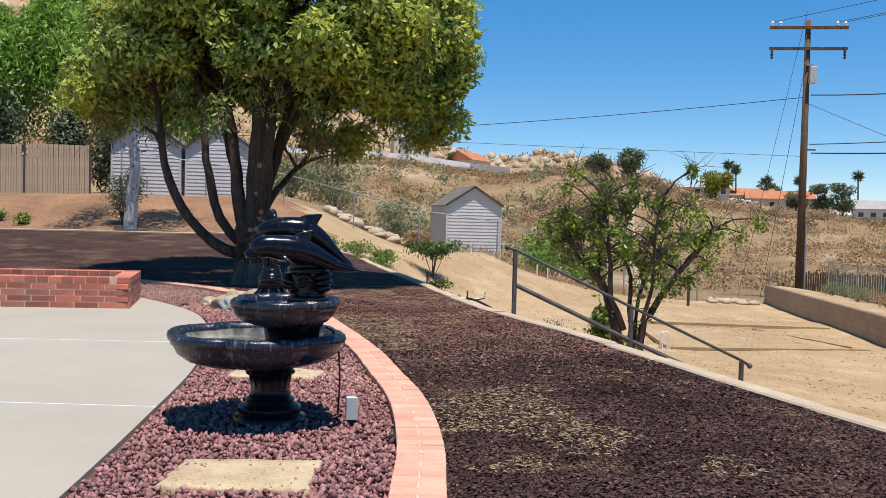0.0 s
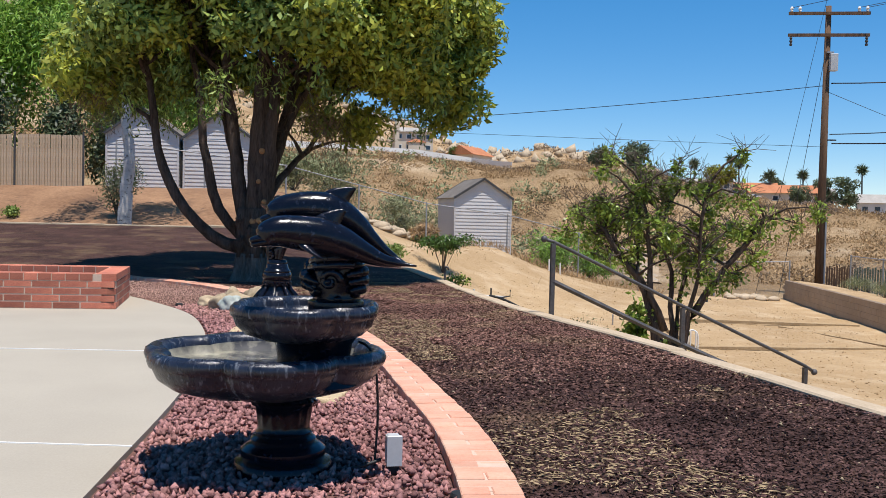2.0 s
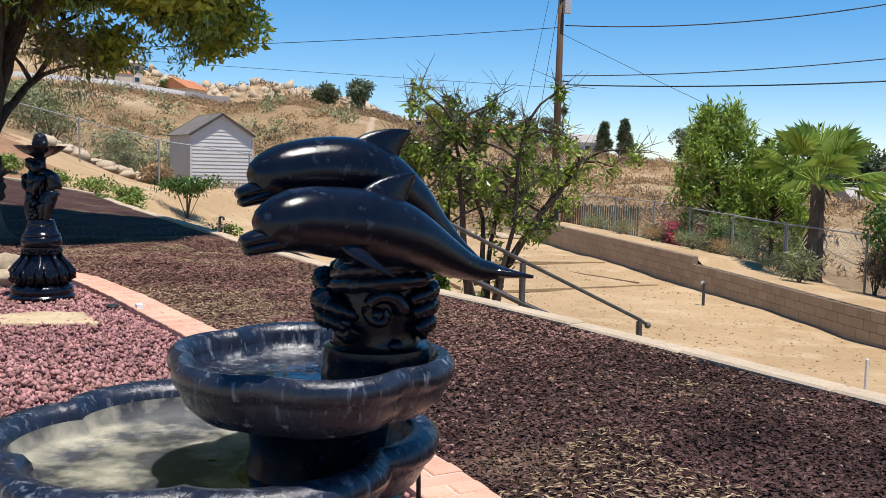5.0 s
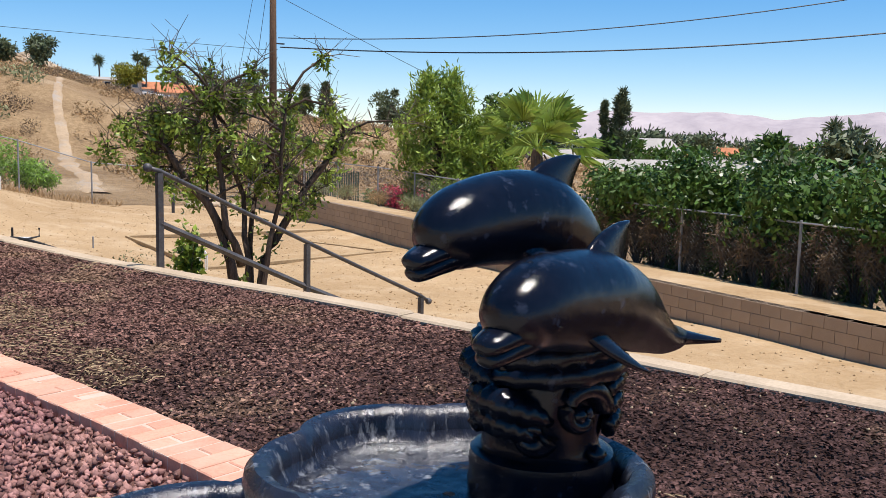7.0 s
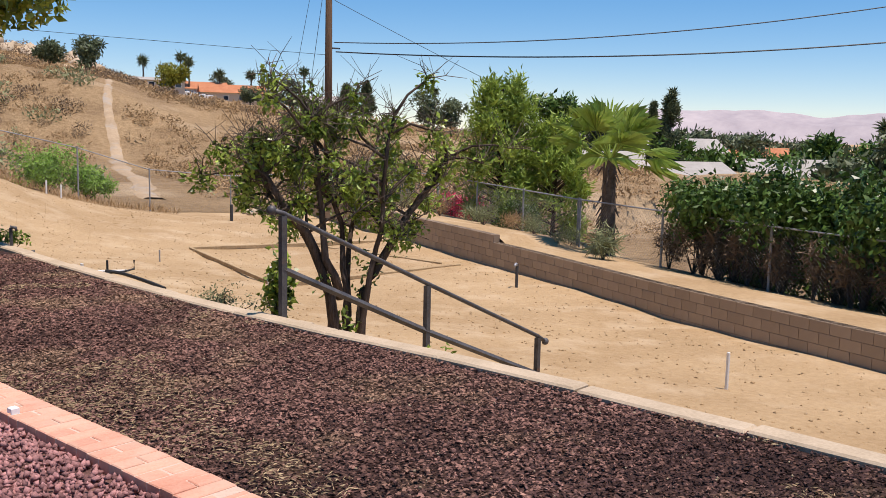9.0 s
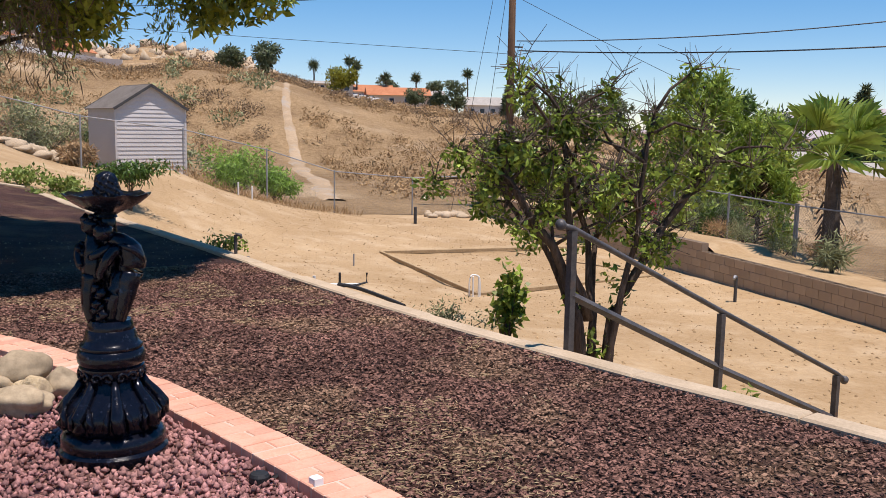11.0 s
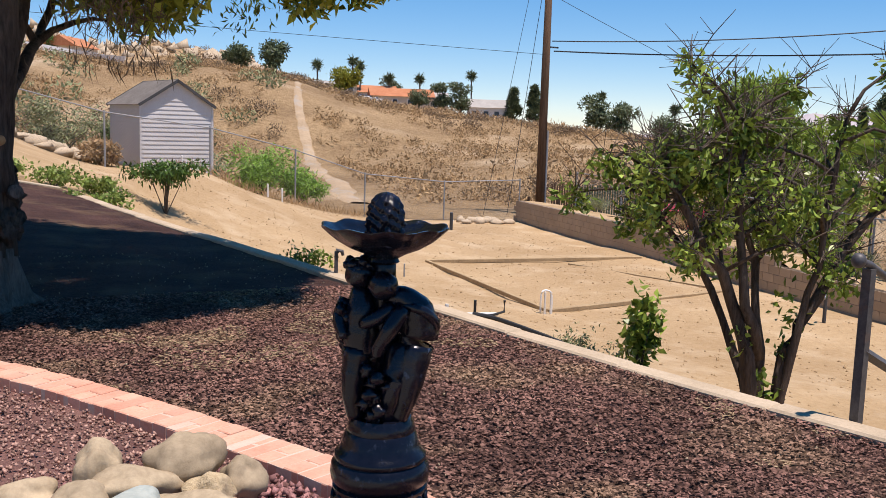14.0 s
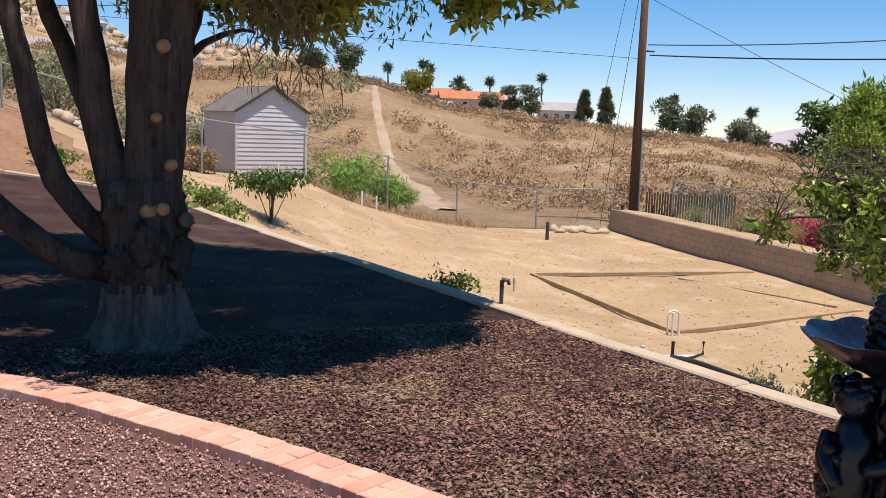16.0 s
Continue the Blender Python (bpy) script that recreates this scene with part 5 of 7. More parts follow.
# ---- dolphin fountain ----
def dolphin(ctrl, side, beak, scale=1.0):
    """A leaping dolphin figure as one shape: body with a rounded brow, beak with a mouth line, fins and fluke."""
    pts = [p for p, d in curve_points(ctrl, 0.012)]
    n = len(pts)
    g = Geo()
    prof = [(0, 0.006), (0.012, 0.024), (0.035, 0.038), (0.07, 0.048), (0.12, 0.054), (0.2, 0.059), (0.30, 0.064), (0.42, 0.066), (0.54, 0.060), (0.66, 0.047), (0.78, 0.033), (0.88, 0.023), (0.95, 0.018), (1, 0.012)]
    g.tube(pts, [along(prof, 0, i / (n - 1)) * scale for i in range(n)], 28, 1.06)
    d = [(pts[min(i + 1, n - 1)] - pts[max(i - 1, 0)]).normalized() for i in range(n)]
    upv = Vector((0, 0, 1))
    # beak: upper and lower jaw with a groove between
    back = pts[int(n * 0.10)]
    for dz, r0, tipr, cut in ((-0.004, 0.035, 0.026, 0.0), (-0.020, 0.033, 0.022, 0.005)):
        tip = beak + Vector((cut, 0, dz + 0.004))
        root = back + Vector((0, 0, dz - 0.010))
        line = [root, root.lerp(tip, 0.3), root.lerp(tip, 0.55), root.lerp(tip, 0.78), root.lerp(tip, 0.93), tip]
        g.tube(line, [r0 * 1.15, r0, r0 * 0.82, r0 * 0.70, r0 * 0.56, tipr * 0.42], 16, 0.6)

    def fin(base, out, sweep, ln, chord, thick, lean=0.0):
        """A swept fin with a rounded tip, standing on base towards out and leaning back along sweep."""
        m = 12
        nn = out.cross(sweep).normalized()
        k0 = len(g.v)
        for k in range(m + 1):
            f = k / m
            c = base + out * ln * (f * (1 - 0.12 * f)) + sweep * (ln * 0.55 * f * f + lean * f)
            w = chord * ((1 - f) ** 0.8 * 0.62 + 0.38 * math.sqrt(max(0.0, 1 - f * f))) / 2 + 0.001
            for j in range(14):
                a = 2 * math.pi * j / 14
                g.v.append(tuple(c + sweep * math.cos(a) * w + nn * math.sin(a) * thick * (0.25 + 0.75 * (1 - f))))
        for i2 in range(m):
            for j in range(14):
                g.f.append((k0 + i2 * 14 + j, k0 + i2 * 14 + (j + 1) % 14, k0 + (i2 + 1) * 14 + (j + 1) % 14, k0 + (i2 + 1) * 14 + j))
        g.f.append(tuple(k0 + m * 14 + j for j in range(14)))

    i = int(n * 0.44)
    upn = (upv - d[i] * upv.dot(d[i])).normalized()
    fin(pts[i] + upn * 0.045, upn, d[i], 0.094, 0.125, 0.017, 0.012)
    for s, ln in ((1, 0.085), (-1, 0.10)):
        i = int(n * 0.29)
        out = (side * s * 0.72 - upv * 0.70).normalized()
        fin(pts[i] + out * 0.045, out, d[i], ln, 0.062, 0.012, 0.02)
    tail = pts[-2]
    for s in (1, -1):
        fin(tail, (side * s + d[-1] * 0.35).normalized(), d[-1], 0.062, 0.07, 0.014, 0.01)
    for s in (-1, 1):
        e = pts[int(n * 0.10)] + side * s * 0.047 + Vector((0.006, 0, -0.012))
        g.blob(e, (0.008, 0.005, 0.006), random.Random(1), 0.02, 8, 6)
    i = int(n * 0.13)
    g.tube([pts[i] + upv * 0.0555 * scale - d[i] * 0.008, pts[i] + upv * 0.058 * scale, pts[i] + upv * 0.0565 * scale + d[i] * 0.01], [0.003, 0.007, 0.003], 8, 0.4)
    return g


FB = Vector((-0.885, 6.02, 0.0))
fountain = thing("dolphin_fountain", FB, "black two-bowl garden fountain topped by leaping dolphins", "fountain")


def rel(x, y, z):
    return Vector((x, y, z)) - FB


flutes = lambda a, k, r: 1 + (0.045 * math.cos(14 * a) if 0.3 < k < 0.66 else 0.0)
part("base", Geo().lathe([(0.205, -0.03), (0.222, -0.01), (0.226, 0.02), (0.214, 0.042), (0.18, 0.05), (0.19, 0.07), (0.188, 0.095), (0.162, 0.115), (0.14, 0.122), (0.146, 0.14), (0.128, 0.155)], n=48), M_BLACK, fountain, "round stepped black base", True, 40)
part("pedestal", Geo().lathe([(0.120, 0.15), (0.126, 0.17), (0.118, 0.18), (0.116, 0.20), (0.118, 0.245), (0.124, 0.285), (0.140, 0.295), (0.145, 0.308), (0.132, 0.318), (0.150, 0.335), (0.175, 0.36), (0.18, 0.38)], n=84, lobes=flutes), M_BLACK, fountain, "fluted black pedestal", True, 50)


def shell(amp, k, ph):
    return lambda a, f, r: 1 + amp * (abs(math.cos(k * (a + ph) / 2)) ** 0.6 - 0.5) * min(1.0, r / 0.25)


def bowl(name, c, r, z0, z1, ph, squash, label):
    g = Geo()
    h = z1 - z0
    out = [(r * 0.3, z0), (r * 0.58, z0 + h * 0.07), (r * 0.80, z0 + h * 0.24), (r * 0.92, z0 + h * 0.46), (r * 0.955, z0 + h * 0.64), (r * 0.962, z0 + h * 0.70), (r * 0.99, z0 + h * 0.73), (r * 1.005, z0 + h * 0.84), (r * 0.995, z0 + h * 0.95), (r * 0.95, z1 + 0.006), (r * 0.89, z1 + 0.002), (r * 0.855, z1 - 0.018), (r * 0.845, z1 - 0.035)]
    g.lathe(out, c, 96, shell(0.14, 6, ph))
    g.v = [(c[0] + (x - c[0]) * squash[0], c[1] + (y - c[1]) * squash[1], z) for x, y, z in g.v]
    g.f.pop()
    ob = part(name, g, M_BOWL, fountain, label, True, 55)
    q = Geo()
    q.lathe([(r * 0.845, z1 - 0.035), (r * 0.82, z1 - h * 0.33), (r * 0.70, z1 - h * 0.45), (r * 0.4, z1 - h * 0.52), (0.01, z1 - h * 0.54)], c, 96, shell(0.14, 6, ph))
    q.v = [(c[0] + (x - c[0]) * squash[0], c[1] + (y - c[1]) * squash[1], z) for x, y, z in q.v]
    q.f = [tuple(reversed(f)) for f in q.f[:-2]]
    part("lining", q, M_SCALE if r > 0.4 else M_BOWL, ob, "lime-streaked inner face", True)
    w = Geo()
    wr = r * 0.82
    w.lathe([(wr, z1 - h * 0.34), (wr * 0.5, z1 - h * 0.34), (0.01, z1 - h * 0.34)], c, 96, shell(0.14, 6, ph))
    w.v = [(c[0] + (x - c[0]) * squash[0], c[1] + (y - c[1]) * squash[1], z) for x, y, z in w.v]
    w.f = w.f[:-2]
    wo = part("water", w, M_WATER, ob, "clear shallow water", True)
    wo.visible_shadow = False
    return ob


LB, UB, RK = rel(-0.965, 5.98, 0), rel(-0.765, 5.80, 0), rel(-0.632, 5.73, 0)
bowl("lower_bowl", (LB.x, LB.y, 0), 0.505, 0.345, 0.552, 0.2, (1.0, 0.96), "wide scalloped black lower bowl")
part("bowl_neck", Geo().lathe([(0.20, 0.42), (0.17, 0.47), (0.155, 0.53), (0.165, 0.59), (0.19, 0.63), (0.2, 0.65)], (UB.x + 0.03, UB.y + 0.05, 0), 32), M_BLACK, fountain, "", True, 50)
bowl("upper_bowl", (UB.x, UB.y, 0), 0.308, 0.605, 0.765, 0.5, (0.98, 1.04), "smaller scalloped black upper bowl")
rng = random.Random(17)
part("plinth", Geo().lathe([(0.118, 0.68), (0.12, 0.735), (0.116, 0.745), (0.119, 0.765), (0.116, 0.785), (0.106, 0.79)], (RK.x, RK.y, 0), 40), M_BLACK, fountain, "round plinth in the upper bowl", True, 50)
g = Geo()
g.lathe([(0.100, 0.785), (0.094, 0.80), (0.098, 0.83), (0.104, 0.88), (0.104, 0.92), (0.096, 0.96), (0.075, 0.99), (0.03, 1.005)], (RK.x, RK.y, 0), 40, lobes=lambda a, k, r: 1 + 0.05 * math.sin(3 * a + 5 * k) + 0.03 * math.sin(7 * a - 4 * k))


def wave_band(a0, a1, z0, z1, thick, lift):
    """One curling band of the sculpted wave, with a knobbly crest."""
    pts, rad = [], []
    for k in range(25):
        f = k / 24
        a = a0 + (a1 - a0) * f
        q = 0.104 + lift * math.sin(math.pi * f)
        pts.append((RK.x + q * math.cos(a), RK.y + q * math.sin(a), z0 + (z1 - z0) * f + 0.014 * math.sin(math.pi * f)))
        rad.append(thick * (0.35 + 0.65 * math.sin(math.pi * min(1, f * 0.9 + 0.1))) * (1 + 0.16 * math.sin(k * 2.1)))
    g.tube(pts, rad, 9)


for a0, a1, z0, z1, th, li in ((-2.9, -0.2, 0.945, 0.965, 0.017, 0.010), (-3.2, 0.2, 0.915, 0.935, 0.016, 0.016), (-2.5, 0.5, 0.975, 0.975, 0.015, -0.004), (-3.5, -2.2, 0.885, 0.86, 0.021, 0.022), (-3.3, -2.4, 0.855, 0.83, 0.018, 0.020),
                            (-1.1, 0.6, 0.895, 0.90, 0.017, 0.012), (-1.0, 0.7, 0.865, 0.86, 0.018, 0.010), (-0.9, 0.2, 0.83, 0.82, 0.016, 0.008), (0.4, 2.6, 0.94, 0.95, 0.018, 0.012), (0.6, 3.0, 0.89, 0.91, 0.018, 0.014), (0.5, 2.8, 0.84, 0.85, 0.018, 0.012), (2.4, 3.3, 0.93, 0.90, 0.018, 0.016)):
    wave_band(a0, a1, z0, z1, th * 1.25, li)
for a0, zc, q0, turn in ((-1.72, 0.872, 0.046, 1), (-0.55, 0.825, 0.022, 1), (2.0, 0.87, 0.042, -1), (-2.45, 0.84, 0.024, -1)):      # spiral curls on the wave face
    pts = []
    for k in range(26):
        f = k / 25
        th, q = turn * 7.0 * f, q0 * (1 - 0.85 * f)
        a = a0 + q * math.cos(th) / 0.11
        pts.append((RK.x + 0.108 * math.cos(a), RK.y + 0.108 * math.sin(a), zc + q * math.sin(th)))
    g.tube(pts, [0.019 - 0.011 * k / 25 for k in range(26)], 7)
for k in range(14):      # foam knobs
    a, z = rng.uniform(-3.1, 3.1), rng.uniform(0.80, 0.93)
    g.blob((RK.x + 0.106 * math.cos(a), RK.y + 0.106 * math.sin(a), z), (0.016, 0.016, 0.014), rng, 0.2, 8, 6)
part("wave_rockwork", g, M_BLACK, fountain, "sculpted black wave rockwork", True)
side = Vector((-0.27, 0.96, 0)).normalized()
part("dolphin_figure", dolphin([rel(-0.92, 5.504, 1.042), rel(-0.89, 5.513, 1.06), rel(-0.835, 5.53, 1.073), rel(-0.76, 5.555, 1.067), rel(-0.68, 5.579, 1.056), rel(-0.6, 5.602, 1.032), rel(-0.515, 5.628, 0.993), rel(-0.44, 5.65, 0.962), rel(-0.36, 5.676, 0.948)], side, rel(-0.952, 5.496, 1.034), 1.05), M_BLACK, fountain, "glossy black leaping dolphin figure", True)
part("dolphin_figure", dolphin([rel(-0.912, 5.673, 1.126), rel(-0.88, 5.68, 1.146), rel(-0.83, 5.69, 1.161), rel(-0.745, 5.706, 1.167), rel(-0.66, 5.722, 1.156), rel(-0.57, 5.741, 1.105), rel(-0.5, 5.755, 1.045), rel(-0.43, 5.768, 0.988), rel(-0.375, 5.78, 0.955)], side, rel(-0.943, 5.667, 1.114), 1.05), M_BLACK, fountain, "glossy black leaping dolphin figure", True)

# power cord and outlet
cord = [(-0.55, 5.95, 0.585), (-0.50, 5.93, 0.56), (-0.47, 5.93, 0.46), (-0.46, 5.95, 0.25), (-0.47, 5.97, 0.06), (-0.47, 5.98, 0.015)]
part("power_cord", Geo().tube([p for p, d in curve_points([Vector(c) - FB for c in cord], 0.03)], 0.006, 6), M_CABLE, fountain, "thin black power cord", True)
outlet = thing("outdoor_outlet", pose(-0.39, 5.98, 0.0, 0, 0, 12), "grey weatherproof outdoor outlet on a stub post", "outlet")
part("body", Geo().box((0, 0, 0.105), (0.062, 0.06, 0.13), 0, None, 0.008), M_BOXGREY, outlet)
part("cover", Geo().box((0, -0.036, 0.105), (0.068, 0.016, 0.135), 0, None, 0.004), M_BOXGREY, outlet, "hinged cover")
part("stub", Geo().box((0, 0, 0.01), (0.05, 0.05, 0.08)), M_CABLE, outlet, "black stub post")
part("conduit", Geo().tube([p for p, d in curve_points([(-0.30, 0.06, 0.015), (-0.2, 0.0, 0.02), (-0.1, -0.02, 0.05), (-0.03, 0.0, 0.07)], 0.03)], 0.008, 6), M_CABLE, outlet, "black flexible conduit", True)

# ---- statue fountain ----
CB = Vector((-1.855, 11.82, 0.0))
birdbath = thing("statue_fountain", CB, "glossy black pedestal fountain with two child figures under a shell bowl", "fountain")
part("foot", Geo().lathe([(0.235, -0.03), (0.244, 0.0), (0.246, 0.04), (0.232, 0.055), (0.238, 0.075), (0.236, 0.105), (0.22, 0.125), (0.19, 0.135)], n=48), M_BLACK, birdbath, "", True, 45)
g = Geo().lathe([(0.19, 0.125), (0.205, 0.15), (0.215, 0.19), (0.21, 0.23), (0.18, 0.27), (0.145, 0.31), (0.125, 0.345), (0.122, 0.38)], n=64, lobes=lambda a, k, r: 1 + 0.05 * math.cos(8 * a) * (1 - k))
part("flared_base", g, M_BLACK, birdbath, "flared lobed base", True)
for i in range(8):
    g = Geo()
    a = math.pi / 4 * i
    c0 = Vector((math.cos(a), math.sin(a), 0))
    t0 = Vector((-math.sin(a), math.cos(a), 0))
    g.tube([c0 * 0.128 + Vector((0, 0, 0.375)), c0 * 0.15 + Vector((0, 0, 0.33)), c0 * 0.19 + Vector((0, 0, 0.28)), c0 * 0.222 + Vector((0, 0, 0.23)), c0 * 0.225 + Vector((0, 0, 0.18)), c0 * 0.205 + Vector((0, 0, 0.145))], [0.018, 0.021, 0.027, 0.034, 0.032, 0.02], 10)
    for s in (-1, 1):      # curled leaf edges
        g.tube([c0 * 0.20 + t0 * s * 0.034 + Vector((0, 0, 0.27)), c0 * 0.222 + t0 * s * 0.05 + Vector((0, 0, 0.225)), c0 * 0.215 + t0 * s * 0.056 + Vector((0, 0, 0.18)), c0 * 0.20 + t0 * s * 0.04 + Vector((0, 0, 0.155))], [0.008, 0.014, 0.016, 0.010], 8)
    part("scroll", g, M_BLACK, birdbath, "leafy scroll ornament", True)
    b = a + math.pi / 8
    c1, t1 = Vector((math.cos(b), math.sin(b), 0)), Vector((-math.sin(b), math.cos(b), 0))
    g = Geo()
    for s in (-1, 1):
        pts = []
        for k in range(20):
            f = k / 19
            th, q = 6.5 * f, 0.026 * (1 - 0.8 * f)
            pts.append(c1 * (0.139 + 0.006 * f) + t1 * s * (0.027 - q * math.cos(th)) + Vector((0, 0, 0.392 + q * math.sin(th))))
        g.tube(pts, [0.0085 - 0.003 * k / 19 for k in range(20)], 7)
    part("volute", g, M_BLACK, birdbath, "paired volute of the capital", True)

g = Geo().lathe([(0.12, 0.365), (0.132, 0.375), (0.134, 0.40), (0.146, 0.415), (0.146, 0.43), (0.138, 0.435), (0.15, 0.45), (0.154, 0.475), (0.150, 0.50), (0.138, 0.512), (0.143, 0.522), (0.140, 0.533), (0.128, 0.54), (0.118, 0.565), (0.110, 0.595), (0.104, 0.602), (0.106, 0.612), (0.10, 0.63), (0.092, 0.645)], n=48)
part("drum", g, M_BLACK, birdbath, "banded round drum", True, 50)
g = Geo()
# one child upright, the other leaning in with an arm across; x runs along the pair
for line, rad in (([(-0.072, -0.03, 0.64), (-0.085, -0.035, 0.74), (-0.072, -0.01, 0.86)], [0.026, 0.036, 0.047]), ([(-0.03, 0.03, 0.64), (-0.04, 0.02, 0.75), (-0.045, 0.02, 0.86)], [0.026, 0.034, 0.045]),
                  ([(-0.06, 0.0, 0.83), (-0.068, 0.0, 0.89), (-0.066, 0.0, 0.96), (-0.066, 0.0, 1.01), (-0.07, -0.004, 1.045)], [0.05, 0.060, 0.056, 0.05, 0.026]),
                  ([(0.055, -0.035, 0.64), (0.085, -0.03, 0.75), (0.10, 0.0, 0.87)], [0.026, 0.042, 0.056]), ([(0.02, -0.04, 0.64), (0.04, -0.045, 0.75), (0.06, 0.0, 0.87)], [0.024, 0.036, 0.048]),
                  ([(0.085, 0.005, 0.85), (0.108, 0.01, 0.90), (0.098, 0.0, 0.965), (0.06, -0.02, 1.01), (0.02, -0.045, 1.035)], [0.056, 0.062, 0.060, 0.048, 0.026]),
                  ([(0.065, -0.06, 0.99), (0.03, -0.088, 0.93), (-0.005, -0.082, 0.87), (-0.015, -0.07, 0.82)], [0.026, 0.027, 0.021, 0.017]),
                  ([(0.03, -0.05, 0.99), (-0.02, -0.075, 0.955), (-0.07, -0.06, 0.935)], [0.024, 0.022, 0.016]),
                  ([(-0.115, 0.0, 1.0), (-0.13, -0.03, 0.94), (-0.10, -0.06, 0.88)], [0.022, 0.021, 0.016]),
                  ([(0.06, -0.05, 1.0), (0.12, -0.045, 0.985), (0.158, -0.01, 0.94), (0.15, 0.02, 0.89)], [0.012, 0.017, 0.018, 0.012])):
    c = [p for p, d in curve_points(line, 0.018)]
    g.tube(c, [along(list(zip([i / (len(rad) - 1) for i in range(len(rad))], rad)), 0, k / (len(c) - 1)) * (1 + 0.03 * math.sin(k * 1.9)) for k in range(len(c))], 14)
g.blob((-0.075, -0.012, 1.083), (0.043, 0.046, 0.046), random.Random(4), 0.07, 16, 12)
g.blob((0.006, -0.062, 1.058), (0.045, 0.045, 0.043), random.Random(6), 0.06, 16, 12)
for k in range(12):      # curls of hair
    a = 2.4 * k
    g.blob((-0.075 + 0.034 * math.cos(a), -0.004 + 0.034 * math.sin(a), 1.098 + 0.0022 * k), (0.017, 0.017, 0.015), random.Random(k), 0.25, 8, 6)
for k in range(10):      # gathered cloth and flowers
    q = random.Random(k + 40)
    g.blob((q.uniform(-0.045, 0.03), -0.06 - 0.01 * (k % 3), 0.645 + 0.017 * k), (0.022, 0.02, 0.02), q, 0.35, 9, 7)
    g.blob((-0.118 + 0.008 * math.sin(k * 2), 0.01 - 0.004 * k, 0.86 + 0.013 * k), (0.019, 0.026, 0.021), q, 0.3, 9, 7)
g.tube([(0, 0.03, 0.63), (0, 0.03, 0.95), (-0.002, 0.012, 1.08), (0, 0.0, 1.16)], [0.045, 0.045, 0.036, 0.034], 14)
turn = Matrix.Rotation(radians(-28.7), 4, "Z")
g.v = [tuple(turn @ Vector(v)) for v in g.v]
part("figure", g, M_BLACK, birdbath, "two plain child figures in glossy black", True)
g = Geo()
scal = lambda a, k, r: 1 + (0.05 * abs(math.cos(5 * a)) - 0.03) * min(1, r / 0.15)
g.lathe([(0.034, 1.115), (0.045, 1.122), (0.04, 1.132), (0.062, 1.145), (0.105, 1.162), (0.145, 1.185), (0.172, 1.207), (0.190, 1.224), (0.192, 1.229), (0.184, 1.229), (0.165, 1.214), (0.12, 1.19), (0.06, 1.18), (0.02, 1.18)], (0, 0, 0), 120, scal)
g.v = [(x, y, z + 0.004 * math.cos(10 * math.atan2(y, x)) * smooth01(0.12, 0.19, math.hypot(x, y))) for x, y, z in g.v]
part("shell_bowl", g, M_BLACK, birdbath, "fluted shell bowl", True, 55)
bumps = lambda a, k, r: 1 + 0.10 * math.sin(6 * a + 9 * k) * math.sin(24 * k) + 0.07 * math.sin(11 * a - 17 * k)
cone = [(1.18, 0.052), (1.20, 0.056), (1.215, 0.053), (1.245, 0.056), (1.275, 0.051), (1.29, 0.047), (1.305, 0.042), (1.318, 0.032), (1.327, 0.018), (1.331, 0.002)]
part("finial", Geo().lathe([(along(cone, 0, 1.18 + 0.151 * k / 44), 1.18 + 0.151 * k / 44) for k in range(45)], n=56, lobes=bumps), M_BLACK, birdbath, "lumpy pine-cone finial", True)

# ---- rocks, stepping stones, small lights ----
def rock(at, size, rz, seed, material, label):
    rng = random.Random(seed)
    g = Geo().blob((0, 0, 0), size, rng, 0.19, 36, 24, rz, 1.3)
    off = Vector((seed * 3.1, seed * 1.7, 0))
    g.v = [tuple(Vector(p) * (1 + 0.05 * noise.noise(Vector(p) * 22 + off) + 0.025 * noise.noise(Vector(p) * 55 + off))) for p in g.v]
    tagged(new("rock", g.mesh("rock", material, True)), label, "rock", "rock pile").location = (at[0], at[1], size[2] * 0.78 + at[2])


for i, (x, y, z, sx, sy, sz, a, m) in enumerate((
        (-2.68, 12.78, 0, 0.13, 0.10, 0.10, 0.3, 0), (-2.58, 13.05, 0.02, 0.11, 0.09, 0.12, 0.8, 0), (-2.50, 12.62, 0, 0.13, 0.11, 0.10, 0.2, 1),
        (-2.25, 12.98, 0.03, 0.17, 0.12, 0.13, 0.4, 0), (-2.26, 12.60, 0, 0.18, 0.09, 0.09, -0.5, 0), (-2.20, 12.78, 0, 0.10, 0.08, 0.09, 0.1, 2),
        (-2.04, 12.90, 0, 0.10, 0.09, 0.09, 0.9, 0), (-2.48, 12.86, 0.03, 0.18, 0.12, 0.09, 0.1, 0), (-2.85, 12.98, 0, 0.12, 0.10, 0.08, 0.0, 0))):
    rock((x, y, z), (sx, sy, sz), a, 90 + i, (M_ROCK, M_ROCK_B, M_STONE)[m], ("rounded tan river rock in a pile on gravel", "blue-grey river rock in a pile on gravel", "pale cream river rock in a pile on gravel")[m])


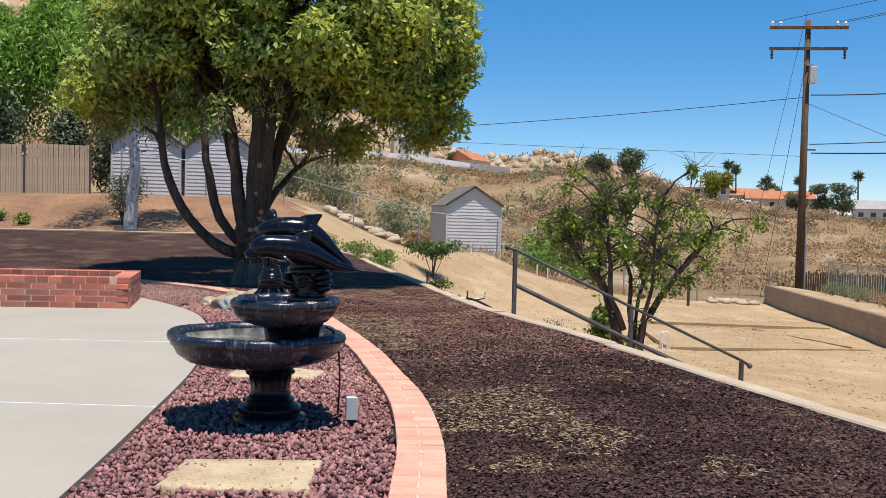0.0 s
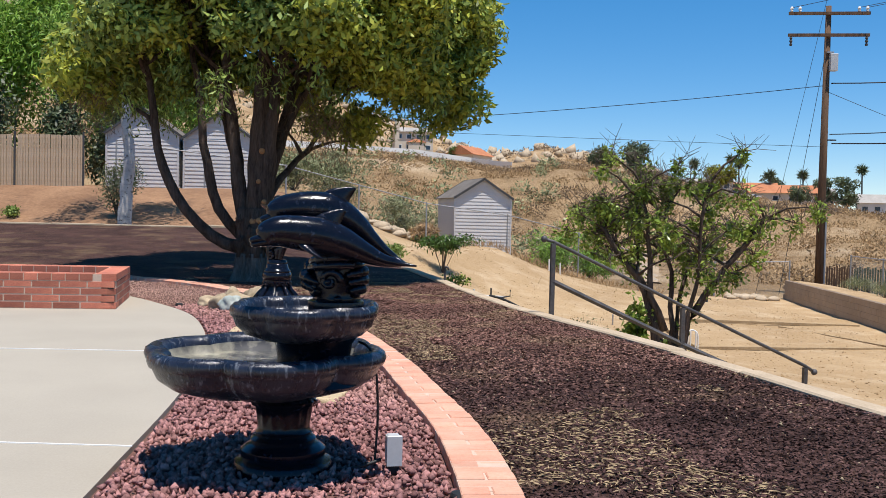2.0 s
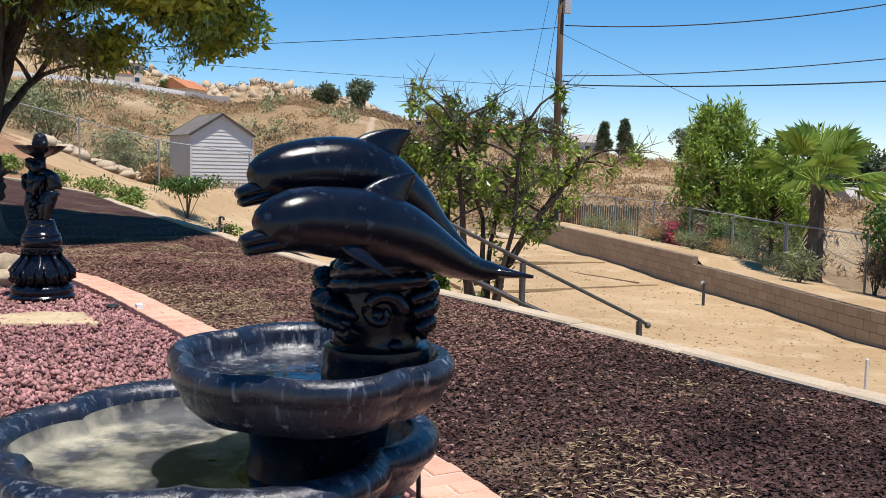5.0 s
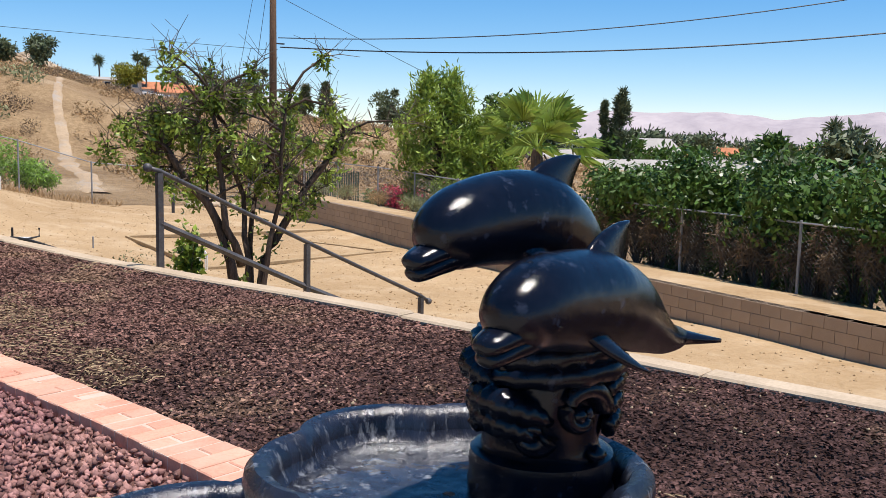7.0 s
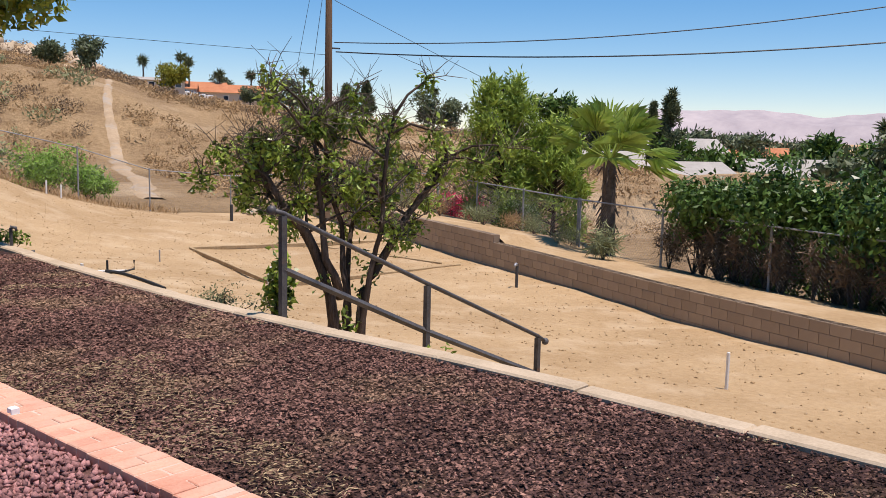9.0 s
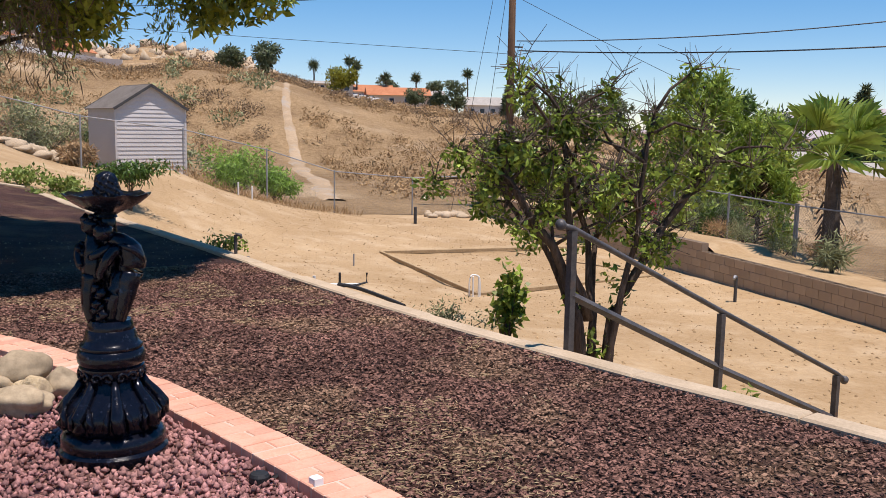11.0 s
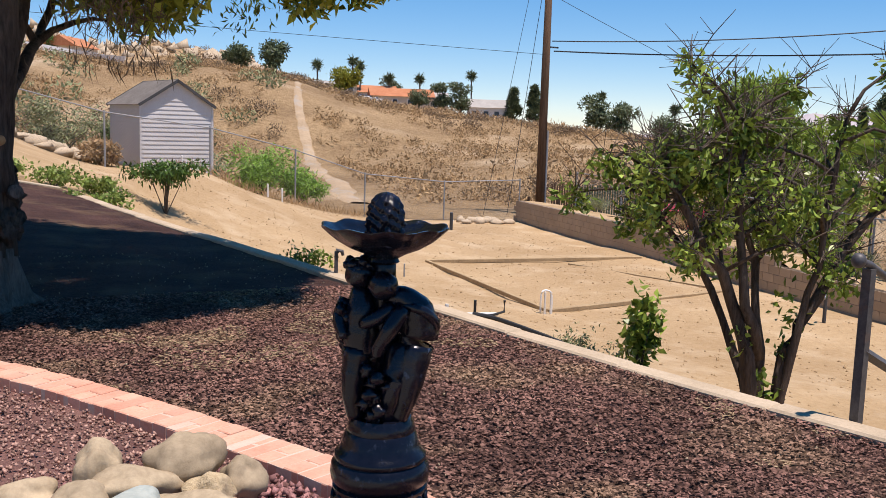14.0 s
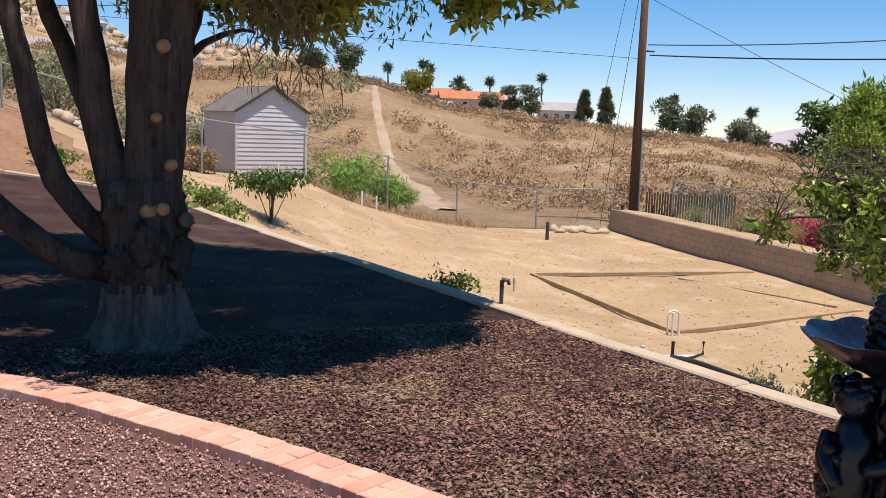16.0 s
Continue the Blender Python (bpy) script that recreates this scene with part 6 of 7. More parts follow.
def slab(corners, label, seed):
    """A thick flat stepping stone with worn, uneven edges."""
    rng = random.Random(seed)
    g = Geo()
    c = [Vector((*p, 0)) for p in corners]
    ring = []
    for a, b in zip(c, c[1:] + c[:1]):
        for k in range(10):
            p = a.lerp(b, k / 10)
            ring.append(p + Vector((rng.uniform(-0.012, 0.012), rng.uniform(-0.012, 0.012), 0)))
    mid = sum(ring, Vector()) / len(ring)
    n = len(ring)
    for s, z in ((1.0, -0.05), (1.0, 0.018), (0.97, 0.030), (0.5, 0.033)):
        g.v += [tuple(mid + (p - mid) * s + Vector((0, 0, z + (rng.uniform(-0.003, 0.003) if z > 0 else 0)))) for p in ring]
    for k in range(3):
        g.f += [(k * n + i, k * n + (i + 1) % n, (k + 1) * n + (i + 1) % n, (k + 1) * n + i) for i in range(n)]
    g.f.append(tuple(3 * n + i for i in range(n)))
    tagged(new("stepping_stone", g.mesh("stepping_stone", M_STONE, True, )), label, "stepping stone", "stepping stones")


slab([(-1.14, 4.53), (-0.46, 4.50), (-0.46, 5.03), (-1.13, 5.0)], "rectangular tan pebbled stepping stone in gravel", 1)
slab([(-1.45, 7.45), (-0.78, 7.42), (-0.75, 7.78), (-1.2, 7.95), (-1.45, 7.75)], "tan flat stepping stone behind the fountain", 2)
slab([(-2.1, 10.6), (-1.38, 10.5), (-1.5, 10.95), (-1.8, 11.06), (-2.12, 10.95)], "tan pebbled stepping stone in gravel", 3)
for x, y, m in ((-1.31, 11.2, M_CABLE), (-0.10, 5.55, M_CABLE), (-3.2, 13.0, M_CABLE)):
    lamp = thing("path_light", (x, y, 0), "small black garden path light among gravel", "path light", "path lights")
    part("housing", Geo().lathe([(0.045, -0.02), (0.045, 0.03), (0.038, 0.042), (0.02, 0.045)], n=16), m, lamp)
    part("stem", Geo().tube([(0.05, 0, 0.0), (0.1, 0.02, 0.02)], 0.008, 6), m, lamp)
tagged(part("marker_block", Geo().box((-1.12, 10.98, 0.055), (0.045, 0.045, 0.05), 0.3, None, 0.006), M_WHITE), "small white block on the brick edging", "block")

# ---- yard pipes and garden beds ----
def pipe(name, pts, r, material, label, category="pipe"):
    tagged(part(name, Geo().tube([p for p, d in curve_points(pts, 0.04)] if len(pts) > 2 else pts, r, 8), material, None, "", True), label, category)


def up(x, y, h, r, material, label, name="standpipe"):
    z = ground_z(x, y)
    tagged(part(name, Geo().tube([(x, y, z - 0.1), (x, y, z + h * 0.98), (x, y, z + h)], [r, r, r * 0.8], 8), material), label, "pipe")


spigot = thing("garden_tap", (0.05, 18.1, 0.0), "rusty garden tap standpipe at the kerb", "tap")
part("riser", Geo().tube([(0, 0, -0.1), (0, 0, 0.26)], 0.02, 8), M_RAIL, spigot)
part("tap_head", Geo().tube([(0, 0, 0.2), (0.01, -0.01, 0.27), (0.05, -0.03, 0.26), (0.06, -0.03, 0.22)], [0.026, 0.028, 0.02, 0.016], 8), M_RAIL, spigot, "", True)
tz = ground_z(0.62, 16.35) + 0.14
tee = thing("irrigation_manifold", (0.62, 16.35, tz), "white and black irrigation pipe manifold near the kerb", "pipe")
part("riser", Geo().tube([(-0.15, 0, -0.15), (-0.15, 0, 0.12)], 0.017, 8), M_PVC, tee)
part("cross_pipe", Geo().tube([(-0.15, 0, 0.03), (0.35, 0.02, 0.0)], 0.016, 8), M_PVC, tee)
part("black_riser", Geo().tube([(0.12, 0, -0.1), (0.12, 0, 0.14)], 0.013, 8), M_CABLE, tee)
part("black_elbow", Geo().tube([(-0.1, -0.05, -0.08), (0.08, -0.05, 0.0), (0.3, 0.0, 0.0), (0.42, 0.02, 0.02), (0.42, 0.02, 0.12)], 0.012, 7), M_CABLE, tee)
part("hose", Geo().tube([p for p, d in curve_points([(0.1, 0, 0.02), (0.25, -0.15, 0.0), (0.42, -0.55, -0.05), (0.5, -0.85, -0.08)], 0.05)], 0.02, 7), M_CABLE, tee)
for dx in (0.0, 0.13):
    up(6.05 + dx, 24.0, 0.42, 0.02, M_PVC, "white plastic standpipe beside the garden bed")
pipe("pvc_hoop", [(6.02, 24.1, ground_z(6.0, 24.1)), (6.03, 24.1, -1.5), (6.15, 24.1, -1.45), (6.25, 24.1, -1.55), (6.26, 24.1, -2.0)], 0.018, M_PVC, "white plastic pipe hoop beside the bed")
up(11.4, 22.4, 0.55, 0.035, M_TRIM, "dark standpipe with a tap on bare dirt")
pipe("tap_arm", [(11.4, 22.4, ground_z(11.4, 22.4) + 0.52), (11.32, 22.35, ground_z(11.4, 22.4) + 0.56), (11.25, 22.3, ground_z(11.4, 22.4) + 0.5)], 0.03, M_STEEL, "pale tap arm on the standpipe", "tap")
up(10.55, 37.8, 0.6, 0.06, M_TRIM, "dark pipe stub on bare dirt")
up(8.33, 13.9, 0.52, 0.024, M_PVC, "thin white plastic stake in dirt", "stake")
up(5.1, 28.6, 0.3, 0.02, M_STEEL, "short grey stake in dirt", "stake")
up(0.75, 20.6, 0.2, 0.025, M_RAIL, "short dark stake near the kerb", "stake")
for x, y in ((1.8, 38.6), (4.6, 39.2), (5.0, 38.9), (0.9, 36.5)):
    up(x, y, 0.45, 0.03, M_PVC, "white stake in sandy dirt below the fence", "stake")


def beam(a, b, w, h, label):
    a, b = Vector((*a, ground_z(*a))), Vector((*b, ground_z(*b)))
    d = b - a
    m = Matrix.Translation((a + b) / 2 + Vector((0, 0, h * 0.15))) @ d.to_track_quat("X", "Z").to_matrix().to_4x4()
    tagged(part("bed_border", Geo().box((0, 0, 0), (d.length, w, h), 0, m, 0.01), M_BORDER), label, "bed border", "garden bed borders")


for a, b, w, h in (((6.29, 24.3), (6.69, 31.0), 0.06, 0.09), ((6.3, 24.3), (12.3, 26.0), 0.12, 0.08), ((6.7, 31.0), (13.3, 30.9), 0.10, 0.09), ((10.6, 30.4), (12.0, 26.4), 0.07, 0.08)):
    beam(a, b, w, h, "weathered border of a sunken garden bed")
for i, (x, y) in enumerate(((2.05, 14.35), (2.6, 14.6))):
    tagged(part("concrete_block", Geo().box((x, y, ground_z(x, y) + 0.09), (0.42, 0.2, 0.2), 0.35, None, 0.008), M_KERB), "grey concrete block at the foot of the citrus tree", "block")
bpz = random.Random(55)
for i in range(16):
    x, y = bpz.uniform(12.2, 14.4), bpz.uniform(40.0, 41.0)
    tagged(new("fence_stone", Geo().blob((0, 0, 0), (bpz.uniform(0.12, 0.3), bpz.uniform(0.1, 0.25), bpz.uniform(0.08, 0.18)), bpz, 0.2, 10, 7).mesh("fence_stone", M_KERB, True)), "pale broken concrete lump by the fence", "rubble", "rubble by the fence").location = (x, y, ground_z(x, y) + 0.05)
for i in range(40):
    x = bpz.uniform(-4.5, -0.9)
    y = 41.0 + bpz.uniform(-0.4, 2.2)
    tagged(new("rubble_stone", Geo().blob((0, 0, 0), (bpz.uniform(0.15, 0.4), bpz.uniform(0.15, 0.35), bpz.uniform(0.1, 0.25)), bpz, 0.22, 10, 7).mesh("rubble_stone", M_KERB, True)), "pale stone in a rubble heap behind the fence", "rubble", "rubble behind the fence").location = (x, y, ground_z(x, y) + 0.1)

# ---- behind the wall ----
def fan_palm(at, h, seed, nl, ln, label, name="fan_palm"):
    rng = random.Random(seed)
    t = thing(name, at, label, "palm")
    g = Geo().tube([(0, 0, -0.3), (0.05, 0, h * 0.5), (0, 0, h)], [0.24, 0.2, 0.17], 12, rough=0.15, rng=rng)
    for k in range(40):
        a, z = rng.uniform(0, 6.28), rng.uniform(0.1, h)
        c = Vector((0.2 * math.cos(a), 0.2 * math.sin(a), z))
        g.tube([c, c + Vector((0.14 * math.cos(a), 0.14 * math.sin(a), -0.25))], [0.03, 0.012], 4)
    part("trunk", g, M_TWIG, t, "rough brown palm trunk")
    for k in range(nl):
        a, el = 2.4 * k + rng.uniform(-0.3, 0.3), rng.uniform(-0.15, 1.45)
        d = Vector((math.cos(a) * math.cos(el), math.sin(a) * math.cos(el), math.sin(el)))
        tip = Vector((0, 0, h)) + d * ln * 0.55
        lv = Geo()
        lv.tube([(0, 0, h), Vector((0, 0, h)) + d * ln * 0.3, tip], [0.025, 0.018, 0.012], 5)
        sidev = d.cross(Vector((0, 0, 1))).normalized()
        nrm = sidev.cross(d).normalized()
        for j in range(19):
            q = -1.35 + 2.7 * j / 18
            u_ = (d * math.cos(q) + sidev * math.sin(q)).normalized()
            e = ln * 0.62 * (0.72 + 0.28 * math.cos(q))
            w = nrm.cross(u_).normalized() * 0.035 + nrm * 0.012
            drop = Vector((0, 0, -0.14 * ln * (0.5 + rng.random())))
            m_, z_ = tip + u_ * e * 0.6, tip + u_ * e + drop
            lv.add([tip, m_ + w, z_, m_ - w], [(0, 1, 2), (0, 2, 3)])
        part("frond", lv, M_PALM, t)
    return t


px, py = 16.1, 24.4
fan_palm((px, py, terrace_z(px, py)), 2.6, 5, 19, 1.75, "young fan palm with bright green fronds by the fence")
bush("palm_shrub", (13.9, 22.2, terrace_z(13.9, 22.2)), (0.6, 0.5, 0.8), M_SAGE, "spiky grey-green shrub below the fence", "shrub", 500, (0.3, 0.03), 101)


def conifer(at, w, h, seed, material, label, name="pine_tree", group="", spire=False, n=60, leaf=0.28):
    rng = random.Random(seed)
    r = np.random.RandomState(seed)
    t = thing(name, at, label, "tree", group)
    g = Geo()
    limb(g, rng, [(0, 0, -0.4), (0.05, 0, h * 0.4), (0, 0, h * 0.92)], 0.05 * w + 0.06, 0.03, 7, 0.02)
    lv = []
    for i in range(n):
        f = rng.random() ** 0.8
        q = w * ((1 - f) * 0.9 + 0.1 if spire else (0.45 + 0.55 * math.sin(math.pi * min(1, f * 0.8 + 0.2)))) * rng.uniform(0.55, 1.0)
        a = rng.uniform(0, 6.28)
        c = Vector((q * math.cos(a), q * math.sin(a), h * (0.1 + 0.85 * f)))
        s = (0.22 if spire else 0.30) * w * rng.uniform(0.7, 1.2)
        g.tube([(0, 0, c.z * 0.8), c], [0.03, 0.01], 4)
        pts, d = ball_points(r, 90, c, (s, s, s * 1.2), 0.3)
        lv.append(leaves(pts, r, leaf, leaf * 0.22, -0.5, d * 0.6))
    part("trunk", g, M_BARK, t)
    part("foliage", quads("foliage", np.concatenate(lv), material), material, t)
    return t


conifer((17.9, 31.6, -2.6), 1.5, 6.0, 3, M_PINE, "bright green young pine behind the fence", n=110)
conifer((19.2, 30.3, -2.9), 1.2, 4.9, 4, M_PINE, "bright green young pine behind the fence", n=80)
conifer((16.7, 29.0, -2.0), 0.7, 1.3, 9, M_HEDGE, "low dark conifer shrub by the fence", n=30, leaf=0.15)
for i, (x, y) in enumerate(((20.8, 38.7), (21.6, 38.0), (20.2, 39.3))):
    bush("bougainvillea", (x, y, -2.6), (1.1, 0.9, 1.35), M_BLOOM if i < 2 else M_HEDGE, "pink flowering bougainvillea shrub by a fence" if i < 2 else "green leafy shrub beside the bougainvillea", "shrub", 1500, (0.13, 0.08), 110 + i, lumps=14)
for i in range(26):       # overgrown hedge behind the near fence
    f = i / 25
    y = 21.5 - 15.5 * f
    x = wall_x(y) + 4.1 + 0.7 * math.sin(i * 2.3)
    hgt = 2.75 + 1.0 * f + 0.35 * math.sin(i * 1.7)
    bush("hedge_shrub", (x, y, terrace_z(x, y) - 0.1), (1.7, 1.5, hgt * 0.62), M_HEDGE, "large leafy green overgrown shrub behind the fence", "shrub", 2600, (0.17, 0.085), 130 + i, lumps=16, group="overgrown hedge", top=hgt * 0.3)
    if i % 2 == 0:
        bush("hedge_shrub", (x + 2.6, y + 0.3, terrace_z(x + 2.6, y) - 0.1), (2.0, 1.6, hgt + 0.6), M_HEDGE, "large leafy green overgrown shrub behind the fence", "shrub", 2600, (0.22, 0.11), 330 + i, lumps=16, group="overgrown hedge")
for i in range(18):
    y = 21.8 - 0.9 * i
    x = wall_x(y) + 3.15
    bush("dry_vine", (x, y, terrace_z(x, y)), (0.85, 0.4, 1.5), M_DRYDARK, "dry brown vine tangle on the fence", "vine", 900, (0.2, 0.03), 170 + i, lumps=9, group="dry vines on the fence")
for i in range(12):
    y = 24 + 1.4 * i
    x = wall_x(y) + 2.4 + 0.5 * math.sin(3 * i)
    bush("grass_tuft", (x, y, terrace_z(x, y)), (0.7, 0.7, 0.5), M_SAGE if i % 3 else M_DRY, "dry green grass tuft behind the wall", "grass", 380, (0.28, 0.015), 190 + i, lumps=8, droop=-0.6, group="grass behind the wall")
screen = thing("slat_screen", (0, 0, 0), "dark green slatted screen beside the utility pole", "fence")
a, b = Vector((17.0, 42.0, -2.15)), Vector((19.8, 40.2, -2.15))
for i in range(34):
    p = a.lerp(b, i / 33)
    part("slat", Geo().box((p.x, p.y, p.z + 0.75 + 0.05 * math.sin(i * 2.1)), (0.07, 0.03, 1.5), -0.57 + 0.04 * math.sin(i * 5)), M_GREENSLAT if i > 10 else M_POLE, screen)
for i in range(7):
    x, y = 15.6 + 0.42 * i, 42.3 - 0.09 * i
    tagged(part("timber_post", Geo().tube([(x, y, -2.6), (x + 0.03, y, -1.35 + 0.2 * math.sin(i * 2))], 0.06, 7), M_POLE), "old brown timber post behind the fence", "post", "old timber posts")
for x, y in ((18.2, 33.5), (21.5, 36.8), (22.6, 35.5), (17.2, 30.2)):
    tagged(part("timber_post", Geo().tube([(x, y, -2.9), (x, y, -0.9)], 0.08, 8), M_POLE), "old brown timber post behind the fence", "post", "old timber posts")

# ---- hills: scrub, houses, far trees ----
TRAIL = [(44.0, 9.2), (50.0, 10.9), (55.0, 12.0), (62.0, 13.3), (72.0, 15.3), (84.0, 18.0), (96.0, 21.5)]
r = np.random.RandomState(77)


def scrub(name, n, rmin, rmax, azmin, azmax, size, material, label, leaf, per=26, flat=0.6, cut=None):
    """Many small bushes over the hills, in one mesh."""
    out = []
    for _ in range(n):
        q, az = math.sqrt(r.uniform(rmin ** 2, rmax ** 2)), radians(r.uniform(azmin, azmax))
        x, y = q * math.sin(az), 5 + q * math.cos(az)
        if cut and noise.noise((x * 0.06, y * 0.06, 13)) < cut:
            continue
        if (y < 43 and x < 16) or (rmax < 135 and abs(x - along(TRAIL, 0, y)) < 1.7):
            continue
        if 200 < q < 300 and -9 < math.degrees(az) < 7:      # mown ground before the hill houses
            continue
        s = size * r.uniform(0.5, 1.5)
        pts, d = ball_points(r, per, (x, y, ground_z(x, y) + s * flat * 0.35), (s, s, s * flat), 0.45)
        out.append(leaves(pts, r, leaf * s, leaf * s * 0.35, -0.3, d * 0.7))
    tagged(new(name, quads(name, np.concatenate(out), material)), label, "scrub", kind="stuff")


scrub("dry_scrub", 4400, 46, 130, -25, 45, 0.75, M_DRY, "low dry golden brush over the hillside", 0.30, 56, 0.5, -0.33)
scrub("dark_scrub", 1500, 48, 130, -14, 42, 0.75, M_DRYDARK, "dark dry brush on the hillside", 0.26, 120, 0.7, 0.08)
scrub("far_scrub", 1300, 125, 300, -20, 45, 1.2, M_DRY, "dry brush on the far slopes", 0.42, 34, 0.45)
scrub("sage_scrub", 120, 47, 100, -20, 14, 1.0, M_SAGE, "grey-green sage bushes on the slope", 0.35, 90, 0.8)
scrub("ridge_scrub", 800, 285, 425, -40, 20, 1.9, M_DRYDARK, "dark bushes among boulders on the ridge", 0.45, 26)
tg = Geo()
trail_pts = curve_points([(10.9, 48.0), (11.1, 49.5), (11.6, 52.0), (12.9, 57.0), (13.3, 62.0), (15.6, 72.0), (17.7, 82.0), (21.5, 96.0)], 0.8)
for k, (p, d) in enumerate(trail_pts):
    w = (1.0 + 0.9 * noise.noise((k * 0.45, 0, 2))) * (0.75 - 0.4 * k / len(trail_pts))
    for o in (-1, -0.4, 0.4, 1):
        x, y = p.x - d.y * o * w, p.y + d.x * o * w
        tg.v.append((x, y, ground_z(x, y) + 0.10 - 0.18 * abs(o) ** 3))
for k in range(len(trail_pts) - 1):
    tg.f += [(4 * k + i, 4 * k + i + 1, 4 * k + i + 5, 4 * k + i + 4) for i in range(3)]
structure(new("trail", tg.mesh("trail", M_TRAIL, True)), "pale worn dirt trail climbing the hillside", "trail")
dry_line = []
for i in range(900):      # dry grass along the foot of the fence
    f = r.uniform()
    x, y = 1.0 + 8.5 * f, 39.3 + 1.2 * min(1, f * 1.6) + r.normal() * 0.12
    dry_line.append((x, y, ground_z(x, y)))
tagged(new("dry_grass", quads("dry_grass", leaves(np.array(dry_line), r, 0.35, 0.02, -2.5), M_DRY)), "dry grass stubble at the foot of the fence", "grass", kind="stuff")
boul = []
for _ in range(420):
    q, az = r.uniform(300, 425), radians(r.uniform(-40, 16))
    boul.append((q * math.sin(az), 5 + q * math.cos(az)))
boul = np.array(boul)
tagged(stones("ridge_boulders", boul, 5.0, M_KERB, np.array([ground_z(x, y) for x, y in boul])), "pale boulders on the rocky ridge", "boulders", kind="stuff")
for i, (x, y, w, h, m, lab) in enumerate(((-4.5, 46.5, 2.2, 2.6, M_SAGE, "large grey-green olive bush behind the fence"), (-1.2, 49.5, 2.4, 2.3, M_SAGE, "large grey-green bush behind the fence"), (-6.5, 45.0, 1.8, 2.0, M_SAGE, "grey-green bush behind the fence"),
        (1.4, 51.0, 1.8, 2.0, M_HEDGE, "green bush behind the fence"), (5.6, 44.2, 1.7, 1.9, M_WILLOW, "light green feathery bush behind the fence"), (7.2, 44.6, 1.3, 1.4, M_WILLOW, "light green feathery bush behind the fence"), (-0.4, 40.2, 0.8, 0.8, M_DRY, "dry russet bush in front of the shed"), (-9.0, 44.5, 1.6, 1.8, M_SAGE, "grey-green bush behind the sheds"))):
    bush("hill_bush", (x, y, ground_z(x, y)), (w, w * 0.8, h), m, lab, "bush", 2600, (0.22, 0.06), 210 + i, lumps=16)


def house(at, rz, w, d, h, roof_h, wall_m, roof_m, label, storeys=1, wins=4, hip=False):
    t = thing("house", pose(*at, 0, 0, rz), label, "house")
    part("wall", Geo().box((0, 0, h / 2 - 1.0), (w, d, h + 2)), wall_m, t)
    o = 0.6
    k = w * 0.25 if hip else 0
    g = Geo().add([(-w / 2 - o, -d / 2 - o, h), (w / 2 + o, -d / 2 - o, h), (w / 2 + o, d / 2 + o, h), (-w / 2 - o, d / 2 + o, h), (-w / 2 - o + k, 0, h + roof_h), (w / 2 + o - k, 0, h + roof_h)],
                  [(0, 1, 5, 4), (2, 3, 4, 5), (1, 2, 5), (3, 0, 4), (3, 2, 1, 0)])
    part("roof", g, roof_m, t)
    for s in range(storeys):
        for i in range(wins):
            x = w * ((i + 0.5) / wins - 0.5)
            z = h * (s + 0.55) / storeys
            win = part("window", Geo().box((x, -d / 2 - 0.03, z), (1.5, 0.08, 1.35)), M_WHITE, t, "white framed window")
            part("pane", Geo().box((x, -d / 2 - 0.06, z), (1.2, 0.06, 1.1)), M_GLASS, win)
    return t


def at_az(az, q):
    x, y = q * math.sin(radians(az)), 5 + q * math.cos(radians(az))
    return x, y, ground_z(x, y)


x, y, z = at_az(-1.2, 255)
hs = house((x, y, z + 0.3), 8, 10.5, 9, 5.6, 1.6, M_STUCCO, M_GREYROOF, "two-storey cream stucco house on the hill", 2, 4, True)
part("chimney", Geo().box((-4.6, -4.6, 4.2), (1.2, 0.9, 8.4)), M_STUCCO, hs)
part("porch", Geo().box((0.6, -5.2, 1.4), (4.4, 1.6, 2.8)), M_STUCCO, hs)
part("porch_roof", Geo().add([(-2, -6.2, 2.8), (3.2, -6.2, 2.8), (3.2, -4.4, 2.8), (-2, -4.4, 2.8), (0.6, -5.3, 3.8)], [(0, 1, 4), (1, 2, 4), (2, 3, 4), (3, 0, 4), (3, 2, 1, 0)]), M_TILE, hs)
x, y, z = at_az(2.4, 262)
house((x, y, z), 60, 12, 8, 3.2, 2.6, M_STUCCO, M_TILE, "single-storey tan house with a brown roof on the hill", 1, 3)
wf = thing("white_fence", (0, 0, 0), "long white fence along the hill top", "fence")
pts = [at_az(a, q) for a, q in ((-13, 236), (-9, 238), (-5, 240), (-1, 242), (2.5, 244), (4.0, 225), (5.0, 205))]
for p, q in zip(pts, pts[1:]):
    p, q = Vector(p), Vector(q)
    m = Matrix.Translation((p + q) / 2 + Vector((0, 0, 0.7))) @ (q - p).to_track_quat("X", "Z").to_matrix().to_4x4()
    part("panel", Geo().box((0, 0, 0), ((q - p).length, 0.1, 1.7), 0, m), M_WHITE, wf)
for az, q, w, h, roof, rm, wm, lab in ((20.9, 255, 16, 3.0, 2.2, M_TILE, M_STUCCO, "house with a terracotta tile roof on the far rise"), (19.2, 262, 12, 3.0, 2.0, M_TILE, M_WHITE, "white house with a terracotta roof on the far rise"), (26.2, 250, 11, 3.2, 2.2, M_GREYROOF, M_WHITE, "white house with a grey roof on the far rise"), (22.6, 256, 9, 3.4, 1.8, M_GREYROOF, M_STUCCO, "cream house on the far rise"), (16.6, 235, 12, 2.2, 0.8, M_GREYROOF, M_STUCCO, "low tan building on the far rise")):
    x, y, z = at_az(az, q)
    house((x, y, z), -az + 6, w, 8, h, roof, wm, rm, lab, 1, 4)
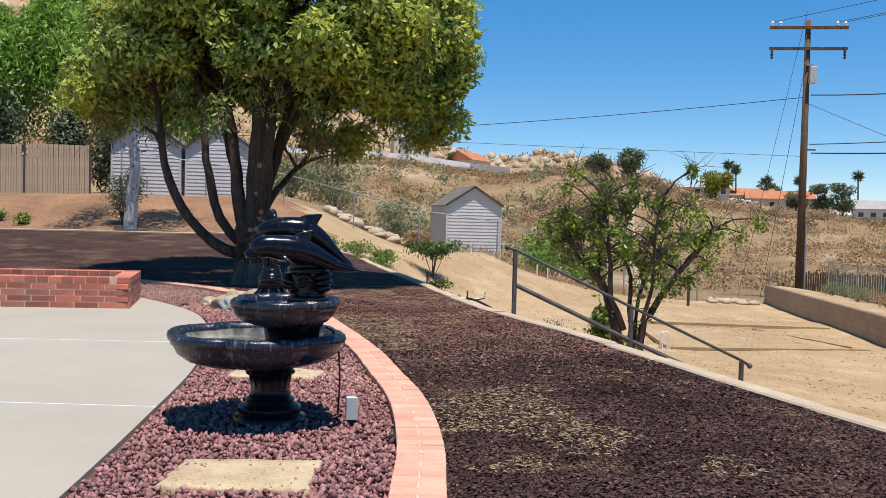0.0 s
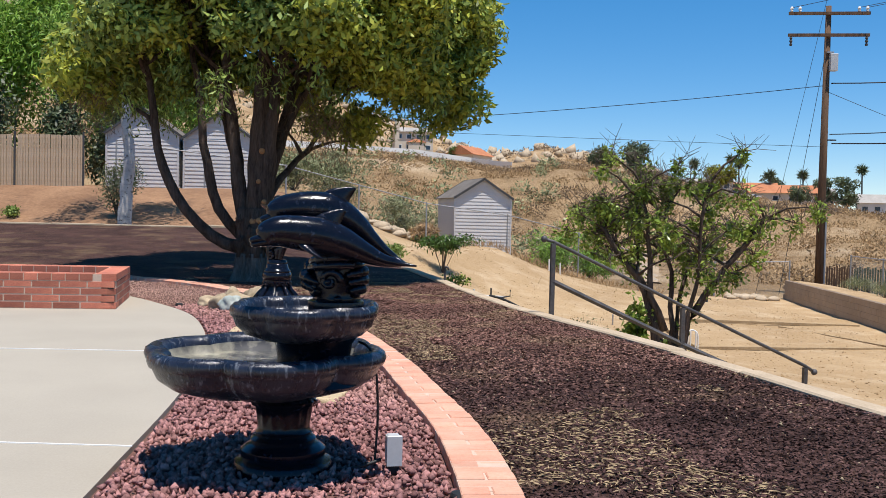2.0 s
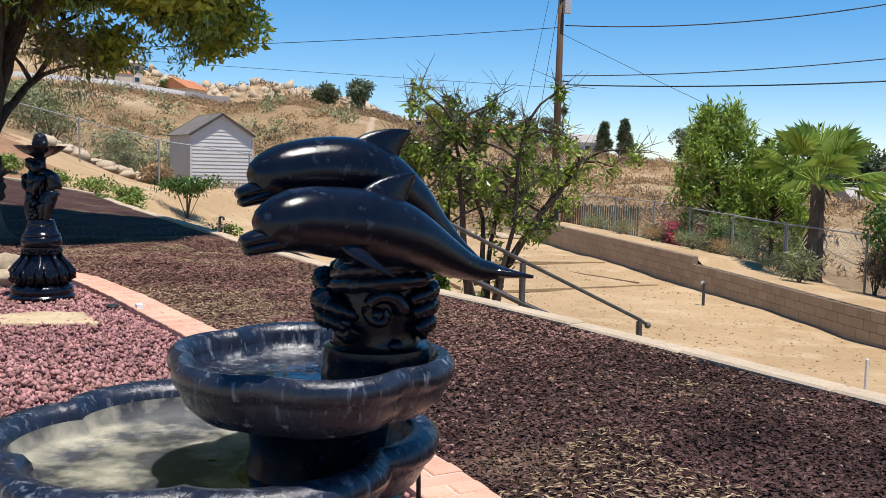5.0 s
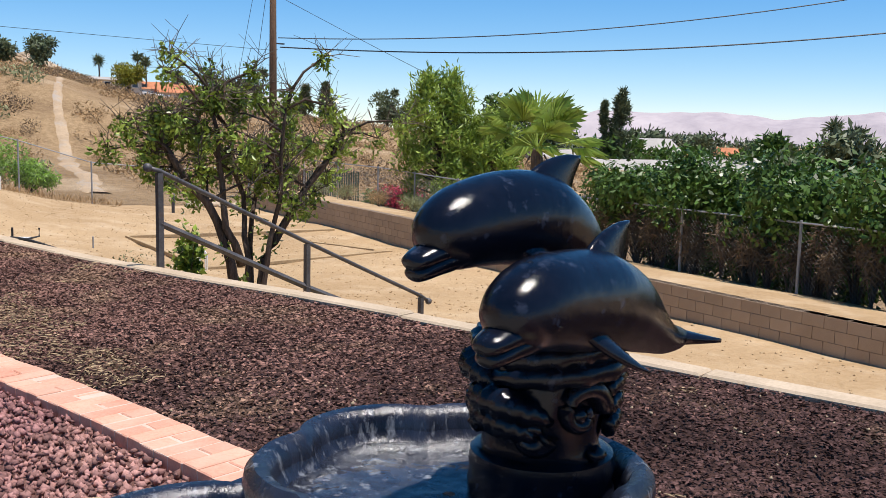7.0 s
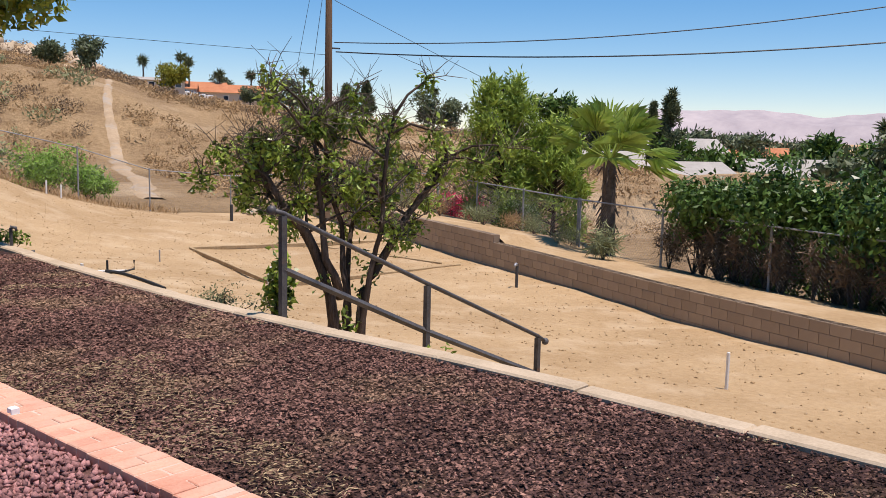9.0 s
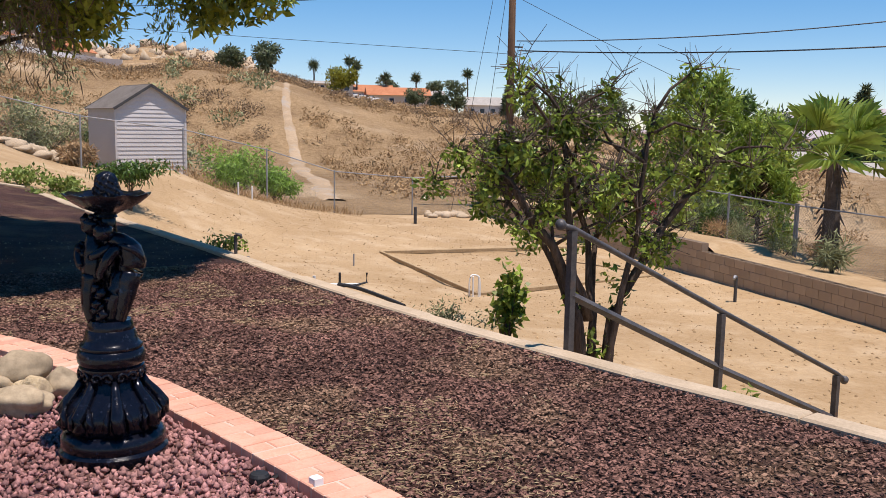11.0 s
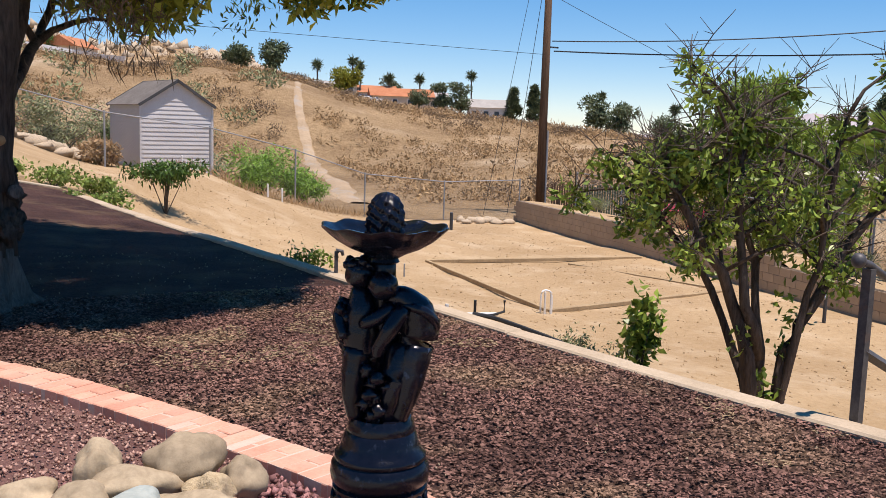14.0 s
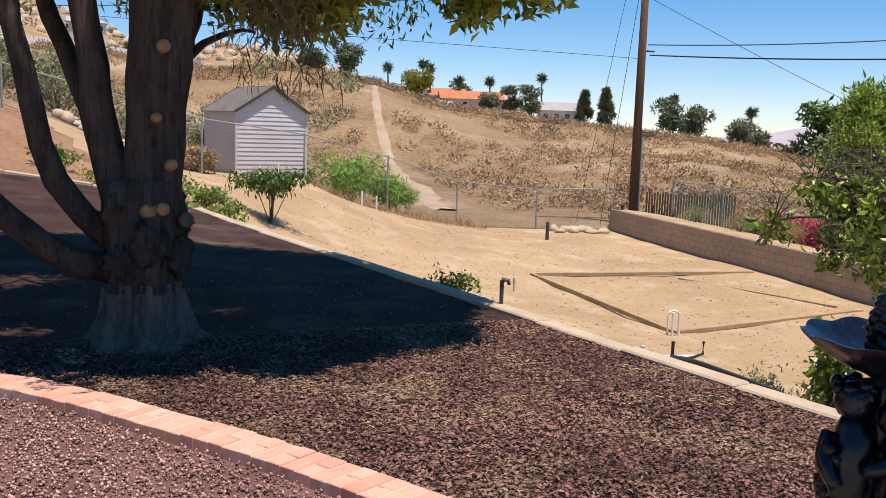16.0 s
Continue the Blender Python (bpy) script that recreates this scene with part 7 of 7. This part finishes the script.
for i, az in enumerate((17.6, 18.1, 18.5, 18.9, 19.3)):
    x, y, z = at_az(az, 243)
    car = thing("parked_car", pose(x, y, z, 0, 0, -az), "pale parked car on the far rise", "car", "far parked cars")
    part("body", Geo().box((0, 0, 0.6), (4.2, 1.7, 0.7), 0, None, 0.12), M_WHITE, car)
    part("cabin", Geo().box((-0.2, 0, 1.15), (2.2, 1.5, 0.55), 0, None, 0.3), M_GLASS, car)
    for wx in (-1.3, 1.3):
        part("wheel", Geo().tube([(wx, -0.88, 0.32), (wx, -0.7, 0.32)], 0.32, 10), M_CABLE, car)
# valley houses
for az, q, w, roof, rm, wm, zz in ((45.6, 88, 12, 1.6, M_GREYROOF, M_WHITE, -5.4), (44.3, 100, 11, 1.8, M_GREYROOF, M_STUCCO, -5.0), (48.6, 84, 9, 1.2, M_GREYROOF, M_STUCCO, -6.2), (52.2, 108, 14, 1.8, M_GREYROOF, M_STUCCO, -5.6), (51.5, 150, 16, 1.8, M_TILE, M_STUCCO, -5.0), (47.0, 140, 12, 2.0, M_GREYROOF, M_STUCCO, -4.0)):
    x, y = q * math.sin(radians(az)), 5 + q * math.cos(radians(az))
    house((x, y, zz), -az + 25, w, 8, 2.7, roof, wm, rm, "single-storey house with a pale roof in the valley", 1, 3)


def far_tree(az, q, w, h, material, label, zz=None, tall=1.0, seed=0, n=14):
    rng = random.Random(seed + int(az * 10))
    rr = np.random.RandomState(seed + int(abs(az) * 10))
    x, y = q * math.sin(radians(az)), 5 + q * math.cos(radians(az))
    z = ground_z(x, y) if zz is None else zz
    t = thing("far_tree", (x, y, z), label, "tree", "far trees")
    part("trunk", Geo().tube([(0, 0, -1), (0.1, 0, h * 0.5), (0, 0, h * 0.8)], [0.05 * h, 0.035 * h, 0.01 * h], 6), M_BARK, t)
    lv = []
    for i in range(n):
        a, e = rng.uniform(0, 6.28), rng.uniform(0.28, 0.9)
        c = (w * 0.55 * math.cos(a) * rng.random(), w * 0.55 * math.sin(a) * rng.random(), h * e)
        s = w * rng.uniform(0.28, 0.48)
        pts, d = ball_points(rr, 110, c, (s, s, s * 0.75 * tall), 0.4)
        lv.append(leaves(pts, rr, 0.16 * w + 0.15, 0.06 * w + 0.05, 0, d * 0.6))
    part("crown", quads("crown", np.concatenate(lv), material), material, t)


for az, q, w, h, m, lab in ((10.5, 128, 2.6, 3.6, M_FARTREE, "dark green round tree on the hill"), (12.6, 126, 2.8, 4.6, M_FARTREE, "dark green round tree on the hill"), (17.4, 210, 5.0, 6.0, M_FARLIME, "bright yellow-green tree on the rise"),
        (23.4, 240, 4.5, 7.5, M_FARTREE, "dark green tree among far houses"), (24.4, 238, 4.5, 8.5, M_FARTREE, "dark green tree among far houses"), (21.9, 232, 3.4, 4.6, M_FARTREE, "green tree among far houses"), (32.5, 235, 6.0, 9.5, M_FARTREE, "dark tree on the far rise"), (33.9, 230, 5.5, 8.0, M_FARTREE, "dark tree on the far rise"), (36.4, 220, 4.5, 6.5, M_FARTREE, "green tree on the far rise"),
        (40.0, 120, 5.0, 7.5, M_HEDGE, "green tree at the field edge"), (42.2, 115, 4.5, 6.5, M_FARTREE, "dark tree at the field edge"), (1.3, 258, 2.6, 5.0, M_HEDGE, "green tree beside the hill house"), (37.5, 230, 4.0, 7.0, M_FARTREE, "dark tree on the far rise"), (20.4, 270, 4.0, 7.5, M_FARTREE, "dark tree behind far houses")):
    far_tree(az, q, w, h, m, lab)
for i in range(34):
    az = 37 + i * 0.95
    q = 95 + 70 * ((i * 7) % 10) / 10
    far_tree(az, q, 4.2 + (i % 3), 6.0 + (i * 5 % 4), (M_FARTREE, M_HEDGE, M_FARTREE)[i % 3], "green tree in the valley", -7.0, 1.0, i, 12)
conifer((67.8, 69.8, -7.0), 1.9, 13.0, 436, M_FARTREE, "tall dark conifer in the valley", "cypress_tree", "", True, 80, 0.6)
conifer((66.6, 70.9, -7.0), 0.8, 11.8, 429, M_FARTREE, "narrow columnar dark cypress in the valley", "cypress_tree", "", True, 70, 0.5)
for az, q, h in ((27.6, 245, 9.0), (28.8, 240, 10.0)):
    conifer(at_az(az, q), 2.6, h, int(az * 10), M_FARTREE, "dark pointed conifer on the far rise", "far_conifer", "", True, 60, 1.1)


def tall_palm(az, q, h, zz=None):
    rng = random.Random(int(az * 100))
    x, y = q * math.sin(radians(az)), 5 + q * math.cos(radians(az))
    z = ground_z(x, y) if zz is None else zz
    t = thing("tall_palm", (x, y, z), "tall thin fan palm on the skyline", "palm", "skyline palms")
    part("trunk", Geo().tube([(0, 0, -1), (0.15, 0, h * 0.5), (0, 0, h)], [0.28, 0.2, 0.17], 7), M_TWIG, t)
    rr = np.random.RandomState(int(az * 100))
    pts, d = ball_points(rr, 260, (0, 0, h), (0.5, 0.5, 0.5), 0.2)
    d[:, 2] = d[:, 2] * 0.9 + 0.1
    lv = leaves(pts, rr, 1.7, 0.22, 0.1, d * 3)
    part("crown", quads("crown", lv, M_FARTREE), M_FARTREE, t)


for az, q, h in ((18.0, 255, 10.5), (18.45, 258, 9.6), (20.2, 262, 8.0), (22.0, 256, 8.5), (25.1, 262, 11.5), (15.9, 250, 6.0), (37.0, 235, 10.0), (37.8, 236, 5.0)):
    tall_palm(az, q, h)
for az, q, h in ((58.5, 160, 11.0), (59.6, 165, 10.0), (33.0, 300, 13.0)):
    tall_palm(az, q, h, -8.0 if az > 50 else None)

# distant range
mg = Geo()
azs = [35 + i * 0.4 for i in range(120)]
for a in azs:
    hgt = 1.28 + 0.5 * noise.noise((a * 0.17, 1, 0)) + 0.35 * noise.noise((a * 0.6, 5, 0)) + 0.06 * noise.noise((a * 2.2, 9, 0))
    hgt = hgt * smooth01(36, 46, a) - 0.2 * (1 - smooth01(37, 45, a))
    for q, e in ((3600, -2.0), (3800, hgt * 0.45), (4000, hgt)):
        mg.v.append((q * math.sin(radians(a)), 5 + q * math.cos(radians(a)), 1.5 + q * math.tan(radians(e))))
for i in range(len(azs) - 1):
    for k in range(2):
        mg.f.append((3 * i + k, 3 * (i + 1) + k, 3 * (i + 1) + k + 1, 3 * i + k + 1))
structure(new("backdrop", mg.mesh("backdrop", M_MOUNT, True)), "mountains on the horizon with haze painted into their pale colour", "mountains")
